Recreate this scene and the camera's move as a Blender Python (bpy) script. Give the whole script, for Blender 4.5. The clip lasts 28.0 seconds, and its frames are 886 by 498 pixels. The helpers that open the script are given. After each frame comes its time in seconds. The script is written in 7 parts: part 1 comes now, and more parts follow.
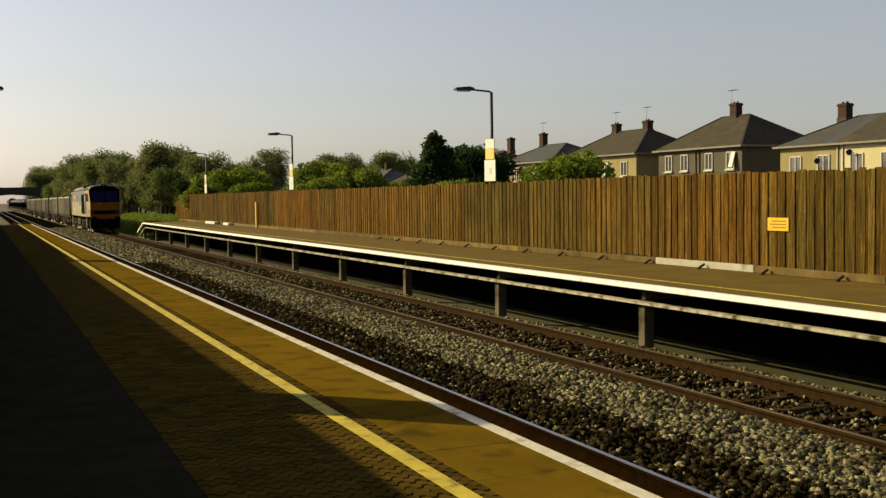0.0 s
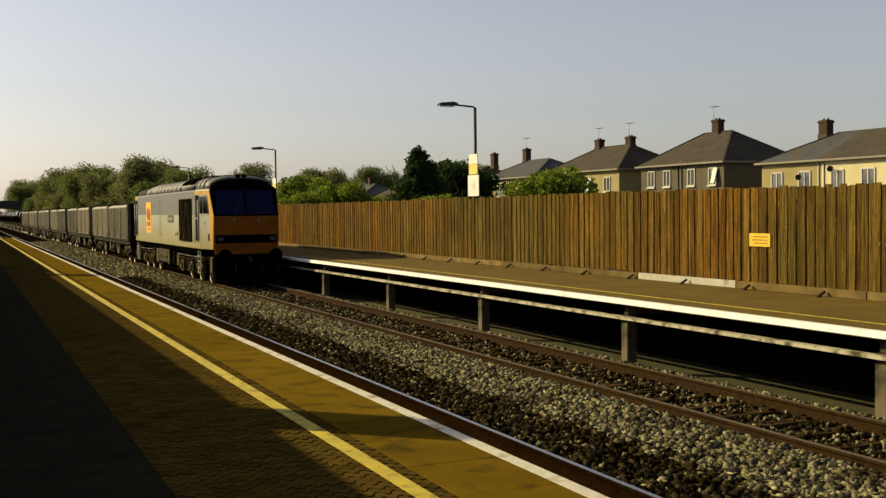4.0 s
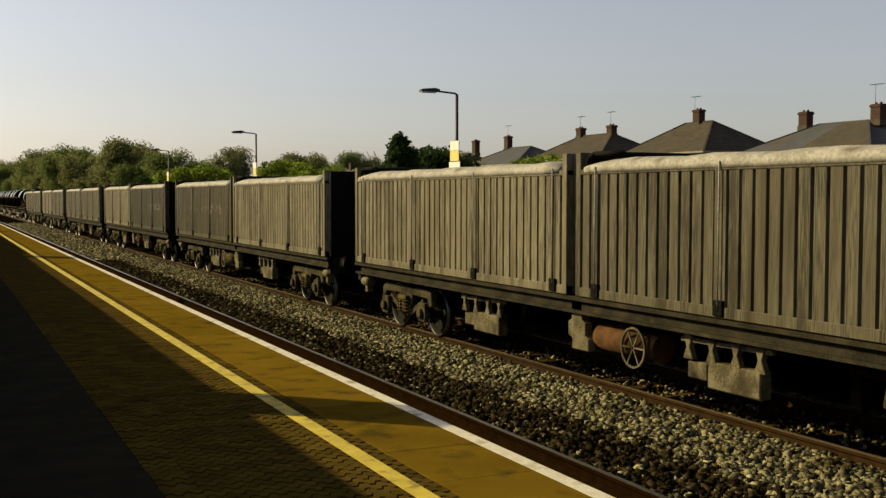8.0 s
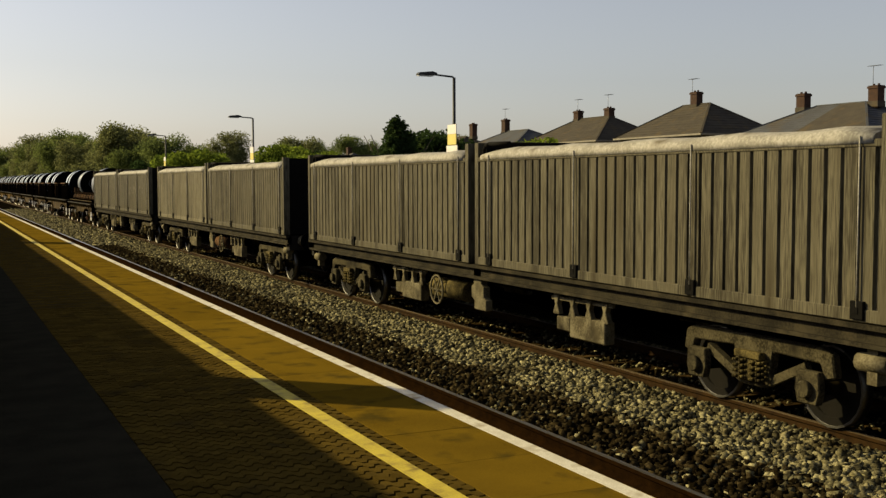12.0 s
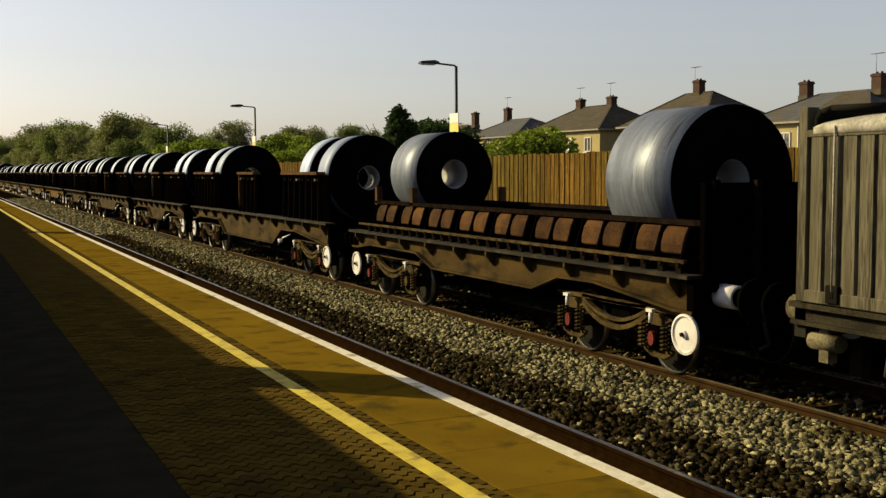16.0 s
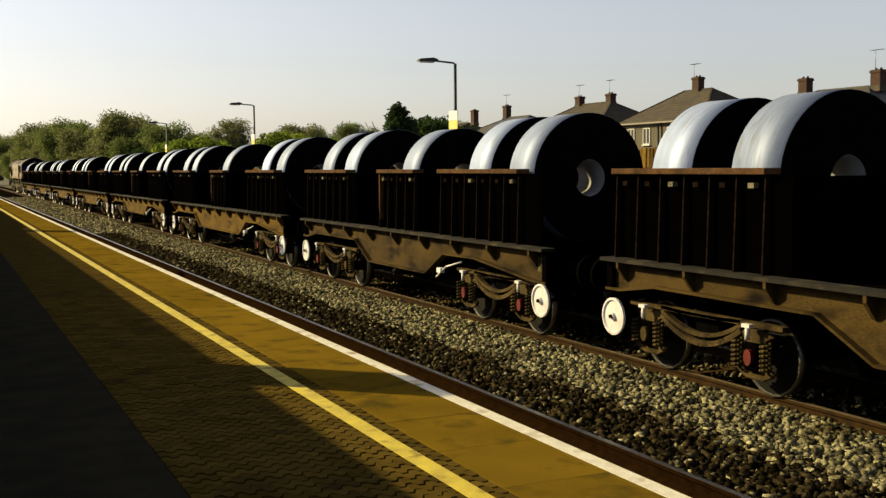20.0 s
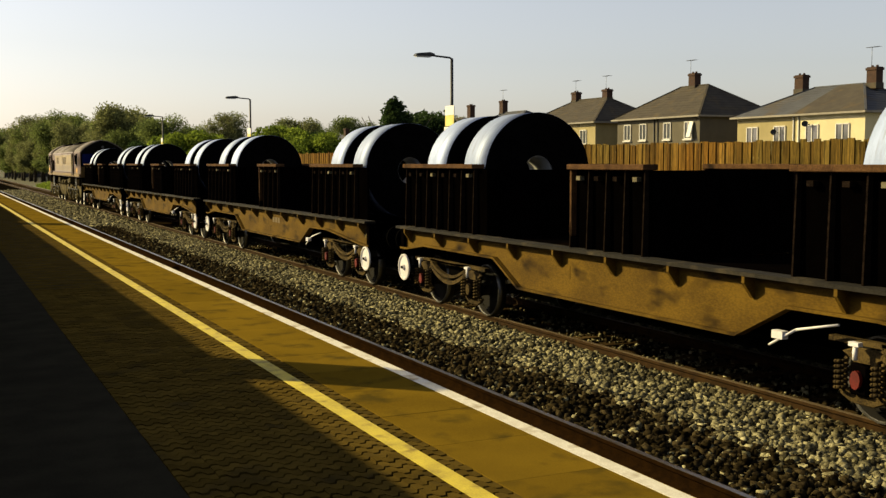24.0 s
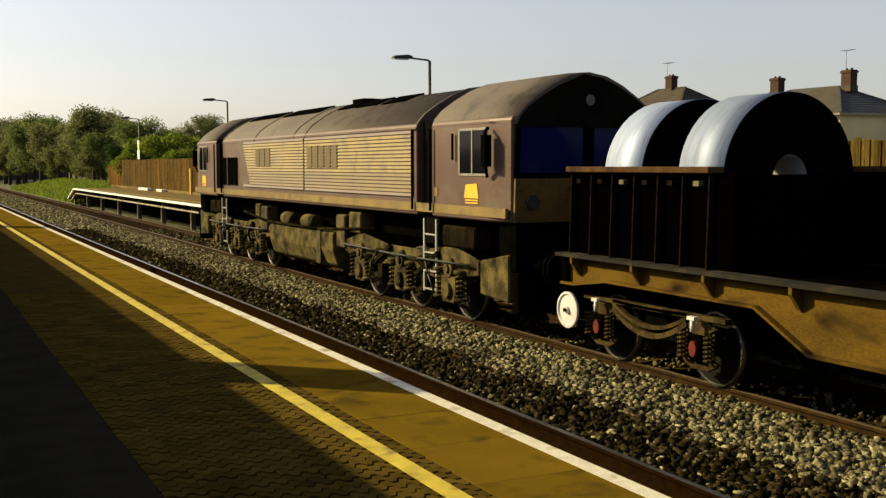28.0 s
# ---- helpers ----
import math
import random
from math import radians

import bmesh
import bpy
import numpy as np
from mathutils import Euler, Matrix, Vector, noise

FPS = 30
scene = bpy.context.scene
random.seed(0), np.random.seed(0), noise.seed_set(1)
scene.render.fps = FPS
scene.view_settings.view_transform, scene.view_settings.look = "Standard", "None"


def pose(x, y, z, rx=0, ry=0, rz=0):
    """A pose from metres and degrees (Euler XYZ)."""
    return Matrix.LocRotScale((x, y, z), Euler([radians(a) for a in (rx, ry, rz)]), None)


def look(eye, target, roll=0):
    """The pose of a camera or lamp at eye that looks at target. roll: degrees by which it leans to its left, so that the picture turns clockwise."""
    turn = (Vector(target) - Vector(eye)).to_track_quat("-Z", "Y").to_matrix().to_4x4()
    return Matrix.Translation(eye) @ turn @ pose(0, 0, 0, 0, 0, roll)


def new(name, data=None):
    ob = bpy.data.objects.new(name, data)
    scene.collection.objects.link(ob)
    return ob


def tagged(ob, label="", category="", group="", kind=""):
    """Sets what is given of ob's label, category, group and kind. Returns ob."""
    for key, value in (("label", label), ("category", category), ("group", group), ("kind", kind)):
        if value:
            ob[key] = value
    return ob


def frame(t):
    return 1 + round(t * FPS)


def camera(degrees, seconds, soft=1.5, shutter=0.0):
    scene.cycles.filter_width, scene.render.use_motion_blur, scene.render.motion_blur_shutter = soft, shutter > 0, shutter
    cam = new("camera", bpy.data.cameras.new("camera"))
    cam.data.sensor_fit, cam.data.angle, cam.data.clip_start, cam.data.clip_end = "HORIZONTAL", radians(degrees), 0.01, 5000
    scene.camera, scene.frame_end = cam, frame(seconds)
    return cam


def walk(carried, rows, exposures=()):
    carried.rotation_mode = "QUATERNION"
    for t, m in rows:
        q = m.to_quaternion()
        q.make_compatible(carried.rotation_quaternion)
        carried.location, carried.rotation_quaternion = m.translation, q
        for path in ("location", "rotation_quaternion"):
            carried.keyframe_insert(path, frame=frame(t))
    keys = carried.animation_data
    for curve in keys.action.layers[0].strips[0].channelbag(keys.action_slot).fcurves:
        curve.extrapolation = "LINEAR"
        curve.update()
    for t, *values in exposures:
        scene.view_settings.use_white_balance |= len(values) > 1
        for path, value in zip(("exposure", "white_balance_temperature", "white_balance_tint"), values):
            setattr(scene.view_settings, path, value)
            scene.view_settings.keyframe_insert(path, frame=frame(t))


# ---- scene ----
import functools

# Plan: x runs across the line, y along it (away from the camera), z up; z = 0 is the top of the near platform.
EYE = (0.0, 0.0, 1.56)
RAIL = -0.915            # rail top
EDGE = 3.16              # near platform edge
NEAR_C = 4.62            # centre of the near track
FAR_C = 8.83             # centre of the far track
FAR_EDGE = 10.33         # far platform edge
FENCE_X = 13.72
BACK_X = -0.95           # fence behind the near platform

cam = camera(45.06, 28.0, soft=1.4)
TURNS = [
    (0, -23.28, -2.82, 0.79), (0.5, -23.48, -2.56, 0.93), (1, -23.27, -2.39, 1.04), (1.5, -23.09, -2.43, 1.12), (2, -23.19, -2.32, 0.98),
    (2.5, -23.49, -2.23, 0.94), (3, -23.68, -2.38, 0.62), (3.5, -24.1, -1.98, 0.48), (5.5, -24.05, -2.54, 0.8), (6, -24.12, -2.79, 0.64),
    (6.5, -24.59, -2.94, 0.48), (7, -25.05, -2.86, 0.19), (7.5, -25.38, -2.47, 0.1), (8, -25.2, -2.76, -0.1), (8.5, -24.94, -2.95, -0.21),
    (9, -25.12, -2.75, -0.09), (9.5, -25.35, -2.73, 0.08), (10, -25.47, -2.9, -0.06), (10.5, -25.31, -3.37, -0.24), (11, -25.18, -3.66, -0.3),
    (11.5, -25.2, -3.67, 0.04), (12, -25.33, -3.63, 0.17), (12.5, -25.24, -3.91, 0.29), (14.5, -25.3, -4.0, 0.41), (15, -25.3, -4.1, 0.28),
    (15.5, -25.17, -4.26, 0.15), (16, -25.21, -4.22, 0.27), (16.5, -25.25, -4.1, 0.29), (17, -25.28, -4.39, 0.45), (17.5, -25.36, -4.33, 0.41),
    (18, -25.43, -4.18, 0.32), (18.5, -25.28, -4.31, 0.15), (19, -25.17, -4.46, 0.04), (19.5, -25.21, -4.39, 0.36), (20, -25.25, -4.35, 0.42),
    (20.5, -25.28, -4.42, 0.35), (21, -25.27, -4.65, 0.09), (21.5, -25.2, -4.72, -0.08), (22, -25.19, -4.73, -0.08), (22.5, -25.18, -4.71, 0.16),
    (24.5, -25.59, -4.57, 0.18), (25, -25.9, -4.3, 0.76), (25.5, -25.96, -4.42, 0.54), (26, -25.89, -4.36, 0.26), (26.5, -25.91, -4.58, -0.08),
    (27, -26.09, -4.59, -0.05), (27.5, -26.43, -4.55, 0.09), (28, -26.63, -4.5, 0.13)]
walk(cam, [(t, pose(*EYE, 90 + p, r, y)) for t, y, p, r in TURNS], exposures=[(0, 0.44, 6800, 15), (12.5, 0.44, 6800, 15), (15, 0.58, 6800, 15), (17, 0.60, 6800, 15), (18, 0.80, 6800, 15), (28, 0.77, 6800, 15)])

# ---- light: low evening sun ahead and to the side, hazy sky ----
SUN_EL, SUN_AZ = 27.0, -46.0     # azimuth from +y, clockwise
world = bpy.data.worlds.new("sky")
scene.world = world
world.use_nodes = True
wn = world.node_tree.nodes
sky = wn.new("ShaderNodeTexSky")
sky.sky_type = "NISHITA"
sky.sun_disc = False
sky.sun_elevation, sky.sun_rotation = radians(SUN_EL), radians(SUN_AZ % 360)
sky.air_density, sky.dust_density, sky.ozone_density = 1.0, 1.4, 1.2
wn["Background"].inputs["Strength"].default_value = 0.086
haze = wn.new("ShaderNodeHueSaturation")     # thin even haze takes most of the colour out of the sky
haze.inputs["Saturation"].default_value = 0.56
world.node_tree.links.new(sky.outputs["Color"], haze.inputs["Color"])
world.node_tree.links.new(haze.outputs["Color"], wn["Background"].inputs["Color"])
sun_data = bpy.data.lights.new("sun", "SUN")
sun_data.energy, sun_data.angle, sun_data.color = 5.0, radians(0.53), (1.0, 0.86, 0.43)
sun = new("sun", sun_data)
sx, sy, sz = math.sin(radians(SUN_AZ)) * math.cos(radians(SUN_EL)), math.cos(radians(SUN_AZ)) * math.cos(radians(SUN_EL)), math.sin(radians(SUN_EL))
sun.matrix_world = look((sx * 100, sy * 100, sz * 100), (0, 0, 0))

# ---- materials ----
def mat(name, base, second=None, rough=0.7, metal=0.0, scale=6.0, fine=60.0, mix=0.5, bump=0.15, dirt=None, dirt_amount=0.0,
        stretch=(1, 1, 1), dirt_scale=2.5, per_piece=0.0, per_island=0.0, spec=0.25, bump_dist=0.01, dust=None):
    """Two colours mixed by coarse noise and fine grain, a layer of dirt, a fine bump; each piece may differ a little."""
    m = bpy.data.materials.new(name)
    m.use_nodes = True
    n, l = m.node_tree.nodes, m.node_tree.links
    b = n["Principled BSDF"]
    second = second or tuple(c * 0.7 for c in base)
    co = n.new("ShaderNodeTexCoord")
    mp = n.new("ShaderNodeMapping")
    mp.inputs["Scale"].default_value = stretch
    if per_piece:
        shift = n.new("ShaderNodeVectorMath")
        shift.operation = "MULTIPLY_ADD"
        info = n.new("ShaderNodeObjectInfo")
        l.new(info.outputs["Random"], shift.inputs[0])
        shift.inputs[1].default_value = (31.0, 47.0, 23.0)
        l.new(co.outputs["Object"], shift.inputs[2])
        l.new(shift.outputs["Vector"], mp.inputs["Vector"])
    else:
        l.new(co.outputs["Object"], mp.inputs["Vector"])
    big, small = n.new("ShaderNodeTexNoise"), n.new("ShaderNodeTexNoise")
    big.inputs["Scale"].default_value, big.inputs["Detail"].default_value = scale, 6
    small.inputs["Scale"].default_value, small.inputs["Detail"].default_value = fine, 4
    l.new(mp.outputs["Vector"], big.inputs["Vector"])
    l.new(mp.outputs["Vector"], small.inputs["Vector"])
    add = n.new("ShaderNodeMath")
    add.operation = "MULTIPLY_ADD"
    add.inputs[1].default_value, add.inputs[2].default_value = 0.45, 0.0
    l.new(small.outputs["Fac"], add.inputs[0])
    half = n.new("ShaderNodeMath")
    half.operation = "MULTIPLY_ADD"
    half.inputs[1].default_value = 0.55
    l.new(big.outputs["Fac"], half.inputs[0])
    l.new(add.outputs[0], half.inputs[2])
    ramp = n.new("ShaderNodeValToRGB")
    ramp.color_ramp.elements[0].position, ramp.color_ramp.elements[1].position = 0.5 - 0.22 * mix, 0.5 + 0.22 * mix
    ramp.color_ramp.elements[0].color, ramp.color_ramp.elements[1].color = (*second, 1), (*base, 1)
    l.new(half.outputs[0], ramp.inputs["Fac"])
    colour = ramp.outputs["Color"]
    if dirt:
        dn = n.new("ShaderNodeTexNoise")
        dn.inputs["Scale"].default_value, dn.inputs["Detail"].default_value = dirt_scale, 7
        l.new(mp.outputs["Vector"], dn.inputs["Vector"])
        dr = n.new("ShaderNodeValToRGB")
        dr.color_ramp.elements[0].position, dr.color_ramp.elements[1].position = 0.62 - 0.3 * dirt_amount, 0.8 - 0.3 * dirt_amount
        l.new(dn.outputs["Fac"], dr.inputs["Fac"])
        mx = n.new("ShaderNodeMix")
        mx.data_type = "RGBA"
        mx.inputs["B"].default_value = (*dirt, 1)
        for s in mx.inputs:
            if s.type == "RGBA" and s.name == "B":
                s.default_value = (*dirt, 1)
        l.new(dr.outputs["Color"], mx.inputs["Factor"])
        rgba = [s for s in mx.inputs if s.type == "RGBA"]
        l.new(colour, rgba[0])
        rgba[1].default_value = (*dirt, 1)
        colour = [s for s in mx.outputs if s.type == "RGBA"][0]
    if dust:
        # brown brake dust thrown up from the wheels, fading out between two heights
        tint, low, high = dust
        sep, ht, wob, dm = n.new("ShaderNodeSeparateXYZ"), n.new("ShaderNodeMapRange"), n.new("ShaderNodeMath"), n.new("ShaderNodeMix")
        l.new(co.outputs["Object"], sep.inputs["Vector"])
        wob.operation = "MULTIPLY_ADD"
        wob.inputs[1].default_value = 0.5
        l.new(big.outputs["Fac"], wob.inputs[0])
        l.new(sep.outputs["Z"], wob.inputs[2])
        ht.inputs["From Min"].default_value, ht.inputs["From Max"].default_value = high + 0.25, low + 0.25
        ht.inputs["To Max"].default_value = 0.85
        l.new(wob.outputs[0], ht.inputs["Value"])
        dm.data_type = "RGBA"
        l.new(ht.outputs["Result"], dm.inputs["Factor"])
        rgba = [q for q in dm.inputs if q.type == "RGBA"]
        l.new(colour, rgba[0])
        rgba[1].default_value = (*tint, 1)
        colour = [q for q in dm.outputs if q.type == "RGBA"][0]
    if per_piece or per_island:
        hs = n.new("ShaderNodeHueSaturation")
        mr = n.new("ShaderNodeMapRange")
        a = per_piece or per_island
        mr.inputs["To Min"].default_value, mr.inputs["To Max"].default_value = 1 - a, 1 + a
        if per_piece:
            l.new(n.new("ShaderNodeObjectInfo").outputs["Random"], mr.inputs["Value"])
        else:
            l.new(n.new("ShaderNodeNewGeometry").outputs["Random Per Island"], mr.inputs["Value"])
        l.new(mr.outputs["Result"], hs.inputs["Value"])
        l.new(colour, hs.inputs["Color"])
        colour = hs.outputs["Color"]
    l.new(colour, b.inputs["Base Color"])
    rr = n.new("ShaderNodeMapRange")
    rr.inputs["To Min"].default_value, rr.inputs["To Max"].default_value = max(0.02, rough - 0.12), min(1, rough + 0.12)
    l.new(half.outputs[0], rr.inputs["Value"])
    l.new(rr.outputs["Result"], b.inputs["Roughness"])
    b.inputs["Metallic"].default_value = metal
    b.inputs["Specular IOR Level"].default_value = spec
    if bump:
        bp = n.new("ShaderNodeBump")
        bp.inputs["Strength"].default_value, bp.inputs["Distance"].default_value = bump, bump_dist
        l.new(half.outputs[0], bp.inputs["Height"])
        l.new(bp.outputs["Normal"], b.inputs["Normal"])
    return m


def leaf(name, base, second, scale=0.6):
    """Thin leaves: half reflecting, half letting light through; each leaf a little different."""
    m = bpy.data.materials.new(name)
    m.use_nodes = True
    n, l = m.node_tree.nodes, m.node_tree.links
    n.remove(n["Principled BSDF"])
    co, tex, ramp = n.new("ShaderNodeTexCoord"), n.new("ShaderNodeTexNoise"), n.new("ShaderNodeValToRGB")
    tex.inputs["Scale"].default_value, tex.inputs["Detail"].default_value = scale, 5
    l.new(co.outputs["Object"], tex.inputs["Vector"])
    ramp.color_ramp.elements[0].position, ramp.color_ramp.elements[1].position = 0.38, 0.62
    ramp.color_ramp.elements[0].color, ramp.color_ramp.elements[1].color = (*second, 1), (*base, 1)
    l.new(tex.outputs["Fac"], ramp.inputs["Fac"])
    hs, mr = n.new("ShaderNodeHueSaturation"), n.new("ShaderNodeMapRange")
    mr.inputs["To Min"].default_value, mr.inputs["To Max"].default_value = 0.72, 1.28
    l.new(n.new("ShaderNodeNewGeometry").outputs["Random Per Island"], mr.inputs["Value"])
    l.new(mr.outputs["Result"], hs.inputs["Value"])
    l.new(ramp.outputs["Color"], hs.inputs["Color"])
    d, t, mix = n.new("ShaderNodeBsdfDiffuse"), n.new("ShaderNodeBsdfTranslucent"), n.new("ShaderNodeMixShader")
    l.new(hs.outputs["Color"], d.inputs["Color"])
    l.new(hs.outputs["Color"], t.inputs["Color"])
    mix.inputs["Fac"].default_value = 0.5
    l.new(d.outputs[0], mix.inputs[1])
    l.new(t.outputs[0], mix.inputs[2])
    l.new(mix.outputs[0], n["Material Output"].inputs["Surface"])
    return m


def glass(name, tint=(0.02, 0.03, 0.05), rough=0.05, shine=0.5):
    m = bpy.data.materials.new(name)
    m.use_nodes = True
    b = m.node_tree.nodes["Principled BSDF"]
    b.inputs["Base Color"].default_value = (*tint, 1)
    b.inputs["Roughness"].default_value = rough
    b.inputs["Specular IOR Level"].default_value = shine
    return m


M = {}
M["asphalt"] = mat("asphalt", (0.028, 0.0252, 0.0165), (0.0175, 0.016, 0.011), 0.95, scale=3, fine=150, bump=0.4, spec=0.0)
M["paver"] = mat("paver", (0.084, 0.055, 0.0115), (0.052, 0.0345, 0.0078), 0.95, spec=0.0, scale=5, fine=180, mix=0.4, bump=0.4, per_piece=0.2, dirt=(0.027, 0.02, 0.008), dirt_amount=0.25)
M["paver_far"] = mat("paver_far", (0.084, 0.055, 0.0115), (0.052, 0.0345, 0.0078), 0.95, spec=0.0, scale=5, fine=180, mix=0.4, bump=0.4, per_island=0.2, dirt=(0.027, 0.02, 0.008), dirt_amount=0.25)
M["joint"] = mat("joint", (0.012, 0.009, 0.005), (0.006, 0.005, 0.003), 0.95, spec=0.05, scale=8)
M["coping"] = mat("coping", (0.152, 0.094, 0.0095), (0.092, 0.057, 0.007), 0.95, spec=0.0, scale=1.7, fine=120, mix=0.7, bump=0.35, per_piece=0.1, dirt=(0.056, 0.039, 0.008), dirt_amount=0.3, dirt_scale=3.5)
M["yellow_line"] = mat("yellow_line", (0.50, 0.395, 0.04), (0.34, 0.262, 0.03), 0.75, scale=6, fine=120, mix=0.45, dirt=(0.16, 0.11, 0.02), dirt_amount=0.3, dirt_scale=8)
M["white_line"] = mat("white_line", (0.62, 0.60, 0.52), (0.44, 0.41, 0.33), 0.75, scale=6, fine=120, mix=0.45, dirt=(0.22, 0.17, 0.09), dirt_amount=0.34, dirt_scale=6)
M["clean_white"] = mat("clean_white", (0.80, 0.81, 0.82), (0.68, 0.68, 0.67), 0.7, scale=4, fine=90, dirt=(0.45, 0.40, 0.30), dirt_amount=0.12, dirt_scale=3)
M["dirty_white"] = mat("dirty_white", (0.46, 0.43, 0.35), (0.26, 0.235, 0.17), 0.8, scale=3, fine=60, mix=0.9, bump=0.2, dirt=(0.05, 0.04, 0.02), dirt_amount=0.5, dirt_scale=5)
M["far_tarmac"] = mat("far_tarmac", (0.126, 0.084, 0.0156), (0.0864, 0.0564, 0.012), 0.95, spec=0.1, scale=1.2, fine=100, bump=0.3)
M["concrete"] = mat("concrete", (0.1392, 0.1125, 0.06936), (0.0816, 0.06445, 0.03828), 0.9, scale=3, fine=70, bump=0.4, dirt=(0.02048, 0.01748, 0.01047), dirt_amount=0.5)
M["gravel_timber"] = mat("gravel_timber", (0.17, 0.118, 0.042), (0.085, 0.058, 0.022), 0.9, spec=0.1, scale=3, fine=60, bump=0.3, per_piece=0.3)
M["pale_concrete"] = mat("pale_concrete", (0.40, 0.385, 0.33), (0.30, 0.285, 0.24), 0.9, spec=0.1, scale=3, fine=60, bump=0.2, dirt=(0.17, 0.14, 0.09), dirt_amount=0.15)
# near-black: the shade below the far platform deck is put into this colour
M["underdeck_shade"] = mat("underdeck_shade", (0.005, 0.0044, 0.0033), (0.0028, 0.0025, 0.002), 0.95, spec=0.0, scale=4, fine=50, bump=0.5)
M["rail_side"] = mat("rail_side", (0.034, 0.0175, 0.005), (0.015, 0.008, 0.003), 0.9, spec=0.05, scale=9, fine=80, bump=0.4)
M["rail_side_dark"] = mat("rail_side_dark", (0.014, 0.0066, 0.0021), (0.0065, 0.0034, 0.0014), 0.95, spec=0.0, scale=9, fine=80, bump=0.4)
M["rail_top"] = mat("rail_top", (0.55, 0.55, 0.58), (0.42, 0.40, 0.40), 0.3, metal=1.0, scale=3, stretch=(8, 0.3, 1))
M["rail_top_dull"] = mat("rail_top_dull", (0.16, 0.12, 0.075), (0.09, 0.062, 0.036), 0.55, metal=0.5, scale=3, stretch=(8, 0.3, 1))
M["sleeper"] = mat("sleeper", (0.062, 0.040, 0.017), (0.025, 0.016, 0.0075), 0.95, spec=0.0, scale=6, fine=60, bump=0.6, per_piece=0.3)
M["stone"] = mat("stone", (0.195, 0.177, 0.10), (0.062, 0.053, 0.027), 0.95, spec=0.05, scale=12, fine=60, mix=0.4, bump=0.6, per_island=0.85, dirt=(0.036, 0.028, 0.0125), dirt_amount=0.34, dirt_scale=1.0)
M["dark_stone"] = mat("dark_stone", (0.030, 0.0225, 0.0105), (0.009, 0.0068, 0.004), 0.95, spec=0.0, scale=7, fine=40, mix=0.4, bump=0.5, per_island=0.85)
# near-black, as the shade between the stones is put into the bed colour
M["shaded_ballast_bed"] = mat("shaded_ballast_bed", (0.006, 0.005, 0.003), (0.0025, 0.0021, 0.0013), 0.95, spec=0.0, scale=18, fine=90, bump=1.0, bump_dist=0.04)
def weathered_board(name, island):
    """Old fence timber: each board its own brown, tan or olive; long streaks, damp zones and small pale scars."""
    m = bpy.data.materials.new(name)
    m.use_nodes = True
    n, l = m.node_tree.nodes, m.node_tree.links
    b = n["Principled BSDF"]
    geo = n.new("ShaderNodeNewGeometry")

    def noise_at(scale, detail, stretch):
        mp, tx = n.new("ShaderNodeMapping"), n.new("ShaderNodeTexNoise")
        mp.inputs["Scale"].default_value = stretch
        tx.inputs["Scale"].default_value, tx.inputs["Detail"].default_value = scale, detail
        l.new(geo.outputs["Position"], mp.inputs["Vector"])
        l.new(mp.outputs["Vector"], tx.inputs["Vector"])
        return tx.outputs["Fac"]

    def ramp(fac, stops):
        r = n.new("ShaderNodeValToRGB")
        e = r.color_ramp.elements
        while len(e) < len(stops):
            e.new(0.5)
        for q, (p, c) in zip(e, stops):
            q.position, q.color = p, (*c, 1)
        l.new(fac, r.inputs["Fac"])
        return r.outputs["Color"]

    def blend(fac, a, c, how="MIX"):
        mx = n.new("ShaderNodeMix")
        mx.data_type, mx.blend_type = "RGBA", how
        ins = [q for q in mx.inputs if q.type == "RGBA"]
        if isinstance(fac, float):
            mx.inputs["Factor"].default_value = fac
        else:
            l.new(fac, mx.inputs["Factor"])
        l.new(a, ins[0])
        l.new(c, ins[1])
        return [q for q in mx.outputs if q.type == "RGBA"][0]

    own = geo.outputs["Random Per Island"] if island else n.new("ShaderNodeObjectInfo").outputs["Random"]
    tone = ramp(own, [(0.0, (0.062, 0.037, 0.0085)), (0.25, (0.105, 0.061, 0.0125)), (0.45, (0.086, 0.057, 0.0135)), (0.62, (0.132, 0.078, 0.0165)), (0.8, (0.098, 0.064, 0.0155)), (1.0, (0.155, 0.10, 0.024))])
    zone = ramp(noise_at(0.16, 3, (0.2, 1, 0.7)), [(0.36, (0.62, 0.80, 0.85)), (0.5, (1.0, 0.96, 0.9)), (0.64, (1.3, 1.02, 0.72))])
    streak = ramp(noise_at(2.4, 6, (1, 13, 0.55)), [(0.36, (0.42, 0.41, 0.40)), (0.5, (0.9, 0.88, 0.84)), (0.66, (1.45, 1.38, 1.22))])
    grain = ramp(noise_at(9.0, 5, (1, 9, 0.9)), [(0.3, (0.55, 0.55, 0.55)), (0.7, (1.35, 1.35, 1.35))])
    colour = blend(1.0, blend(1.0, blend(1.0, tone, zone, "MULTIPLY"), streak, "MULTIPLY"), grain, "MULTIPLY")
    scar = n.new("ShaderNodeRGB")
    scar.outputs[0].default_value = (0.26, 0.20, 0.09, 1)
    colour = blend(ramp(noise_at(3.2, 4, (1, 6, 2.2)), [(0.69, (0, 0, 0)), (0.76, (0.7, 0.7, 0.7))]), colour, scar.outputs[0])
    l.new(colour, b.inputs["Base Color"])
    b.inputs["Roughness"].default_value, b.inputs["Specular IOR Level"].default_value = 0.92, 0.05
    bp = n.new("ShaderNodeBump")
    bp.inputs["Strength"].default_value, bp.inputs["Distance"].default_value = 0.5, 0.008
    l.new(noise_at(9.0, 5, (1, 9, 0.9)), bp.inputs["Height"])
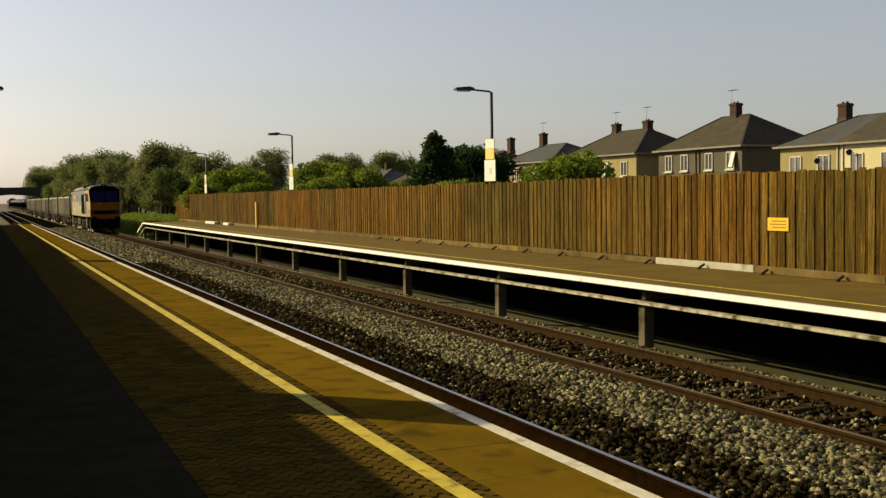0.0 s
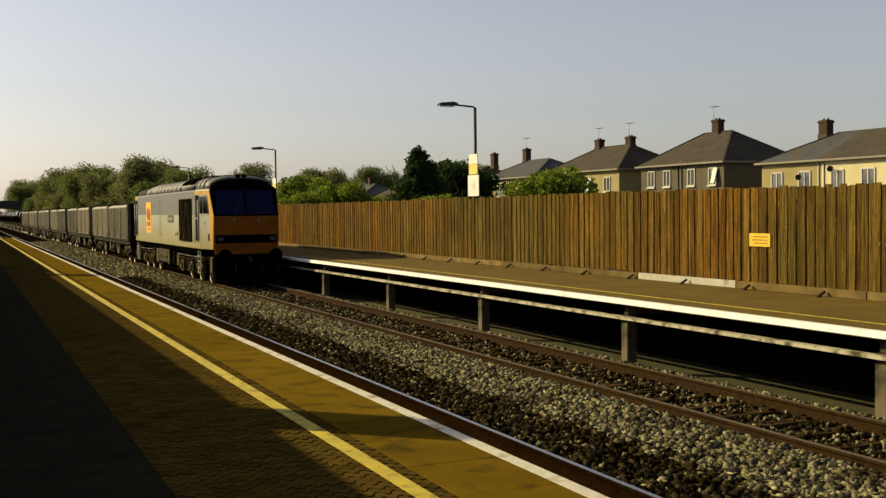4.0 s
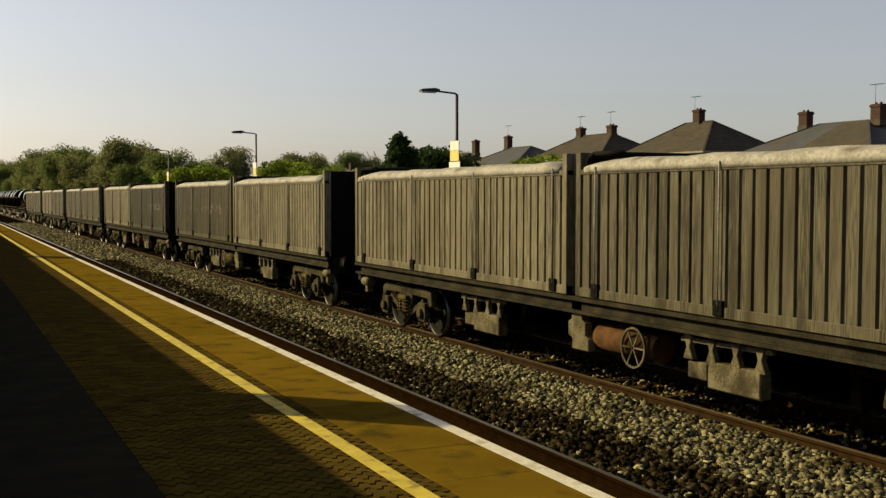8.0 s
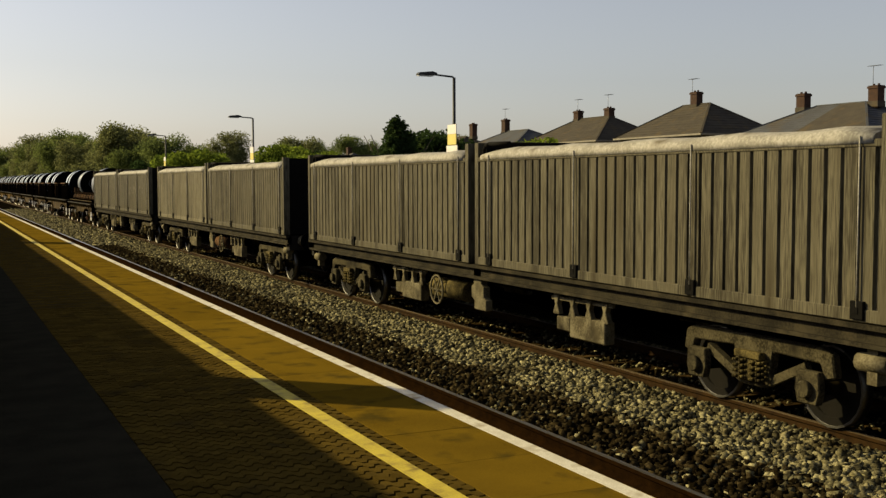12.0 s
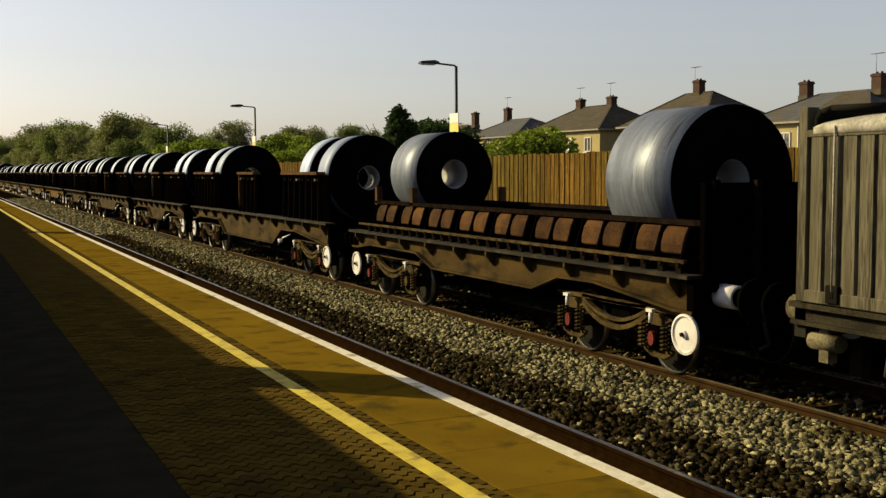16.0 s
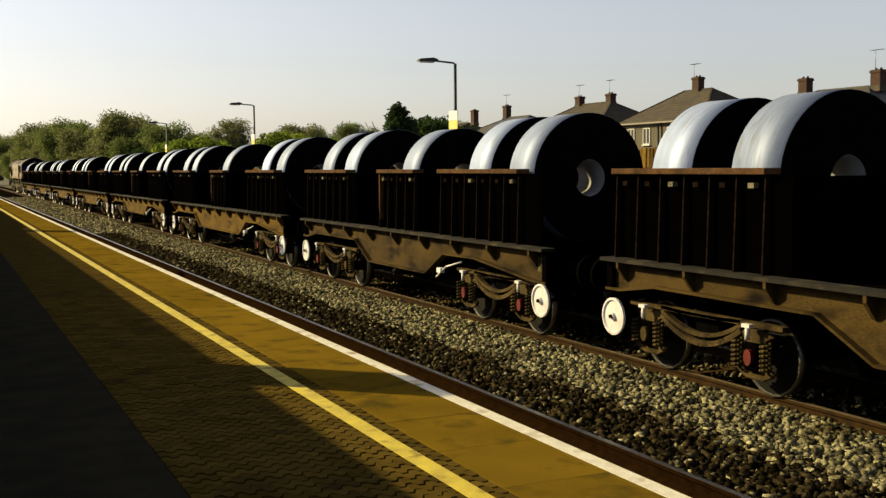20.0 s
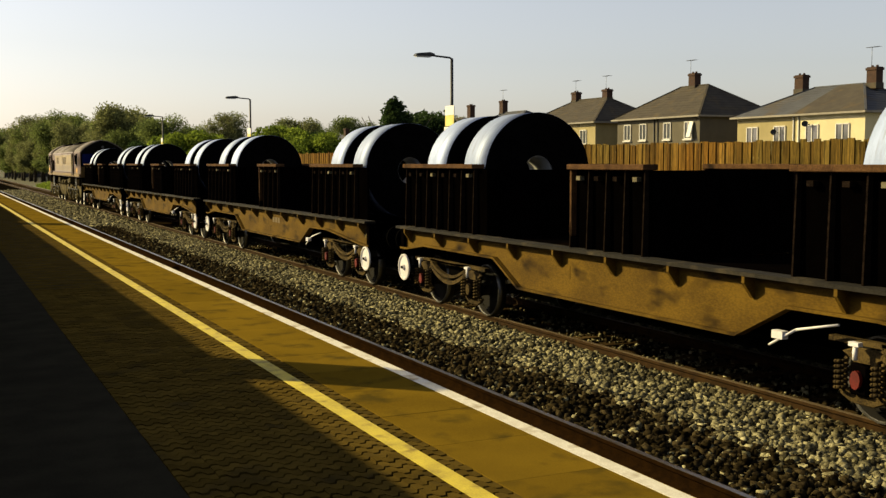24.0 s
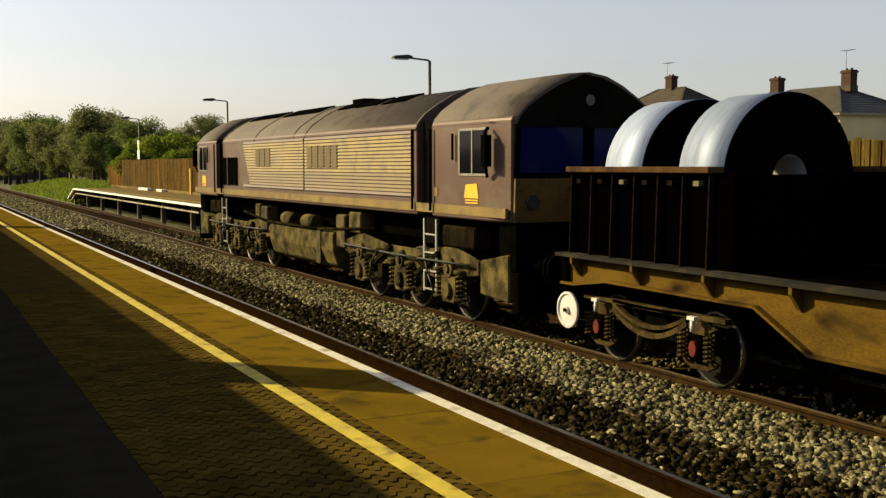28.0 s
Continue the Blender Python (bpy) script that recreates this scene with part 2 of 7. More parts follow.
    l.new(bp.outputs["Normal"], b.inputs["Normal"])
    return m


M["board"] = weathered_board("board", False)
M["board_far"] = weathered_board("board_far", True)
M["grass"] = mat("grass", (0.064, 0.0831, 0.0141), (0.0352, 0.048, 0.00959), 0.95, scale=0.4, fine=8, bump=0.6)
M["earth"] = mat("earth", (0.064, 0.0544, 0.0224), (0.0352, 0.0384, 0.0128), 0.95, scale=0.2, fine=5, bump=0.5)


# ---- mesh helpers ----
def box(bm, x0, x1, y0, y1, z0, z1):
    v = [bm.verts.new(p) for p in ((x0, y0, z0), (x1, y0, z0), (x1, y1, z0), (x0, y1, z0), (x0, y0, z1), (x1, y0, z1), (x1, y1, z1), (x0, y1, z1))]
    for f in ((3, 2, 1, 0), (4, 5, 6, 7), (0, 1, 5, 4), (1, 2, 6, 5), (2, 3, 7, 6), (3, 0, 4, 7)):
        bm.faces.new([v[i] for i in f])
    return v


def side_span(s, a, b):
    return min(s * a, s * b), max(s * a, s * b)


def bar(bm, a, b, w, h):
    """A square bar from a to b, w wide and h high."""
    a, b = Vector(a), Vector(b)
    d = (b - a).normalized()
    up = Vector((0, 0, 1)) if abs(d.z) < 0.95 else Vector((0, 1, 0))
    s = d.cross(up).normalized()
    u = s.cross(d).normalized()
    rings = []
    for p in (a, b):
        rings.append([bm.verts.new(p + s * (i * w / 2) + u * (j * h / 2)) for i, j in ((-1, -1), (1, -1), (1, 1), (-1, 1))])
    for i in range(4):
        j = (i + 1) % 4
        bm.faces.new((rings[0][i], rings[0][j], rings[1][j], rings[1][i]))
    bm.faces.new(rings[0][::-1])
    bm.faces.new(rings[1])


def tube(bm, a, b, r, r2=None, seg=12, caps=True):
    """A round bar from a to b, tapering from r to r2."""
    a, b = Vector(a), Vector(b)
    r2 = r if r2 is None else r2
    d = (b - a).normalized()
    up = Vector((0, 0, 1)) if abs(d.z) < 0.9 else Vector((0, 1, 0))
    s = d.cross(up).normalized()
    u = s.cross(d).normalized()
    ra, rb = [], []
    for i in range(seg):
        c, q = math.cos(2 * math.pi * i / seg), math.sin(2 * math.pi * i / seg)
        ra.append(bm.verts.new(a + (s * c + u * q) * r))
        rb.append(bm.verts.new(b + (s * c + u * q) * r2))
    for i in range(seg):
        j = (i + 1) % seg
        f = bm.faces.new((ra[i], ra[j], rb[j], rb[i]))
        f.smooth = True
    if caps:
        bm.faces.new(ra[::-1])
        bm.faces.new(rb)
    return ra, rb


def pipe(bm, pts, r, seg=8):
    for a, b in zip(pts[:-1], pts[1:]):
        tube(bm, a, b, r, seg=seg)


def prism_x(bm, profile, x0, x1):
    """A profile of (y, z) drawn out along x."""
    a = [bm.verts.new((x0, y, z)) for y, z in profile]
    b = [bm.verts.new((x1, y, z)) for y, z in profile]
    _skin(bm, a, b)


def prism_y(bm, profile, y0, y1):
    """A profile of (x, z) drawn out along y."""
    a = [bm.verts.new((x, y0, z)) for x, z in profile]
    b = [bm.verts.new((x, y1, z)) for x, z in profile]
    _skin(bm, a, b)


def prism_z(bm, profile, z0, z1):
    a = [bm.verts.new((x, y, z0)) for x, y in profile]
    b = [bm.verts.new((x, y, z1)) for x, y in profile]
    _skin(bm, a, b)


def _skin(bm, a, b):
    n = len(a)
    for i in range(n):
        j = (i + 1) % n
        bm.faces.new((a[i], a[j], b[j], b[i]))
    bm.faces.new(a[::-1])
    bm.faces.new(b)


def ring(bm, c, axis, r0, r1, w, seg=32):
    """A hollow drum: outer radius r1, bore r0, width w along axis ('x' or 'y'), centred on c."""
    cx, cy, cz = c
    loops = []
    for r, s in ((r1, -0.5), (r1, 0.5), (r0, 0.5), (r0, -0.5)):
        row = []
        for i in range(seg):
            p, q = r * math.cos(2 * math.pi * i / seg), r * math.sin(2 * math.pi * i / seg)
            row.append(bm.verts.new((cx + s * w, cy + p, cz + q) if axis == "x" else (cx + p, cy + s * w, cz + q)))
        loops.append(row)
    for k in range(4):
        a, b = loops[k], loops[(k + 1) % 4]
        for i in range(seg):
            j = (i + 1) % seg
            f = bm.faces.new((a[i], a[j], b[j], b[i]))
            f.smooth = k in (0, 2)


def finish(bm, bevel=0.0, seg=1):
    bmesh.ops.recalc_face_normals(bm, faces=bm.faces)
    if bevel:
        edges = [e for e in bm.edges if e.is_manifold and e.calc_face_angle(0) > 0.6]
        bmesh.ops.bevel(bm, geom=edges, offset=bevel, segments=seg, affect="EDGES", clamp_overlap=True)
    return bm


def mesh_of(name, bm, material, bevel=0.0, seg=1):
    finish(bm, bevel, seg)
    me = bpy.data.meshes.new(name)
    bm.to_mesh(me)
    bm.free()
    for m in (material if isinstance(material, (list, tuple)) else [material]):
        me.materials.append(m)
    return me


def part(name, bm, material, parent=None, label="", bevel=0.0, seg=1, at=None):
    ob = new(name, mesh_of(name, bm, material, bevel, seg))
    if parent is not None:
        ob.parent = parent
    if at is not None:
        ob.matrix_basis = at if isinstance(at, Matrix) else Matrix.Translation(at)
    if label:
        ob["label"] = label
    return ob


def piece(name, me, parent, at):
    ob = new(name, me)
    ob.parent = parent
    ob.matrix_basis = at if isinstance(at, Matrix) else Matrix.Translation(at)
    return ob


def thing(name, m, label="", category="", group="", kind=""):
    ob = new(name)
    ob.empty_display_size = 0.2
    ob.matrix_basis = m if isinstance(m, Matrix) else Matrix.Translation(m)
    return tagged(ob, label, category, group, kind)


def raw(name, verts, faces, material, parent=None, smooth=False):
    me = bpy.data.meshes.new(name)
    me.from_pydata(verts, [], faces)
    me.materials.append(material)
    if smooth:
        me.polygons.foreach_set("use_smooth", [True] * len(me.polygons))
    me.update()
    ob = new(name, me)
    if parent is not None:
        ob.parent = parent
    return ob

# ---- the setting ----
def strip(name, x0, x1, y0, y1, z0, z1, material, label, category="platform", bevel=0.0, parent=None):
    bm = bmesh.new()
    box(bm, x0, x1, y0, y1, z0, z1)
    ob = part(name, bm, material, parent, bevel=bevel)
    return tagged(ob, label, category, kind="structure") if parent is None else ob


def ground():
    bm = bmesh.new()
    n = 60
    ext = 2500.0
    xs = [(-1 if i < n / 2 else 1) * ext * abs(2 * i / n - 1) ** 3 for i in range(n + 1)]
    ys = [(-1 if i < n / 2 else 1) * ext * abs(2 * i / n - 1) ** 3 for i in range(n + 1)]
    grid = [[bm.verts.new((x, y, -1.3 - 0.05 * noise.noise((x * 0.05, y * 0.05, 0)))) for y in ys] for x in xs]
    for i in range(n):
        for j in range(n):
            bm.faces.new((grid[i][j], grid[i + 1][j], grid[i + 1][j + 1], grid[i][j + 1]))
    tagged(part("ground", bm, M["earth"]), "rough earth and grass ground beside the railway", "ground", kind="structure")


def ballast_height(x):
    pts = ((3.0, -1.10), (3.9, -1.09), (5.35, -1.07), (5.7, -1.05), (6.6, -1.00), (7.6, -1.00), (8.0, -1.05), (8.3, -1.09), (9.4, -1.09), (9.65, -1.03), (9.95, -1.02), (10.45, -1.16), (10.9, -1.34), (12.8, -1.36))
    return float(np.interp(x, [p[0] for p in pts], [p[1] for p in pts]))


def ballast():
    xs = np.arange(3.0, 12.75, 0.25)
    ys = np.concatenate([np.arange(-12, 60, 0.5), np.arange(60, 330, 4)])
    v = [(x, y, ballast_height(x) - 0.02 + 0.012 * noise.noise((x * 2, y * 2, 3))) for y in ys for x in xs]
    nx = len(xs)
    f = [(j * nx + i, j * nx + i + 1, (j + 1) * nx + i + 1, (j + 1) * nx + i) for j in range(len(ys) - 1) for i in range(nx - 1)]
    bed = raw("shaded_ballast_bed", v, f, M["shaded_ballast_bed"])
    tagged(bed, "packed stone ballast bed under the two tracks, gap shade in its colour", "ballast", kind="structure")

    def stones(name, count, xr, yr, size, material, label, skip=None, power=1.0):
        rng = np.random.default_rng(len(name) + count)
        base = np.array([(-1, -1, -1), (1, -1, -1), (1, 1, -1), (-1, 1, -1), (-1, -1, 1), (1, -1, 1), (1, 1, 1), (-1, 1, 1)], float) * 0.5
        quads = np.array([(3, 2, 1, 0), (4, 5, 6, 7), (0, 1, 5, 4), (1, 2, 6, 5), (2, 3, 7, 6), (3, 0, 4, 7)])
        x = rng.uniform(*xr, count)
        y = yr[0] + (yr[1] - yr[0]) * rng.uniform(0, 1, count) ** power
        if skip is not None:
            keep = ~skip(x, y)
            x, y = x[keep], y[keep]
        count = len(x)
        z = np.array([ballast_height(a) for a in x]) + rng.uniform(-0.015, 0.035, count)
        sz = rng.uniform(size[0], size[1], (count, 1, 1)) * rng.uniform(0.6, 1.25, (count, 1, 3))
        p = base[None] * rng.uniform(0.3, 1.3, (count, 8, 3)) * sz
        a, b = rng.uniform(0, 6.28, count), rng.uniform(-0.7, 0.7, count)
        ca, sa, cb, sb = np.cos(a), np.sin(a), np.cos(b), np.sin(b)
        px, py, pz = p[..., 0], p[..., 1], p[..., 2]
        py, pz = py * cb[:, None] - pz * sb[:, None], py * sb[:, None] + pz * cb[:, None]
        px, py = px * ca[:, None] - py * sa[:, None], px * sa[:, None] + py * ca[:, None]
        v = np.stack([px + x[:, None], py + y[:, None], pz + z[:, None]], -1).reshape(-1, 3)
        f = (quads[None] + 8 * np.arange(count)[:, None, None]).reshape(-1, 4)
        me = bpy.data.meshes.new(name)
        me.vertices.add(len(v))
        me.vertices.foreach_set("co", v.ravel())
        me.loops.add(f.size)
        me.loops.foreach_set("vertex_index", f.ravel())
        me.polygons.add(len(f))
        me.polygons.foreach_set("loop_start", np.arange(0, f.size, 4))
        me.update(calc_edges=True)
        me.validate()
        me.materials.append(material)
        tagged(new(name, me), label, "ballast", kind="stuff")

    on_sleeper = lambda x, y: (np.abs(x - FAR_C) < 1.3) & ((y % 0.66) < 0.27) & (np.random.default_rng(5).uniform(0, 1, len(x)) < 0.8)
    stones("pale_ballast", 32000, (6.45, 8.02), (3.0, 45.0), (0.045, 0.085), M["stone"], "pale grey-brown crushed stone ballast between the tracks", power=1.5)
    stones("oily_ballast", 15000, (5.45, 6.6), (3.0, 45.0), (0.045, 0.09), M["dark_stone"], "dark oil-stained ballast beside the near rail", power=1.5)
    stones("scattered_ballast", 2600, (5.5, 6.6), (3.0, 40.0), (0.035, 0.075), M["stone"], "pale stones strewn over the oily ballast", power=1.6)
    stones("crib_ballast", 4500, (8.15, 9.5), (5.0, 45.0), (0.035, 0.065), M["stone"], "pale stones lying between the sleepers", skip=on_sleeper, power=1.4)
    stones("track_ballast", 6000, (8.15, 9.5), (5.0, 45.0), (0.04, 0.07), M["dark_stone"], "dirty stone ballast between the sleepers", skip=on_sleeper, power=1.4)
    stones("shoulder_ballast", 7000, (9.64, 10.5), (6.0, 50.0), (0.045, 0.08), M["stone"], "pale stone ballast shoulder beside the far rail", power=1.3)
    stones("distant_ballast", 7000, (5.5, 8.0), (45.0, 110.0), (0.08, 0.14), M["stone"], "pale stone ballast further along the line", power=1.3)


def rail_profile(x):
    r = RAIL
    return [(x - 0.07, r - 0.15), (x + 0.07, r - 0.15), (x + 0.07, r - 0.135), (x + 0.012, r - 0.11), (x + 0.012, r - 0.045), (x + 0.035, r - 0.032),
            (x + 0.035, r - 0.004), (x + 0.028, r), (x - 0.028, r), (x - 0.035, r - 0.004), (x - 0.035, r - 0.032), (x - 0.012, r - 0.045), (x - 0.012, r - 0.11), (x - 0.07, r - 0.135)]


def track(name, centre, label, shown, polish="rail_top"):
    t = thing(name, (0, 0, 0), label, "railway track", kind="structure")
    for s in (-1, 1):
        bm = bmesh.new()
        prism_y(bm, rail_profile(centre + s * 0.7525), -30, 330)
        rail = part("rail", bm, M["rail_side_dark" if polish == "rail_top" else "rail_side"], t)
        bm = bmesh.new()
        box(bm, centre + s * 0.7525 - 0.03, centre + s * 0.7525 + 0.026, -30, 330, RAIL + 0.0005, RAIL + 0.004)
        part("running_surface", bm, M[polish], rail, "worn steel running surface")
    bm = bmesh.new()
    box(bm, -1.26, 1.26, -0.125, 0.125, -0.21, 0)
    sl = mesh_of("sleeper", bm, M["sleeper"], 0.012)
    bm = bmesh.new()
    for s in (-1, 1):
        for k in (-1, 1):
            box(bm, s * 0.7525 + k * 0.11 - 0.05, s * 0.7525 + k * 0.11 + 0.05, -0.07, 0.07, 0, 0.03)
    chair = mesh_of("rail_chair", bm, M["rail_side"])
    y = -3.0
    far = bmesh.new()
    while y < 330:
        z = RAIL - 0.152
        if shown[0] < y < shown[1]:
            sp = piece("sleeper", sl, t, Matrix.Translation((centre + random.uniform(-0.01, 0.01), y, z)) @ Matrix.Rotation(random.uniform(-0.01, 0.01), 4, "Z"))
            piece("rail_chair", chair, sp, (0, 0, 0.0))
        elif y < 150:
            box(far, centre - 1.26, centre + 1.26, y - 0.125, y + 0.125, z - 0.2, z)
        y += 0.66
    tagged(part("sleepers", far, M["sleeper"], t), kind="stuff")


def zigzag_block():
    """An interlocking paving block, long axis along x."""
    w, l, a = 0.083, 0.1985, 0.023
    xs = [l * q for q in (-0.5, -0.45, -0.30, -0.20, -0.05, 0.05, 0.20, 0.30, 0.45, 0.5)]
    off = [0, a, a, -a, -a, a, a, -a, -a, 0]
    return [(x, -w / 2 + o) for x, o in zip(xs, off)] + [(x, w / 2 + o) for x, o in zip(reversed(xs), reversed(off))]


def near_platform():
    p = thing("platform_near", (0, 0, 0), "near station platform with block paving and stone coping", "platform", kind="structure")
    bm = bmesh.new()
    box(bm, BACK_X - 6, EDGE - 0.06, -40, 81.5, -1.3, -0.075)
    part("platform_core", bm, M["joint"], p)
    bm = bmesh.new()
    box(bm, BACK_X - 6, 1.03, -40, 81.5, -0.074, -0.004)
    part("tarmac", bm, M["asphalt"], p)
    bm = bmesh.new()
    prism_x(bm, [(81.5, 0), (81.5, -1.3), (92, -1.3)], BACK_X - 6, EDGE - 0.02)
    part("end_ramp", bm, M["asphalt"], p)
    # coping slabs along the edge
    bm = bmesh.new()
    box(bm, 2.434, EDGE, 0.001, 0.749, -0.075, 0.0)
    slab = mesh_of("coping_slab", bm, M["coping"], 0.002)
    y = -12.0
    while y < 81:
        piece("coping_slab", slab, p, (random.uniform(-0.002, 0.002), y, random.uniform(-0.001, 0.001)))
        y += 0.75
    # interlocking blocks between tarmac and coping
    bm = bmesh.new()
    prism_z(bm, zigzag_block(), -0.06, 0.0)
    block = mesh_of("paving_block", bm, M["paver"])
    verts, faces = [], []
    prof = zigzag_block()
    n = len(prof)
    x = 1.132
    while x < 2.37:
        y = 2.4
        while y < 81:
            dz = random.uniform(-0.004, 0.002)
            yy = y + random.uniform(-0.003, 0.003)
            if x > 1.6 and 4.2 < y < 10.0:
                piece("paving_block", block, p, (x, yy, dz))
            elif y < 36 or x > 1.6:
                k = len(verts)
                verts += [(x + a, yy + b, dz) for a, b in prof] + [(x + a, yy + b, -0.05) for a, b in prof]
                faces.append([k + i for i in range(n)])
                if y < 14:
                    faces += [[k + i, k + n + i, k + n + (i + 1) % n, k + (i + 1) % n] for i in range(n)]
            y += 0.105
        x += 0.2
    tagged(raw("paving_blocks", verts, faces, M["paver_far"], p), kind="stuff")
    strip("rear_paving", 1.032, 2.432, -40.0, 2.34, -0.06, -0.001, M["paver_far"], "", parent=p)
    strip("far_paving", 1.032, 1.62, 36.0, 81.4, -0.06, -0.001, M["paver_far"], "", parent=p)
    strip("yellow_line", 2.21, 2.32, -12, 81.3, 0.0022, 0.0055, M["yellow_line"], "", parent=p)
    strip("white_edge_line", 3.045, 3.142, -12, 81.3, 0.0022, 0.0055, M["white_line"], "", parent=p)


def far_platform():
    p = thing("platform_far", (0, 0, 0), "opposite station platform on concrete posts with white edge", "platform", kind="structure")
    y0, y1 = -6.0, 78.0
    bm = bmesh.new()
    prism_x(bm, [(y0, -0.12), (y1, -0.12), (y1 + 3.0, -0.85), (y1 + 3.0, -0.73), (y1, 0), (y0, 0)], FAR_EDGE + 0.14, FENCE_X + 1.2)
    part("deck", bm, M["far_tarmac"], p)
    bm = bmesh.new()
    prism_x(bm, [(y0, -0.08), (y1, -0.08), (y1 + 3.0, -0.81), (y1 + 3.0, -0.73), (y1, 0.004), (y0, 0.004)], FAR_EDGE, FAR_EDGE + 0.138)
    part("white_coping", bm, M["clean_white"], p)
    bm = bmesh.new()
    prism_x(bm, [(y0, -0.365), (y1 - 0.4, -0.365), (y1 + 2.2, -0.95), (y1 + 2.2, -0.87), (y1 - 0.4, -0.315), (y0, -0.315)], FAR_EDGE + 0.10, FAR_EDGE + 0.24)
    part("edge_beam", bm, M["dirty_white"], p)
    # dark sheet standing for the shade under the deck
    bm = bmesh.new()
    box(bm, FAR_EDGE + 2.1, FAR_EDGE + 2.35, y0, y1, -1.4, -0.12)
    part("back_wall", bm, M["underdeck_shade"], p)
    bm = bmesh.new()
    box(bm, -0.10, 0.10, -0.10, 0.10, -1.25, -0.30)
    box(bm, -0.06, 1.0, -0.06, 0.06, -0.30, -0.13)
    post = mesh_of("post", bm, M["concrete"], 0.012)
    for i in range(-2, 12):
        piece("post", post, p, (FAR_EDGE + 0.3, 15.75 + 5.745 * i, 0))
    strip("yellow_line", 11.02, 11.09, y0, y1, 0.003, 0.006, M["yellow_line"], "", parent=p)


def timber_fence():
    p = thing("timber_fence", (0, 0, 0), "tall weathered brown close-boarded timber fence along the platform", "fence")
    boards = []
    for w in (0.142, 0.148, 0.154, 0.16, 0.166):
        bm = bmesh.new()
        box(bm, -0.011, 0.011, -w / 2, w / 2, 0.14, 1.94)
        boards.append(mesh_of("board", bm, M["board"], 0.003))
    far = bmesh.new()
    y, k = 2.0, 0
    while y < 84:
        step = random.choice((0.098, 0.105, 0.112, 0.118, 0.125, 0.14))
        h = 0.0 if y < 80.5 else (y - 80.5) * 0.16
        x = FENCE_X + (0.009 if k % 2 else -0.009) + random.uniform(-0.004, 0.004)
        dz = random.gauss(0, 0.016) + 0.03 * noise.noise((y * 0.12, 0, 7))
        if 8.0 < y < 40.5:
            piece("board", boards[min(4, int((step - 0.095) / 0.013))], p, Matrix.Translation((x, y, dz)) @ Matrix.Rotation(random.gauss(0, 0.004), 4, "X"))
        else:
            box(far, x - 0.011, x + 0.011, y - 0.072, y + 0.072, 0.14 + dz, 1.94 + dz - h)
        y += step
        k += 1
    tagged(part("boards", far, M["board_far"], p), kind="stuff")
    for z in (0.4, 1.0, 1.6):
        bm = bmesh.new()
        box(bm, FENCE_X + 0.036, FENCE_X + 0.084, 2, 81, z, z + 0.09)
        part("rail", bm, M["board"], p)
    bm = bmesh.new()
    box(bm, -0.05, 0.05, -0.05, 0.05, -0.1, 1.9)
    post = mesh_of("fence_post", bm, M["board"], 0.004)
    gb = []
    for m in ("gravel_timber", "pale_concrete"):
        bm = bmesh.new()
        box(bm, -0.03, 0.03, -1.64, 1.64, 0.004, 0.145)
        gb.append(mesh_of("gravel_board", bm, M[m], 0.005))
    y = 3.3
    while y < 82:
        piece("fence_post", post, p, (FENCE_X + 0.14, y, 0))
        y += 2.9
    for i in range(24):
        piece("gravel_board", gb[1 if i == 4 else 0], p, (FENCE_X - 0.03, 5.03 + 3.3 * i, 0))


def back_fence():
    """The fence behind the near platform, whose shadow lies over the paving."""
    p = thing("back_fence", (0, 0, 0), "timber fence at the back of the near platform", "fence")
    bm = bmesh.new()
    box(bm, BACK_X - 0.05, BACK_X, -40, 34, 0, 2.02)
    box(bm, BACK_X - 0.05, BACK_X, 34, 81, 0, 2.2)
    part("panel", bm, M["board"], p)
    bm = bmesh.new()
    box(bm, BACK_X - 0.08, BACK_X + 0.03, -40, 34, 2.02, 2.06)
    part("capping_rail", bm, M["board"], p)


ground()
ballast()
track("track_far", FAR_C, "far running line with rusty rails on weathered sleepers", (4.0, 62.0), "rail_top_dull")
track("track_near", NEAR_C, "near running line close under the platform edge", (30.0, 30.1))
near_platform()
far_platform()
timber_fence()
back_fence()

# ---- lamps, signs, houses, trees, bridge ----
M["lamp_paint"] = mat("lamp_paint", (0.0192, 0.0205, 0.023), (0.0128, 0.0134, 0.0154), 0.5, scale=6, bump=0.05)
M["lamp_lens"] = mat("lamp_lens", (0.429, 0.4368, 0.429), (0.351, 0.3588, 0.351), 0.3, scale=6, bump=0.02)
M["sign_white"] = mat("sign_white", (0.6084, 0.6006, 0.5616), (0.5304, 0.5226, 0.4836), 0.5, scale=3, bump=0.03)
M["sign_yellow"] = mat("sign_yellow", (0.624, 0.4056, 0.0234), (0.546, 0.3432, 0.0156), 0.5, scale=3, bump=0.03)
M["sign_pale"] = mat("sign_pale", (0.55, 0.47, 0.13), (0.47, 0.39, 0.09), 0.5, scale=3, bump=0.03)
M["bark"] = mat("bark", (0.0448, 0.0352, 0.0224), (0.0256, 0.0192, 0.0128), 0.95, scale=5, fine=40, bump=0.6)
M["leaf_wood"] = leaf("leaf_wood", (0.155, 0.19, 0.056), (0.085, 0.108, 0.036))
M["leaf_olive"] = leaf("leaf_olive", (0.172, 0.182, 0.073), (0.108, 0.117, 0.05))
M["leaf_bright"] = leaf("leaf_bright", (0.17, 0.22, 0.03), (0.08, 0.115, 0.018), 1.4)
M["leaf_dark"] = leaf("leaf_dark", (0.03825, 0.06188, 0.02), (0.018, 0.033, 0.01125), 1.4)
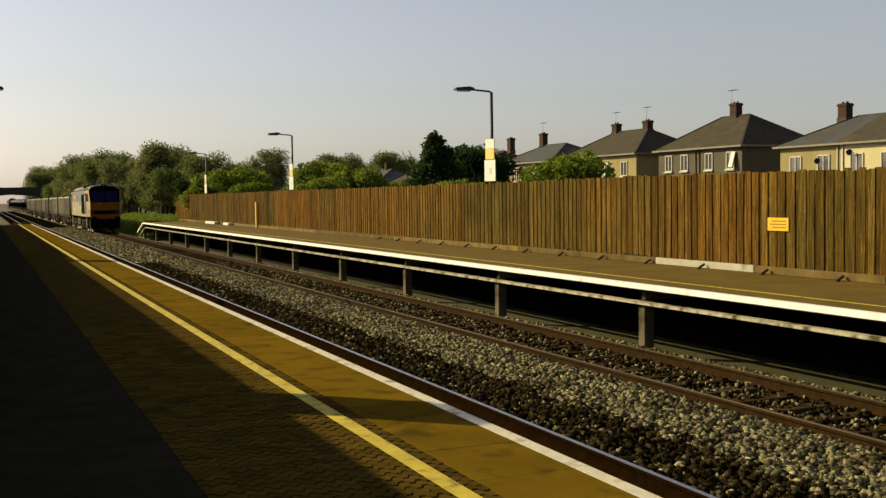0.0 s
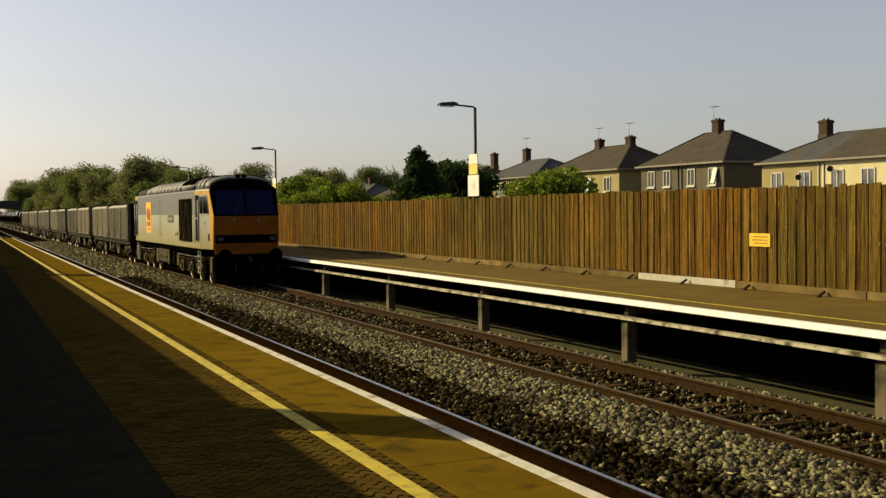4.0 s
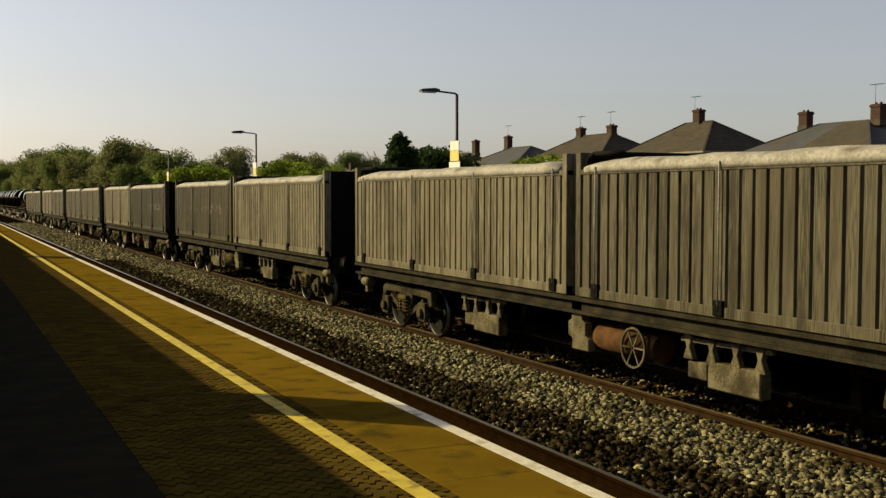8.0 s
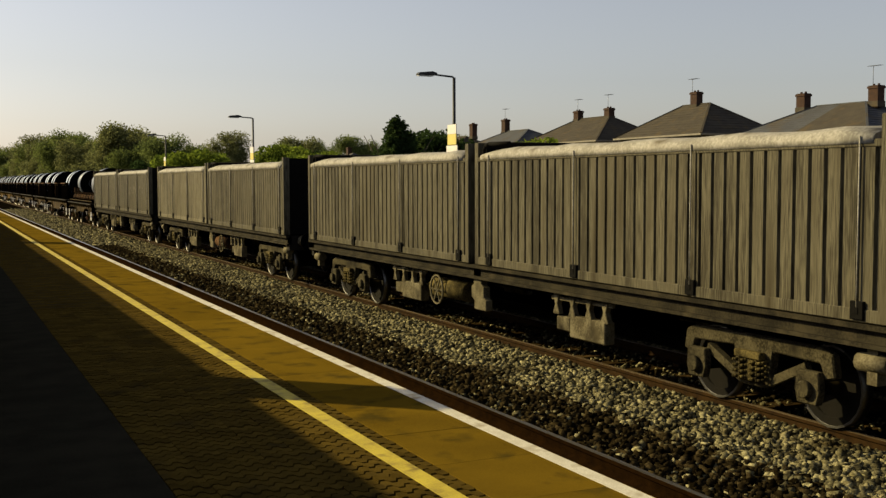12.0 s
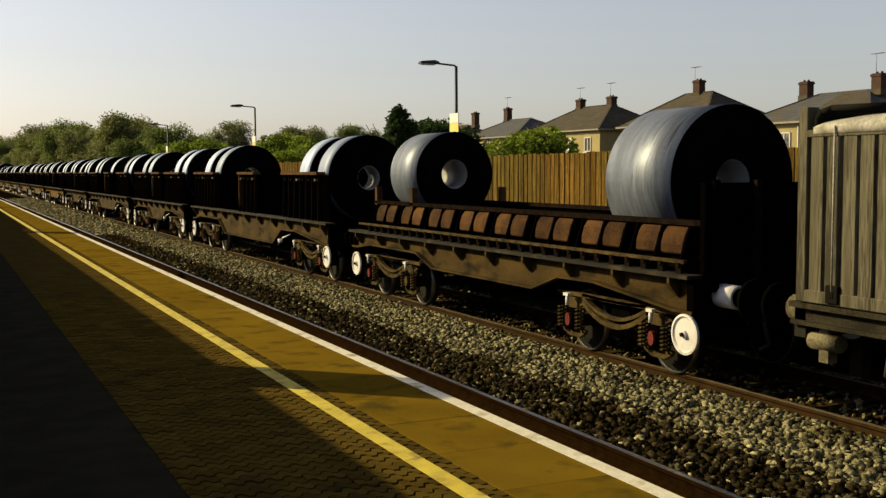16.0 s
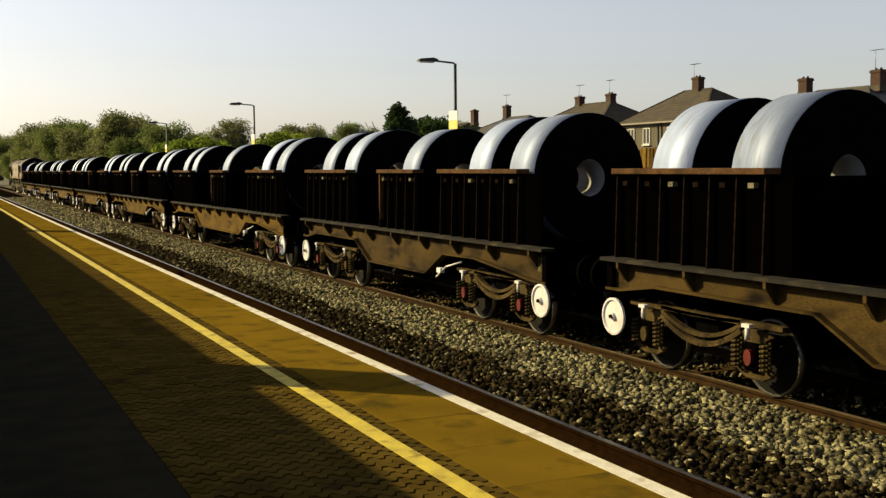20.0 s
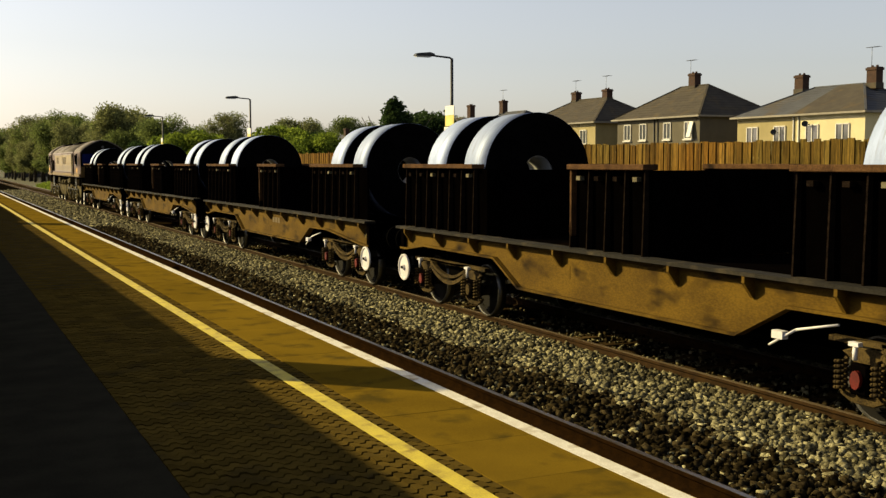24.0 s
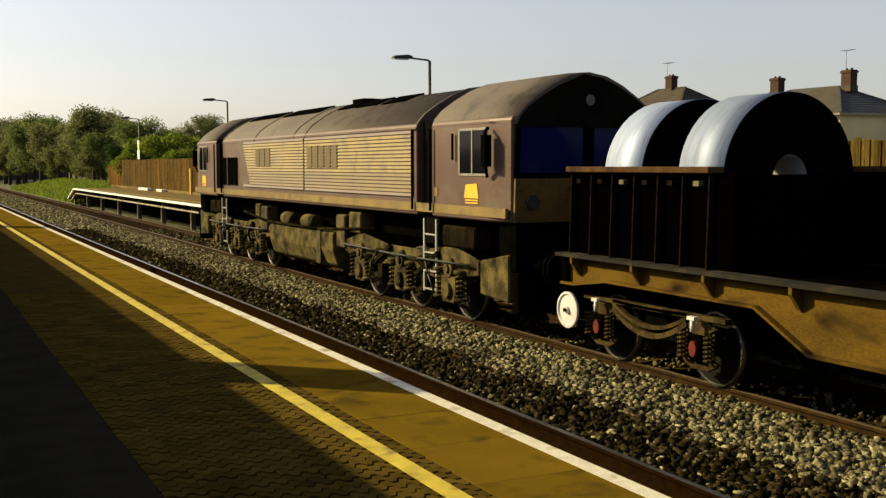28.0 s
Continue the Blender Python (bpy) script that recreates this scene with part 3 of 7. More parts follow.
M["slate"] = mat("slate", (0.062, 0.053, 0.040), (0.042, 0.036, 0.028), 0.85, spec=0.1, scale=1.2, fine=12, bump=0.2, dirt=(0.078, 0.058, 0.032), dirt_amount=0.25, dirt_scale=0.8)
M["slate_blue"] = mat("slate_blue", (0.066, 0.069, 0.076), (0.05, 0.051, 0.056), 0.75, spec=0.15, scale=1.2, fine=12, bump=0.2, dirt=(0.07, 0.054, 0.034), dirt_amount=0.3, dirt_scale=0.5)
M["render_grey"] = mat("render_grey", (0.0959, 0.0831, 0.0544), (0.0704, 0.0608, 0.0416), 0.95, scale=0.8, fine=30, bump=0.3)
M["render_cream"] = mat("render_cream", (0.4836, 0.429, 0.2574), (0.4056, 0.3588, 0.2106), 0.9, scale=0.8, fine=30, bump=0.2)
M["render_buff"] = mat("render_buff", (0.269, 0.224, 0.109), (0.217, 0.179, 0.0831), 0.9, scale=0.8, fine=30, bump=0.2)
M["brick_red"] = mat("brick_red", (0.05, 0.026, 0.0165), (0.03, 0.016, 0.011), 0.95, scale=3, fine=25, bump=0.3)
M["white_paint"] = mat("white_paint", (0.4867, 0.4742, 0.4368), (0.4243, 0.4118, 0.3744), 0.5, scale=3, bump=0.03)
M["gutter_grey"] = mat("gutter_grey", (0.21, 0.19, 0.15), (0.15, 0.135, 0.105), 0.7, scale=3, bump=0.03)
M["house_glass"] = glass("house_glass", (0.06, 0.065, 0.07), 0.1)
M["bridge_brick"] = mat("bridge_brick", (0.048, 0.0416, 0.0352), (0.0288, 0.0256, 0.0224), 0.95, scale=1, fine=10, bump=0.3)
M["galvanised"] = mat("galvanised", (0.15, 0.15, 0.15), (0.1, 0.1, 0.1), 0.5, metal=0.6, scale=9)


def lamp_post(x, y, z0, arm, panel=0.75, low_z=2.0):
    """Column, bracket arm and lantern; arm: reach along x (sign gives the side). Two sign boards hang on it."""
    t = thing("platform_lamp", (x, y, z0), "dark grey platform lamp post with white and yellow sign boards", "lamp post", "platform lamps")
    bm = bmesh.new()
    top = 4.68 - z0
    tube(bm, (0, 0, 0), (0, 0, 1.1), 0.085, seg=12)
    tube(bm, (0, 0, 1.1), (0, 0, 1.2), 0.085, 0.055, seg=12, caps=False)
    tube(bm, (0, 0, 1.2), (0, 0, top), 0.055, 0.045, seg=12)
    part("column", bm, M["lamp_paint"], t)
    s = 1 if arm > 0 else -1
    bm = bmesh.new()
    pipe(bm, [(0, 0, top - 0.02), (s * 0.06, 0, top + 0.02), (s * 0.5, 0, top + 0.05), (arm - s * 0.5, 0, top + 0.07)], 0.028, 8)
    part("bracket_arm", bm, M["lamp_paint"], t)
    bm = bmesh.new()
    a, b = arm - s * 0.62, arm
    prism_y(bm, [(a, top + 0.04), (a, top + 0.11), (a + s * 0.15, top + 0.15), (b - s * 0.06, top + 0.11), (b, top + 0.06), (b, top + 0.03)], -0.11, 0.11)
    head = part("lantern", bm, M["lamp_paint"], t, bevel=0.015)
    bm = bmesh.new()
    box(bm, min(a + s * 0.12, b - s * 0.03), max(a + s * 0.12, b - s * 0.03), -0.09, 0.09, top + 0.005, top + 0.029)
    part("lens", bm, M["lamp_lens"], head, "pale lamp lens")
    bz = -z0
    w = panel / 2
    bm = bmesh.new()
    box(bm, s * 0.07 - 0.012, s * 0.07 + 0.012, -w, w, low_z + bz, 2.64 + bz)
    low = part("name_board", bm, M["sign_white"], t, "white sign board", bevel=0.004)
    bm = bmesh.new()
    box(bm, s * 0.083 - 0.003, s * 0.083 + 0.003, -w * 0.35, w * 0.1, 2.22 + bz, 2.40 + bz)
    part("sign_mark", bm, M["lamp_lens"], low)
    bm = bmesh.new()
    box(bm, s * 0.07 - 0.012, s * 0.07 + 0.012, -w * 0.8, w * 0.8, 2.66 + bz, 2.98 + bz)
    part("yellow_board", bm, M["sign_pale"], t, "yellow sign board", bevel=0.004)
    bm = bmesh.new()
    box(bm, s * 0.07 - 0.012, s * 0.07 + 0.012, -w * 0.8, w * 0.8, 2.985 + bz, 3.27 + bz)
    part("top_board", bm, M["sign_white"], t, "white sign board", bevel=0.004)


for y in (29.2, 51.9, 74.2):
    lamp_post(14.2, y, 0.0, -1.22)
for y in (10.55, 32.4, 54.6):
    lamp_post(-0.72, y, 0.0, 1.35, 0.95, 1.62)


def fence_sign():
    t = thing("warning_sign", (FENCE_X - 0.03, 15.92, 0.95), "small yellow warning sign fixed to the timber fence", "sign")
    bm = bmesh.new()
    box(bm, -0.012, 0.0, -0.29, 0.29, -0.125, 0.125)
    part("plate", bm, M["sign_yellow"], t, bevel=0.004)
    for z in (0.05, -0.01, -0.07):
        bm = bmesh.new()
        box(bm, -0.015, -0.0125, -0.22, 0.22 - abs(z), z, z + 0.022)
        part("lettering_bar", bm, M["loco_mark"], t)


M["loco_mark"] = mat("loco_mark", (0.269, 0.141, 0.0128), (0.23, 0.115, 0.0128), 0.6, scale=5, bump=0.0)
fence_sign()
mk = thing("marker_post", (FENCE_X - 0.12, 57.3, 0.0), "thin yellow marker post standing against the fence", "marker post")
bm = bmesh.new()
box(bm, -0.03, 0.03, -0.10, 0.10, 0.0, 1.4)
part("blade", bm, M["sign_yellow"], mk, bevel=0.01)
for y0, y1 in ((67.4, 70.4), (63.3, 64.8)):
    kb = thing("kerb_slab", (FENCE_X - 0.25, (y0 + y1) / 2, 0), "pale concrete slab lying along the fence foot", "slab", "pale slabs")
    bm = bmesh.new()
    box(bm, -0.15, 0.15, (y0 - y1) / 2, (y1 - y0) / 2, 0.0, 0.16)
    part("slab", bm, M["sign_white"], kb, bevel=0.02)
# short dark pieces added to stand for small shadows along the fence foot
for i in range(14):
    y = 12.25 + i * 1.94
    st = thing("foot_shadow_piece", (FENCE_X - 0.1, y, 0.0), "short dark piece standing for small shadows at the fence foot", "bracket", "fence stays")
    bm = bmesh.new()
    bar(bm, (0, 0, 0.09), (-0.16, -0.03, 0.02), 0.04, 0.035)
    box(bm, -0.20, -0.13, -0.06, 0.0, 0.0, 0.025)
    part("stay", bm, M["lamp_paint"], st)


# ---- houses ----
def chimney(t, x, y, z0, z1, w=0.86, d=0.65):
    bm = bmesh.new()
    box(bm, x - d / 2, x + d / 2, y - w / 2, y + w / 2, z0, z1)
    box(bm, x - d / 2 - 0.06, x + d / 2 + 0.06, y - w / 2 - 0.06, y + w / 2 + 0.06, z1 - 0.22, z1 - 0.06)
    c = part("chimney", bm, M["brick_red"], t, "red brick chimney stack")
    bm = bmesh.new()
    box(bm, x - d / 2 - 0.05, x + d / 2 + 0.05, y - w / 2 - 0.05, y + w / 2 + 0.05, z0 + 0.05, z0 + 0.45)
    part("flashing", bm, M["slate"], c)
    for k in (-0.22, 0.22):
        bm = bmesh.new()
        tube(bm, (x, y + k, z1 - 0.06), (x, y + k, z1 + 0.14), 0.11, 0.08, seg=10)
        part("chimney_pot", bm, M["brick_red"], c)


def aerial(t, x, y, z):
    bm = bmesh.new()
    tube(bm, (x, y, z), (x, y, z + 1.3), 0.018, seg=6)
    tube(bm, (x, y - 0.7, z + 1.3), (x, y + 0.5, z + 1.3), 0.013, seg=6)
    for k in range(6):
        tube(bm, (x - 0.25, y - 0.65 + k * 0.2, z + 1.3), (x + 0.25, y - 0.65 + k * 0.2, z + 1.3), 0.012, seg=5)
    part("aerial", bm, M["galvanised"], t)


def house(x, y0, y1, depth, ground_z, eaves, ridge, walls, roof_mats, label, chimneys, windows, aerials=()):
    """A hipped semi-detached house; its front faces the line. walls: one or two wall materials along y."""
    t = thing("house", (x, y0, ground_z), label, "house", "houses behind the fence")
    L, h, r = y1 - y0, eaves - ground_z, ridge - ground_z
    n = len(walls)
    for i, w in enumerate(walls):
        bm = bmesh.new()
        box(bm, 0, depth, L * i / n + (0.002 if i else 0), L * (i + 1) / n, 0, h)
        part("wall", bm, M[w], t)
    o = 0.4
    hip = min(depth / 2 + o, L / 2 - 0.6) * 0.98
    a, b, c, d = (-o, -o, h), (depth + o, -o, h), (depth + o, L + o, h), (-o, L + o, h)
    e, f = (depth / 2, hip - o, r), (depth / 2, L - hip + o, r)
    nr = len(roof_mats)
    bm = bmesh.new()
    v = [bm.verts.new(p) for p in (a, b, c, d, e, f)]
    u = [bm.verts.new((p[0], p[1], p[2] - 0.12)) for p in (a, b, c, d)]
    for q in ((0, 1, 4), (1, 2, 5, 4), (2, 3, 5), (3, 0, 4, 5)):
        bm.faces.new([v[k] for k in q])
    for i in range(4):
        bm.faces.new((u[i], u[(i + 1) % 4], v[(i + 1) % 4], v[i]))
    bm.faces.new(u[::-1])
    rf = part("roof", bm, M[roof_mats[0]], t, "slate hipped roof")
    if nr > 1:
        m = L / 2
        quad_part0("roof_half", [(-o, -o, h), (-o, m, h), (depth / 2, m, r), e], (-0.5, 0, 0.8), 0.03, M[roof_mats[1]], rf)
    # slate courses on the front and the near hip
    for k in range(1, 12):
        s = k / 12
        bm = bmesh.new()
        z = h + (r - h) * s + 0.04
        xx = -o + (depth / 2 + o) * s
        ya, yb = -o + hip * s, L + o - hip * s
        bar(bm, (xx, ya, z - 0.03), (xx, yb, z - 0.03), 0.05, 0.02)
        bar(bm, (xx, ya, z - 0.03), (depth + o - (depth / 2 + o) * s, ya, z - 0.03), 0.05, 0.02)
        part("slate_course", bm, M[roof_mats[0]], rf)
    for q0, q1 in ((a, e), (d, f), (e, f), (b, e)):
        bm = bmesh.new()
        bar(bm, (q0[0], q0[1], q0[2] + 0.03), (q1[0], q1[1], q1[2] + 0.03), 0.16, 0.09)
        part("ridge_tiles", bm, M[roof_mats[0]], rf)
    bm = bmesh.new()
    box(bm, -o - 0.06, -o, -o, L + o, h - 0.13, h + 0.01)
    box(bm, -o, depth + o, -o - 0.06, -o, h - 0.13, h + 0.01)
    part("gutter", bm, M["gutter_grey"], t, "pale grey gutter board")
    for yy in (L * 0.5 + 0.25, L * 0.5 - 0.25):
        bm = bmesh.new()
        tube(bm, (-0.06, yy, 0), (-0.06, yy, h - 0.1), 0.05, seg=8)
        part("downpipe", bm, M["white_paint"] if walls[0] != "render_grey" else M["lamp_paint"], t)
    for yy, z, w, hh, opened in windows:
        bm = bmesh.new()
        for p0, p1 in (((-0.05, yy - w / 2, z), (-0.05, yy + w / 2, z)), ((-0.05, yy - w / 2, z + hh), (-0.05, yy + w / 2, z + hh)), ((-0.05, yy - w / 2, z), (-0.05, yy - w / 2, z + hh)), ((-0.05, yy + w / 2, z), (-0.05, yy + w / 2, z + hh)), ((-0.05, yy, z), (-0.05, yy, z + hh))):
            bar(bm, p0, p1, 0.07, 0.08)
        wn_ = part("window", bm, M["white_paint"], t, "white framed window")
        bm = bmesh.new()
        box(bm, -0.03, -0.01, yy - w / 2, yy + w / 2, z, z + hh)
        part("pane", bm, M["house_glass"], wn_)
        bm = bmesh.new()
        box(bm, -0.18, 0.0, yy - w / 2 - 0.1, yy + w / 2 + 0.1, z - 0.15, z - 0.05)
        part("sill", bm, M["white_paint"], wn_)
        if opened:
            bm = bmesh.new()
            bar(bm, (-0.1, yy - w / 2, z + hh), (-0.45, yy - w / 2, z + 0.1), 0.06, 0.5)
            part("open_casement", bm, M["white_paint"], wn_)
    for yy, top in chimneys:
        chimney(t, depth / 2, yy, r - 0.45, top - ground_z)
    for yy, z in aerials:
        aerial(t, depth / 2, yy, z - ground_z)
    return t


def quad_part0(name, pts, depth_dir, depth, material, parent):
    bm = bmesh.new()
    d = Vector(depth_dir) * depth
    a = [bm.verts.new(Vector(p)) for p in pts]
    b = [bm.verts.new(Vector(p) + d) for p in pts]
    _skin(bm, a, b)
    return part(name, bm, material, parent)


HX, GZ = 56.0, -0.6
W = lambda ys, z, w=0.95, hh=1.35, op=(): [(y, z, w, hh, i in op) for i, y in enumerate(ys)]
house(HX, 69.4, 80.9, 8.0, GZ, 5.35, 8.15, ["render_grey"], ["slate"], "dark grey rendered house with hipped slate roof", [(5.75, 9.25)], W((1.4, 4.2, 7.6, 9.9), 4.1, op=(0,)) + W((1.4, 4.2, 7.6, 9.9), 1.2), [(6.3, 9.1)])
house(HX, 52.4, 64.9, 8.0, GZ, 4.95, 7.1, ["render_cream", "render_buff"], ["slate_blue", "slate"], "cream and buff rendered house with hipped slate roof", [(3.0, 8.2), (10.0, 8.15)], W((1.9, 4.7, 7.9, 10.8), 3.55, 1.15, 1.2) + W((1.9, 4.7, 7.9, 10.8), 0.9, 1.15, 1.2), [(3.3, 8.3)])
house(HX, 84.5, 98.0, 8.0, GZ, 5.35, 7.9, ["render_buff", "render_cream"], ["slate"], "buff rendered house with brown slate roof", [(4.0, 8.7), (9.6, 8.75)], W((2.0, 5.4, 8.2, 11.4), 3.9, 1.05, 1.3, (1,)) + W((2.0, 5.4, 8.2, 10.8), 1.0), [(4.2, 8.7), (9.7, 8.6)])
house(HX, 100.5, 113.0, 8.0, GZ, 5.2, 7.3, ["render_buff"], ["slate_blue"], "buff house with blue-grey slate roof", [(9.2, 8.7)], W((2.5, 5.4, 8.2, 11.2), 3.7), [(9.3, 8.6)])
house(HX, 116.0, 127.5, 8.0, GZ, 4.9, 7.1, ["render_grey"], ["slate"], "grey house with dark slate roof", [(2.0, 8.6)], W((2.5, 5.4, 8.2), 3.6))
house(HX, 137.0, 150.0, 8.0, GZ, 3.6, 6.2, ["render_cream"], ["slate"], "cream cottage with brown slate roof", [(6.0, 7.3)], W((2.5, 5.4, 8.2, 11), 2.2))
house(HX, 156.0, 168.0, 8.0, GZ, 3.7, 6.0, ["render_buff"], ["slate_blue"], "pale house with slate roof", [(6.0, 7.0)], W((2.5, 5.4, 8.2), 2.2))

for yy, zz in ((57.4, 4.2), (60.5, 3.7)):
    ds = thing("satellite_dish", (HX - 0.2, yy, zz), "small dark satellite dish on the cream house wall", "satellite dish", "satellite dishes")
    bm = bmesh.new()
    for k in range(4):
        tube(bm, (-0.22 - 0.02 * k, -0.02 * k, 0.01 * k), (-0.24 - 0.02 * k, -0.02 * (k + 1), 0.01 * (k + 1)), 0.11 + 0.03 * k, 0.14 + 0.03 * k, seg=16, caps=k == 0)
    part("dish", bm, M["lamp_paint"], ds, "dark grey dish")
    bm = bmesh.new()
    tube(bm, (0.2, 0, 0), (-0.22, 0, 0), 0.03, seg=8)
    part("bracket", bm, M["lamp_paint"], ds)

gar = thing("garage", (HX + 1.0, 44.5, GZ), "cream rendered flat-roofed outbuilding beside the house", "garage")
bm = bmesh.new()
box(bm, 0, 6, 0, 5.5, 0, 3.3)
part("wall", bm, M["render_buff"], gar)
bm = bmesh.new()
box(bm, -0.2, 6.2, -0.2, 5.7, 3.3, 3.55)
part("roof", bm, M["white_paint"], gar, "white fascia flat roof")

pole = thing("telegraph_pole", (61.0, 52.0, GZ), "dark wooden telegraph pole behind the houses", "telegraph pole")
bm = bmesh.new()
tube(bm, (0, 0, 0), (0, 0, 9.0), 0.14, 0.10, seg=10)
part("shaft", bm, M["bark"], pole)
bm = bmesh.new()
bar(bm, (0, -0.8, 8.5), (0, 0.8, 8.5), 0.1, 0.1)
part("crossarm", bm, M["bark"], pole)


# ---- bridge over the line, far off ----
def road_bridge():
    y = 236.0
    t = thing("road_bridge", (0, y, 0), "dark brick arch road bridge across the line", "bridge")
    bm = bmesh.new()
    prof = [(-14, -1.2), (-2.5, -1.2), (-2.5, 1.1), (-1.5, 2.1), (0.6, 2.8), (5.4, 3.15), (10.2, 2.8), (12.3, 2.1), (13.3, 1.1), (13.3, -1.2), (30, -1.2), (30, 3.6), (-14, 3.6)]
    prism_y(bm, prof, 0, 7)
    part("arch", bm, M["bridge_brick"], t)
    for yy in (-0.1, 6.8):
        bm = bmesh.new()
        box(bm, -14, 30, yy, yy + 0.35, 3.6, 4.45)
        part("parapet", bm, M["bridge_brick"], t)
        bm = bmesh.new()
        box(bm, -14, 30, yy - 0.06, yy + 0.41, 4.45, 4.6)
        part("coping", bm, M["bridge_brick"], t)


road_bridge()


# ---- trees and bushes ----
def leaf_mesh(name, blobs, count, size, material, seed, flat=0.8, soft=False):
    """Leaves as small folded quads scattered through overlapping blobs (x, y, z, radius)."""
    rng = np.random.default_rng(seed)
    w = np.array([b[3] ** 2 for b in blobs])
    pick = rng.choice(len(blobs), count, p=w / w.sum())
    B = np.array(blobs)[pick]
    d = rng.normal(size=(count, 3))
    d /= np.linalg.norm(d, axis=1, keepdims=True)
    rad = B[:, 3:4] * rng.uniform(0.45, 1.08, (count, 1)) ** 0.5
    if soft:
        rad = B[:, 3:4] * np.clip(np.abs(rng.normal(0.75, 0.33, (count, 1))), 0.1, 1.22)
    p = B[:, :3] + d * rad * np.array([1, 1, flat])
    a = rng.normal(size=(count, 3))
    a /= np.linalg.norm(a, axis=1, keepdims=True)
    b = np.cross(a, rng.normal(size=(count, 3)))
    b /= np.linalg.norm(b, axis=1, keepdims=True)
    s = size * rng.uniform(0.5, 1.3, (count, 1))
    c = np.cross(a, b) * s * 0.25
    v = np.stack([p - a * s, p - b * s * 0.5 + c, p + a * s, p + b * s * 0.5 + c], 1).reshape(-1, 3)
    f = np.arange(count * 4).reshape(-1, 4)
    me = bpy.data.meshes.new(name)
    me.from_pydata(v.tolist(), [], [(i[0], i[1], i[2], i[3]) for i in f.tolist()])
    me.materials.append(material)
    return me


def tree_meshes(seed, h, spread, material, leaf, count, conifer=False, soft=False):
    rng = random.Random(seed)
    bm = bmesh.new()
    tube(bm, (0, 0, 0), (0, 0, h * 0.45), 0.05 * h * 0.55, 0.03 * h * 0.5, seg=8)
    blobs = []
    for i in range(9):
        a = i * 2.4 + rng.uniform(-0.4, 0.4)
        z = h * rng.uniform(0.22, 0.42)
        r = spread * rng.uniform(0.35, 0.8)
        top = (r * math.cos(a), r * math.sin(a), h * rng.uniform(0.5, 0.85))
        tube(bm, (0, 0, z), top, 0.016 * h * 0.5, 0.006 * h * 0.5, seg=6)
        blobs.append((*top, spread * rng.uniform(0.28, 0.46)))
    tube(bm, (0, 0, h * 0.45), (rng.uniform(-0.3, 0.3), 0, h * 0.85), 0.015 * h, 0.004 * h, seg=6)
    if conifer:
        blobs = []
        for i in range(34):
            z = 0.12 + 0.85 * (i / 33) ** 0.9
            a, q = i * 2.4, spread * (1.04 - z) ** 1.05 * rng.uniform(0.4, 0.85)
            blobs.append((q * math.cos(a), q * math.sin(a), h * z, spread * (0.09 + 0.25 * (1 - z)) * rng.uniform(0.7, 1.25)))
    else:
        blobs += [(rng.uniform(-0.35, 0.35) * spread, rng.uniform(-0.35, 0.35) * spread, h * rng.uniform(0.55, 0.88), spread * rng.uniform(0.25, 0.42)) for _ in range(7)]
        blobs += [(rng.uniform(-0.7, 0.7) * spread, rng.uniform(-0.7, 0.7) * spread, h * rng.uniform(0.3, 0.5), spread * rng.uniform(0.25, 0.35)) for _ in range(5)]
    return mesh_of("trunk", bm, M["bark"]), leaf_mesh("crown", blobs, count, leaf, M[material], seed, 0.8, soft)


def tree(x, y, z, meshes, scale, turn, label, category="tree", group=""):
    t = thing(category.replace(" ", "_"), Matrix.LocRotScale((x, y, z), Euler((0, 0, turn)), (scale, scale, scale)), label, category, group)
    piece("trunk", meshes[0], t, (0, 0, 0))
    piece("crown", meshes[1], t, (0, 0, 0))


WOOD = [tree_meshes(11 + i, 9.0, 3.6, m, 0.14, 17000, soft=True) for i, m in enumerate(("leaf_wood", "leaf_olive", "leaf_wood", "leaf_olive"))]
rng_t = random.Random(4)
for i in range(26):
    k = i / 25
    y = 190 - 75 * k + rng_t.uniform(-6, 6)
    x = 15.5 + 5 * k + rng_t.uniform(-1.5, 3.5)
    tree(x, y, -1.4, WOOD[i % 4], (0.86 + 0.22 * math.sin(i * 1.7)) * (1.12 - 0.1 * k), i * 1.3, "leafy spring tree in the wood beside the line", "tree", "wood beside the line")
for i in range(16):
    tree(12.6 + rng_t.uniform(0, 2.5), 172 + i * 3.9 + rng_t.uniform(-1.5, 1.5), -1.4, WOOD[(i + 1) % 4], 0.80 - 0.012 * i + 0.07 * math.sin(i * 2.1), i * 2.2, "distant leafy tree in the wood", "tree", "wood beside the line")
for i in range(14):
    tree(-10 - rng_t.uniform(0, 30), 200 + i * 9, -1.4, WOOD[i % 4], 1.0 + 0.3 * math.sin(i * 1.3), i * 1.1, "distant leafy tree beyond the bridge", "tree", "trees beyond the bridge")
for i in range(16):
    tree(44 + i * 6.5 + rng_t.uniform(-3, 3), 205 + rng_t.uniform(-15, 30), -1.0, WOOD[i % 4], 1.1 + 0.3 * math.sin(i * 2.3), i, "hazy distant tree behind the houses", "tree", "distant trees")
for i in range(6):
    tree(15.5 + i * 1.3, 330 + (i % 3) * 14, -1.4, WOOD[i % 4], 1.35 + 0.2 * math.sin(i * 1.9), i * 1.7, "distant leafy tree beyond the bridge", "tree", "trees beyond the bridge")
DARK = [tree_meshes(31, 4.6, 2.7, "leaf_dark", 0.11, 24000, True, True), tree_meshes(32, 3.6, 1.3, "leaf_dark", 0.10, 7000, soft=True)]
BRIGHT = [tree_meshes(41 + i, 3.4, 1.9, "leaf_bright", 0.11, 8000) for i in range(3)]
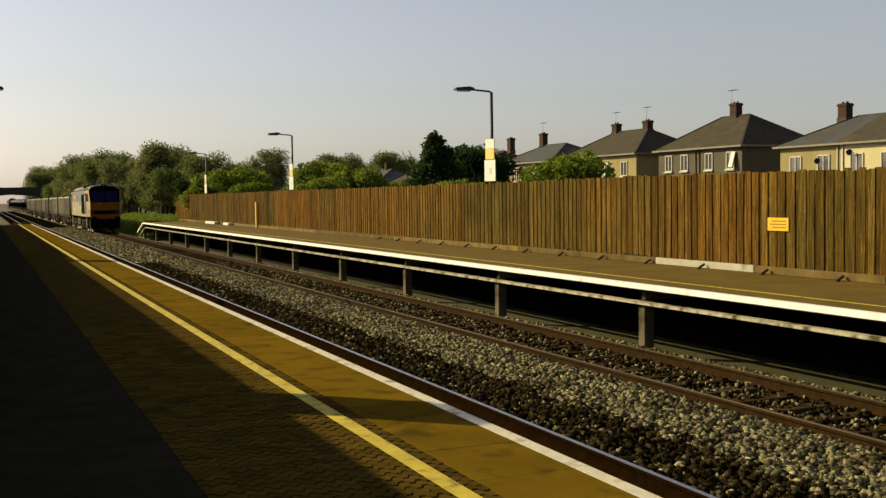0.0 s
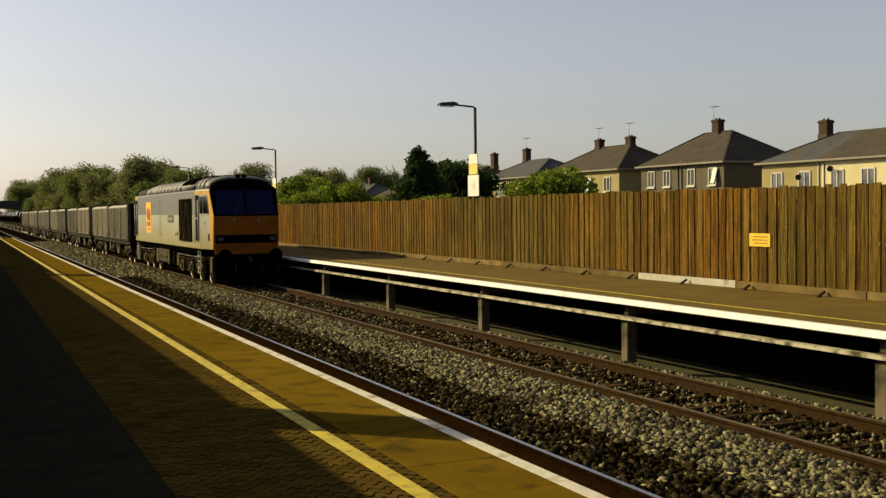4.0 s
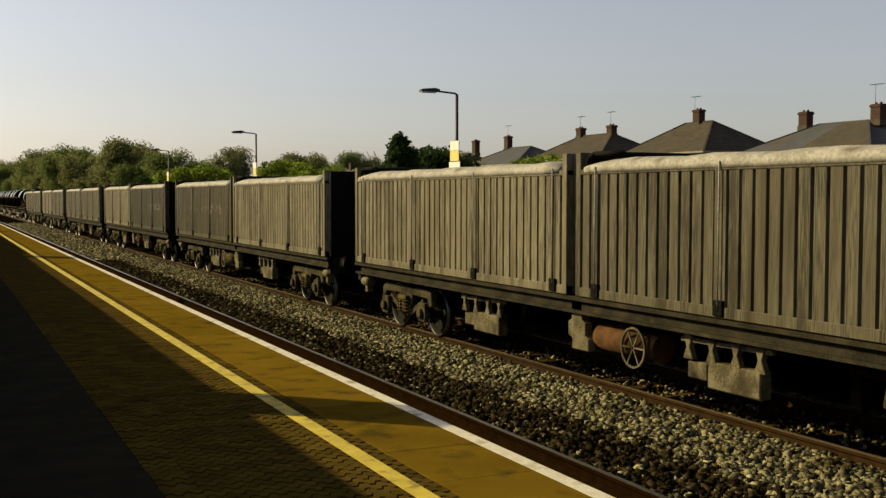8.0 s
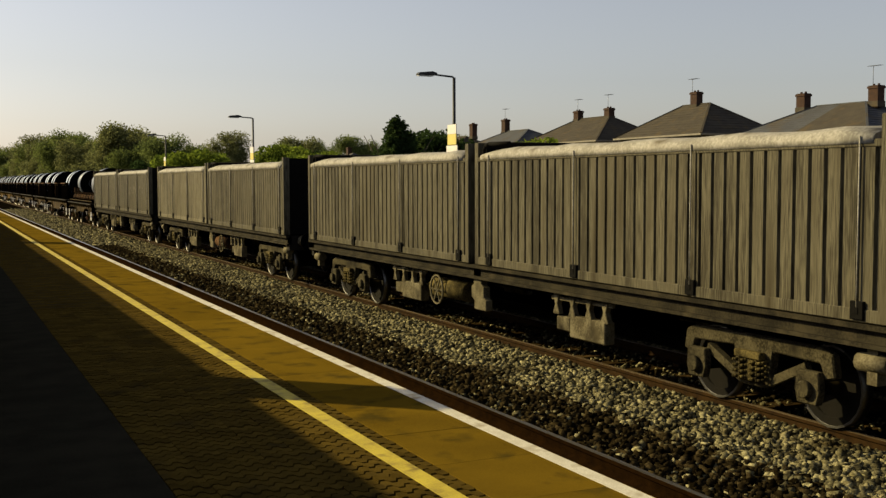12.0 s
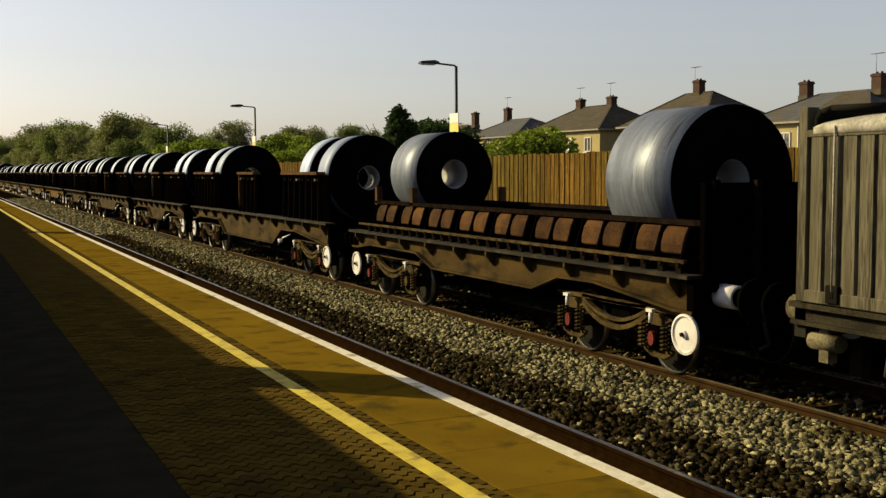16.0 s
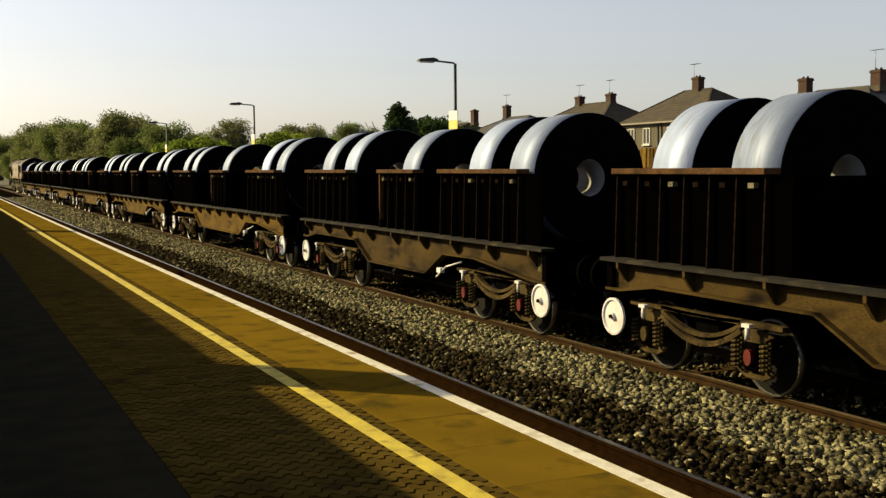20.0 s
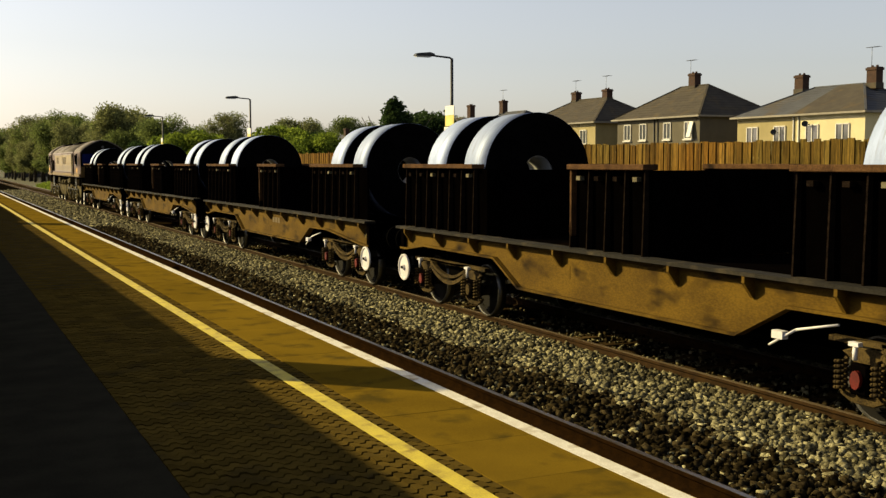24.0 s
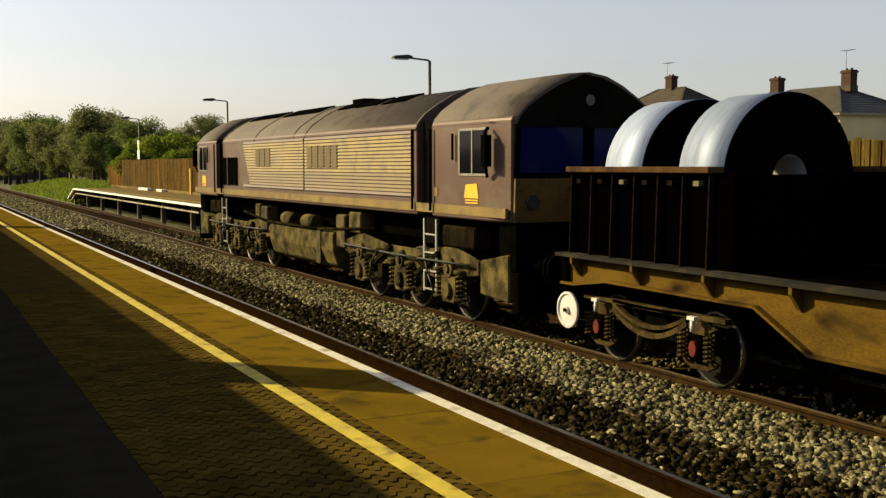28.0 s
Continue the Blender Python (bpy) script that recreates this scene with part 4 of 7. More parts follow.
tree(19.0, 45.0, -0.4, DARK[0], 1.05, 0.3, "dark bushy evergreen tree behind the fence", "tree")
tree(22.3, 47.2, -0.6, DARK[1], 1.38, 1.3, "dark evergreen shrub behind the lamp post", "shrub", "evergreen shrubs")
tree(23.6, 50.2, -0.6, DARK[1], 1.3, 2.6, "dark evergreen shrub behind the lamp post", "shrub", "evergreen shrubs")
for x, y, s, m in ((15.9, 29.9, 0.74, 0), (17.5, 30.4, 1.0, 1), (16.5, 34.5, 0.82, 2), (16.4, 37.2, 0.78, 0), (17.4, 39.6, 0.8, 1), (21.0, 62.0, 1.25, 2), (20.0, 66.0, 1.3, 0), (17.5, 58.0, 0.95, 1)):
    tree(x, y, -0.55, BRIGHT[m], s, x * 3, "bright green leafy bush behind the timber fence", "bush", "bushes behind the fence")
for i in range(12):
    tree(15.4 + rng_t.uniform(0, 2.2), 68 + i * 2.6, -0.8, (BRIGHT + DARK[1:])[i % 4], 1.0 + 0.3 * math.sin(i * 1.9), i * 0.9, "green hedge bush by the end of the platform", "bush", "bushes by the platform end")
for i in range(9):
    tree(25 + i * 2.2, 78 + rng_t.uniform(-6, 6), -0.8, (BRIGHT + DARK[1:])[(i * 2 + 1) % 4], 1.2 + 0.25 * math.sin(i * 1.9), i * 0.9, "green garden bush between fence and houses", "bush", "garden bushes")
tree(25.0, 84.0, -0.8, WOOD[0], 0.62, 1.0, "pale green young tree in a garden", "tree")


def grass_bank():
    rng = np.random.default_rng(8)
    n = 16000
    x, y = rng.uniform(10.9, 17.5, n), rng.uniform(80, 135, n)
    h = rng.uniform(0.15, 0.5, n)
    z = -1.15 + np.clip((x - 10.9) / 5, 0, 1) * 0.9
    a = rng.uniform(0, 6.28, n)
    lean = rng.normal(0, 0.12, (n, 2))
    v = np.zeros((n, 3, 3))
    v[:, 0] = np.stack([x - 0.06 * np.cos(a), y - 0.06 * np.sin(a), z - 0.05], 1)
    v[:, 1] = np.stack([x + 0.06 * np.cos(a), y + 0.06 * np.sin(a), z - 0.05], 1)
    v[:, 2] = np.stack([x + lean[:, 0], y + lean[:, 1], z + h], 1)
    tagged(raw("bank_grass", v.reshape(-1, 3).tolist(), np.arange(n * 3).reshape(-1, 3).tolist(), M["leaf_bright"]), "bright rough grass on the bank beyond the platform", "grass", kind="stuff")
    bm = bmesh.new()
    prism_y(bm, [(10.7, -1.35), (18, -1.35), (18, -0.25), (15.9, -0.27), (10.9, -1.2)], 79, 140)
    tagged(part("grass_bank", bm, M["grass"]), "grassy bank beside the line", "ground", kind="structure")


grass_bank()

# ---- the train: local x across (-x faces the camera), y back from the leading end, z up from the rail ----
M["loco_grey"] = mat("loco_grey", (0.104, 0.108, 0.111), (0.086, 0.088, 0.088), 0.5, scale=1.2, fine=40, bump=0.05, dirt=(0.066, 0.062, 0.054), dirt_amount=0.14, stretch=(1, 1, 0.4))
M["loco_pale"] = mat("loco_pale", (0.275, 0.282, 0.235), (0.225, 0.228, 0.182), 0.5, scale=1.4, fine=40, mix=0.45, bump=0.05, dirt=(0.165, 0.142, 0.08), dirt_amount=0.14, stretch=(1, 1, 0.4), dust=((0.205, 0.165, 0.052), 1.2, 2.25))
# darker copy of strip_yellow, with the shade of the cab front put into it
M["loco_yellow_shaded"] = mat("loco_yellow_shaded", (0.20, 0.066, 0.0025), (0.15, 0.049, 0.0022), 0.55, spec=0.08, scale=2, fine=40, bump=0.05, dirt=(0.055, 0.025, 0.006), dirt_amount=0.22)
M["strip_yellow"] = mat("strip_yellow", (0.46, 0.245, 0.012), (0.38, 0.19, 0.009), 0.5, scale=2, fine=40, bump=0.05, dirt=(0.18, 0.09, 0.015), dirt_amount=0.12)
M["cab_cream"] = mat("cab_cream", (0.43, 0.235, 0.025), (0.33, 0.175, 0.02), 0.5, scale=2, fine=40, bump=0.05, dirt=(0.16, 0.09, 0.02), dirt_amount=0.2)
M["roof_soot"] = mat("roof_soot", (0.10, 0.092, 0.08), (0.0085, 0.0078, 0.007), 0.85, spec=0.05, scale=1.3, fine=14, mix=0.6, bump=0.2, dirt=(0.006, 0.006, 0.006), dirt_amount=0.62, stretch=(1, 0.7, 1.6))
# warning-panel yellow, browned by the shade put into its colour
M["panel_shaded"] = mat("panel_shaded", (0.15, 0.082, 0.014), (0.06, 0.033, 0.009), 0.75, scale=2, fine=30, mix=0.5, bump=0.1)
M["dim_lens"] = mat("dim_lens", (0.0492, 0.0492, 0.0492), (0.0328, 0.0328, 0.0328), 0.2, scale=9, bump=0.0)
M["roof_grey"] = mat("roof_grey", (0.155, 0.152, 0.145), (0.085, 0.082, 0.076), 0.6, scale=1.6, fine=30, mix=0.6, bump=0.12, dirt=(0.03, 0.028, 0.025), dirt_amount=0.16, stretch=(1, 0.6, 1))
M["plate_grey"] = mat("plate_grey", (0.075, 0.068, 0.052), (0.05, 0.045, 0.034), 0.6, scale=6, bump=0.05)
M["black"] = mat("black", (0.0026, 0.0024, 0.0022), (0.0013, 0.0013, 0.0013), 0.9, scale=5, bump=0.1, spec=0.0)
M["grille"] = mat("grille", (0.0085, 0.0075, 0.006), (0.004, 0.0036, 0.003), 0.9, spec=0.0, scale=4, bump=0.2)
M["under"] = mat("under", (0.021, 0.0165, 0.008), (0.0055, 0.0045, 0.003), 0.9, spec=0.0, scale=3, fine=40, mix=0.4, bump=0.3, dirt=(0.004, 0.0036, 0.003), dirt_amount=0.4)
M["under_pale"] = mat("under_pale", (0.115, 0.09, 0.034), (0.026, 0.021, 0.009), 0.9, spec=0.05, scale=4, fine=40, mix=0.4, bump=0.3, dirt=(0.0075, 0.006, 0.0035), dirt_amount=0.4)
M["tank_olive"] = mat("tank_olive", (0.055, 0.043, 0.016), (0.02, 0.016, 0.007), 0.8, spec=0.1, scale=2.5, fine=30, mix=0.5, bump=0.15, dirt=(0.007, 0.006, 0.004), dirt_amount=0.35)
M["wheel_steel"] = mat("wheel_steel", (0.00655, 0.00535, 0.00369), (0.00328, 0.00287, 0.00205), 0.8, spec=0.1, scale=4, bump=0.2)
M["tread"] = mat("tread", (0.17, 0.165, 0.155), (0.09, 0.085, 0.078), 0.4, metal=1.0, scale=5, bump=0.05)
M["white_metal"] = mat("white_metal", (0.5616, 0.5546, 0.5813), (0.4774, 0.4633, 0.4682), 0.5, scale=6, bump=0.05, dirt=(0.2106, 0.1755, 0.1211), dirt_amount=0.08)
M["silver"] = mat("silver", (0.55, 0.55, 0.52), (0.42, 0.42, 0.4), 0.4, metal=0.6, scale=6, bump=0.05)
M["frame_grey"] = mat("frame_grey", (0.22, 0.215, 0.19), (0.15, 0.145, 0.125), 0.5, scale=6, bump=0.05)
M["cab_glass"] = glass("cab_glass", (0.004, 0.004, 0.006), 0.12, 0.03)
M["screen_glass"] = glass("screen_glass", (0.003, 0.0045, 0.028), 0.06, 0.07)
M["screen_blue"] = glass("screen_blue", (0.005, 0.008, 0.055), 0.1, 0.05)
M["rubber"] = mat("rubber", (0.0128, 0.0128, 0.0128), (0.00768, 0.00768, 0.00768), 0.6, scale=9)
M["orange_panel"] = mat("orange_panel", (0.70, 0.38, 0.022), (0.60, 0.31, 0.016), 0.55, scale=2, bump=0.03)
M["red_mark"] = mat("red_mark", (0.269, 0.032, 0.00959), (0.217, 0.0256, 0.00768), 0.55, scale=4, bump=0.03)
M["maroon"] = mat("maroon", (0.098, 0.054, 0.037), (0.068, 0.036, 0.026), 0.5, scale=1.0, fine=30, bump=0.04, mix=0.4, dirt=(0.098, 0.074, 0.048), dirt_amount=0.3, stretch=(1, 0.5, 1))
M["maroon_roof"] = mat("maroon_roof", (0.092, 0.073, 0.058), (0.058, 0.043, 0.034), 0.75, scale=0.8, fine=20, bump=0.1, dirt=(0.013, 0.011, 0.0105), dirt_amount=0.22)
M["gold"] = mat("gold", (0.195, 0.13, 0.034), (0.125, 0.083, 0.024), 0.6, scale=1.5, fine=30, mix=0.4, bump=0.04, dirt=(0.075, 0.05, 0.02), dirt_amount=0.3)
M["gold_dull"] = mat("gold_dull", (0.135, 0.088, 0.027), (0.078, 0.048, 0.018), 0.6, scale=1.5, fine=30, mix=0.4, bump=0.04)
M["gold_shade"] = mat("gold_shade", (0.105, 0.07, 0.022), (0.075, 0.05, 0.017), 0.6, scale=2, fine=30, bump=0.04)
M["oily"] = mat("oily", (0.10, 0.075, 0.024), (0.02, 0.016, 0.008), 0.7, spec=0.1, scale=2.4, fine=20, mix=0.45, bump=0.15, dirt=(0.006, 0.005, 0.004), dirt_amount=0.4, stretch=(1, 1, 0.7))

TRAIN = []
WHEELS = []


@functools.cache
def wheel_meshes(r):
    """Meshes of one wheel, its polished rim and the axle, for wheels of radius r."""
    bm = bmesh.new()
    ring(bm, (0, 0, 0), "x", 0.09, r * 0.80, 0.05, 20)
    ring(bm, (0, 0, 0), "x", r * 0.76, r * 0.985, 0.12, 24)
    wheel = mesh_of("wheel", bm, M["wheel_steel"])
    bm = bmesh.new()
    ring(bm, (0, 0, 0), "x", r * 0.945, r * 1.0, 0.14, 24)
    tyre = mesh_of("tyre", bm, M["tread"])
    bm = bmesh.new()
    tube(bm, (-0.95, 0, 0), (0.95, 0, 0), 0.085, seg=10)
    return wheel, tyre, mesh_of("wheelset", bm, M["under"])


def wheelset(parent, y, r):
    """Two wheels on an axle, centred on its own axle so that it can turn."""
    wheel, tyre, axle = wheel_meshes(r)
    w = piece("wheelset", axle, parent, (0, y, r))
    for s in (-1, 1):
        piece("wheel", wheel, w, (s * 0.75, 0, 0))
        piece("tyre", tyre, w, (s * 0.755, 0, 0))
    WHEELS.append((w, y, r))
    return w


def spring(bm, x, y, z0, z1, r=0.08, turns=6):
    n = turns * 8
    pts = [(x + r * math.cos(i * math.pi / 4), y + r * math.sin(i * math.pi / 4), z0 + (z1 - z0) * i / n) for i in range(n + 1)]
    pipe(bm, pts, 0.018, 5)


def loco_bogie(t, yc, pitch, colour, r=0.5):
    """A three-axle bogie: side frames, springs, boxes, pipes."""
    for k in (-1, 0, 1):
        wheelset(t, yc + k * pitch, r)
    for s in (-1, 1):
        x = s * 1.02
        bm = bmesh.new()
        e = pitch + 0.75
        prism_x(bm, [(yc - e, 0.72), (yc - e + 0.25, 0.62), (yc - 0.9, 0.60), (yc - 0.6, 0.5), (yc + 0.6, 0.5), (yc + 0.9, 0.60), (yc + e - 0.25, 0.62), (yc + e, 0.72), (yc + e, 0.98), (yc - e, 0.98)], x - 0.06, x + 0.06)
        frame_part = part("bogie_frame", bm, M["under"], t, bevel=0.02)
        for k in (-1, 0, 1):
            y = yc + k * pitch
            bm = bmesh.new()
            prism_x(bm, [(y - 0.2, 0.3), (y + 0.2, 0.3), (y + 0.26, 0.45), (y + 0.24, 0.72), (y - 0.24, 0.72), (y - 0.26, 0.45)], x + s * 0.06, x + s * 0.2)
            tube(bm, (x + s * 0.2, y, 0.5), (x + s * 0.26, y, 0.5), 0.13, seg=14)
            part("axle_box", bm, M["under_pale"] if k else M[colour], frame_part, bevel=0.012)
            for d in (-0.36, 0.36):
                bm = bmesh.new()
                spring(bm, x + s * 0.15, y + d, 0.40, 0.78, 0.085, 5)
                tube(bm, (x + s * 0.15, y + d, 0.36), (x + s * 0.15, y + d, 0.40), 0.12, seg=12)
                tube(bm, (x + s * 0.15, y + d, 0.78), (x + s * 0.15, y + d, 0.84), 0.12, seg=12)
                part("coil_spring", bm, M["under_pale"], frame_part)
        for k in (-0.5, 0.5):
            bm = bmesh.new()
            y = yc + k * pitch
            tube(bm, (x + s * 0.1, y - 0.22, 0.88), (x + s * 0.1, y + 0.22, 0.88), 0.1, seg=12)
            box(bm, x + min(0, s * 0.18), x + max(0, s * 0.18), y - 0.1, y + 0.1, 0.45, 0.7)
            bar(bm, (x + s * 0.12, y - 0.1, 0.5), (x + s * 0.12, y + 0.5, 0.32), 0.05, 0.07)
            part("brake_cylinder", bm, M["under"], frame_part)
        bm = bmesh.new()
        pipe(bm, [(x + s * 0.22, yc - e, 0.95), (x + s * 0.24, yc - 0.8, 0.93), (x + s * 0.24, yc + 0.8, 0.93), (x + s * 0.22, yc + e, 0.95)], 0.02, 6)
        for k in (-1, 1):
            pipe(bm, [(x + s * 0.2, yc + k * 1.0, 0.93), (x + s * 0.24, yc + k * 1.2, 0.7), (x + s * 0.2, yc + k * 1.35, 0.4)], 0.018, 6)
        part("air_pipe", bm, M["rubber"], frame_part)


def ladder(t, x, y0, y1, z0, z1, n, material="silver"):
    bm = bmesh.new()
    for y in (y0, y1):
        bar(bm, (x, y, z0), (x, y, z1), 0.03, 0.04)
    for i in range(n):
        z = z0 + (z1 - z0) * (i + 0.15) / n
        box(bm, x - 0.02, x + 0.05, y0, y1, z - 0.011, z + 0.011)
    return part("cab_steps", bm, M[material], t, "bare metal cab steps")


def buffers(t, y, s, z=1.05, casing="black"):
    """Two buffers and a coupling on the end at y; s = -1 for the leading end."""
    for x in (-0.87, 0.87):
        bm = bmesh.new()
        tube(bm, (x, y, z), (x, y + s * 0.35, z), 0.11, seg=14)
        tube(bm, (x, y + s * 0.35, z), (x, y + s * 0.55, z), 0.075, seg=14)
        tube(bm, (x, y + s * 0.55, z), (x, y + s * 0.60, z), 0.23, seg=18)
        shank = part("buffer", bm, M["black"], t)
        if casing != "black":
            bm = bmesh.new()
            tube(bm, (x, y + s * 0.02, z), (x, y + s * 0.34, z), 0.135, seg=14)
            part("casing", bm, M[casing], shank, "pale dusty buffer casing")
    bm = bmesh.new()
    tube(bm, (0, y, 0.98), (0, y + s * 0.45, 0.95), 0.05, seg=8)
    ring(bm, (0, y + s * 0.52, 0.88), "x", 0.05, 0.11, 0.05, 12)
    part("coupling", bm, M["rubber"], t)
    for x in (-0.45, 0.45):
        bm = bmesh.new()
        pipe(bm, [(x, y, 0.9), (x, y + s * 0.25, 0.75), (x, y + s * 0.35, 0.5), (x, y + s * 0.2, 0.42)], 0.025, 6)
        part("brake_hose", bm, M["rubber"], t)


def loft_y(bm, sections):
    """Skin over closed rings [(y, [(x, z), ...]), ...] of equal length, with end caps."""
    rows = [[bm.verts.new((x, y, z)) for x, z in ringpts] for y, ringpts in sections]
    n = len(rows[0])
    for a, b in zip(rows[:-1], rows[1:]):
        for i in range(n):
            j = (i + 1) % n
            bm.faces.new((a[i], a[j], b[j], b[i])).smooth = n > 11 and j > 0
    bm.faces.new(rows[0][::-1])
    bm.faces.new(rows[-1])


def quad_part(name, pts, depth_dir, depth, material, parent, label="", bevel=0.0):
    """A slab: the corners pts, thickened along depth_dir."""
    bm = bmesh.new()
    d = Vector(depth_dir) * depth
    a = [bm.verts.new(Vector(p)) for p in pts]
    b = [bm.verts.new(Vector(p) + d) for p in pts]
    _skin(bm, a, b)
    return part(name, bm, material, parent, label, bevel)


def side_box(name, t, y0, y1, z0, z1, material, proud=0.012, half=1.32, label="", sides=(-1, 1), bevel=0.0, thick=0.03):
    out = []
    for s in sides:
        bm = bmesh.new()
        a, b = s * (half - thick), s * (half + proud)
        box(bm, min(a, b), max(a, b), y0, y1, z0, z1)
        out.append(part(name, bm, M[material], t, label, bevel))
    return out


def arch(half, z_side, z_top, n=7, flat=0.0, lean=0.0):
    """Roof line from one cant rail to the other."""
    pts = []
    for i in range(n + 1):
        a = math.pi * i / n
        c = math.cos(a)
        x = half * (abs(c) ** 0.8) * (1 if c > 0 else -1)
        pts.append((x, z_side + (z_top - z_side) * math.sin(a) ** 0.75))
    return pts


def grey_locomotive():
    L = 18.25
    t = thing("locomotive", (FAR_C, 87.8, RAIL), "grey and cream diesel freight locomotive with yellow cab ends", "locomotive")
    h = 1.32

    def half(y):
        """Half width of the cab, tapering to its front."""
        return h - 0.154 * max(0.0, 1.6 - y)
    # lower body
    bm = bmesh.new()
    loft_y(bm, [(y, [(-h, 1.24), (h, 1.24), (h, 2.44), (-h, 2.44)]) for y in (2.35, L - 2.35)])
    part("lower_body", bm, M["loco_pale"], t, "cream lower body side", bevel=0.01)
    bm = bmesh.new()
    loft_y(bm, [(y, [(-h, 2.441), (h, 2.441), (h, 3.28), (h - 0.06, 3.33), (-h + 0.06, 3.33), (-h, 3.28)]) for y in (2.35, L - 2.35)])
    part("upper_body", bm, M["loco_grey"], t, "mid grey upper body side", bevel=0.008)
    # roof between the cabs: high middle, lower sooty rear, ribs, fans
    bm = bmesh.new()
    loft_y(bm, [(y, arch(h - 0.05, 3.332, z, 12)) for y, z in ((2.35, 3.83), (5.0, 3.84), (13.1, 3.84), (13.7, 3.78))])
    roof = part("roof", bm, M["roof_grey"], t, "weathered grey roof")
    bm = bmesh.new()
    loft_y(bm, [(y, arch(h - 0.052, 3.331, z, 12)) for y, z in ((13.701, 3.775), (14.2, 3.74), (L - 2.35, 3.72))])
    soot = part("rear_roof", bm, M["roof_soot"], t, "soot-blackened rear roof")
    for y in (5.25, 6.25, 7.2, 8.1, 8.95, 9.8, 10.7, 12.3):
        bm = bmesh.new()
        loft_y(bm, [(yy, arch(h - 0.042, 3.336, 3.85, 12)) for yy in (y - 0.018, y + 0.018)])
        part("roof_rib", bm, M["under"], roof)
    bm = bmesh.new()
    loft_y(bm, [(yy, arch(h - 0.04, 3.336, 3.80, 12)) for yy in (13.66, 13.74)])
    part("roof_rib", bm, M["black"], soot)
    for y0, y1 in ((2.75, 3.75), (3.85, 5.15)):
        for s in (-1, 1):
            line = [(x, z) for x, z in arch(h - 0.035, 3.345, 3.86, 24) if z > 3.50 and s * x > 0.2]
            bm = bmesh.new()
            loft_y(bm, [(y0, line), (y1, line)])
            part("roof_grille", bm, M["black"], roof, "black roof ventilation grille")
    for s in (-1, 1):
        quad_part("roof_opening", [(s * 1.16, 12.75, 3.56), (s * 1.16, 13.35, 3.56), (s * 0.86, 13.35, 3.76), (s * 0.86, 12.75, 3.76)], (s * 0.6, 0, 0.8), 0.04, M["black"], roof)
    for y in (5.22, 2.62):
        for s in (-1, 1):
            bm = bmesh.new()
            prism_x(bm, [(y - 0.06, 3.34), (y + 0.06, 3.34), (y, 3.46)], min(s * 1.24, s * 1.29), max(s * 1.24, s * 1.29))
            part("lifting_eye", bm, M["black"], roof)
    # cabs at both ends
    for end in (0, 1):
        def Y(y):
            return y if end == 0 else L - y
        e = -1 if end == 0 else 1
        top = 3.82 if end == 0 else 3.72
        part("cab_body", cab_shell(Y, half), M["loco_pale"], t, "cream cab side with yellow front edge", bevel=0.012)
        bm = bmesh.new()
        loft_y(bm, [(Y(2.34), arch(h - 0.05, 3.332, top + 0.01, 12)), (Y(1.5), arch(half(1.5) - 0.06, 3.33, top, 12)), (Y(1.1), arch(half(1.1) - 0.08, 3.325, top - 0.03, 12)), (Y(0.86), arch(half(0.86) - 0.11, 3.318, top - 0.125, 12))])
        crown = part("cab_roof", bm, M["roof_grey"] if end == 0 else M["roof_soot"], t)
        bm = bmesh.new()
        loft_y(bm, [(Y(0.859), arch(half(0.86) - 0.11, 3.318, top - 0.125, 12)), (Y(0.74), arch(half(0.74) - 0.14, 3.31, top - 0.22, 12)), (Y(0.62), arch(half(0.62) - 0.2, 3.30, top - 0.38, 12))])
        for q in (1.32, 1.75, 2.2):
            rb = bmesh.new()
            loft_y(rb, [(Y(q + d), arch(half(q) - 0.045, 3.334, top + 0.012, 12)) for d in (-0.014, 0.014)])
            part("roof_rib", rb, M["under"], crown)
        part("roof_brow", bm, M["black"], crown, "black sooty brow over the windscreen")

        def P(x, y, z):
            return (x, Y(y), z)
        quad_part("front_panel", [P(-1.115, 0.27, 1.30), P(1.115, 0.27, 1.30), P(1.11, 0.20, 2.38), P(-1.11, 0.20, 2.38)], (0, e, 0), 0.03, M["loco_yellow_shaded"], t, "orange-yellow warning panel, shade put into its colour")
        quad_part("black_band", [P(-1.06, 0.225, 1.46), P(1.06, 0.225, 1.46), P(1.06, 0.21, 1.74), P(-1.06, 0.21, 1.74)], (0, e, 0), 0.02, M["black"], t)
        quad_part("screen_surround", [P(-1.112, 0.20, 2.381), P(1.112, 0.20, 2.381), P(1.165, 0.60, 3.30), P(1.04, 0.66, 3.42), P(-1.04, 0.66, 3.42), P(-1.165, 0.60, 3.30)], (0, e, 0.3), 0.025, M["black"], t, "black windscreen surround")
        for s in (-1, 1):
            quad_part("windscreen", [P(s * 0.04, 0.175, 2.43), P(s * 1.03, 0.175, 2.43), P(s * 0.97, 0.555, 3.25), P(s * 0.04, 0.555, 3.25)], (0, e, 0.3), 0.025, M["screen_glass"], t, "dark blue tinted windscreen")
            bm = bmesh.new()
            bar(bm, P(s * 0.4, 0.12, 2.44), P(s * 0.14, 0.40, 3.1), 0.02, 0.02)
            part("wiper", bm, M["rubber"], t)
            bm = bmesh.new()
            prism_y(bm, [(s * 0.42 - 0.045, 2.19), (s * 0.42 + 0.045, 2.19), (s * 0.42 + 0.045, 2.27), (s * 0.42 + 0.02, 2.31), (s * 0.42 - 0.02, 2.31), (s * 0.42 - 0.045, 2.27)], min(Y(0.15), Y(0.2)), max(Y(0.15), Y(0.2)))
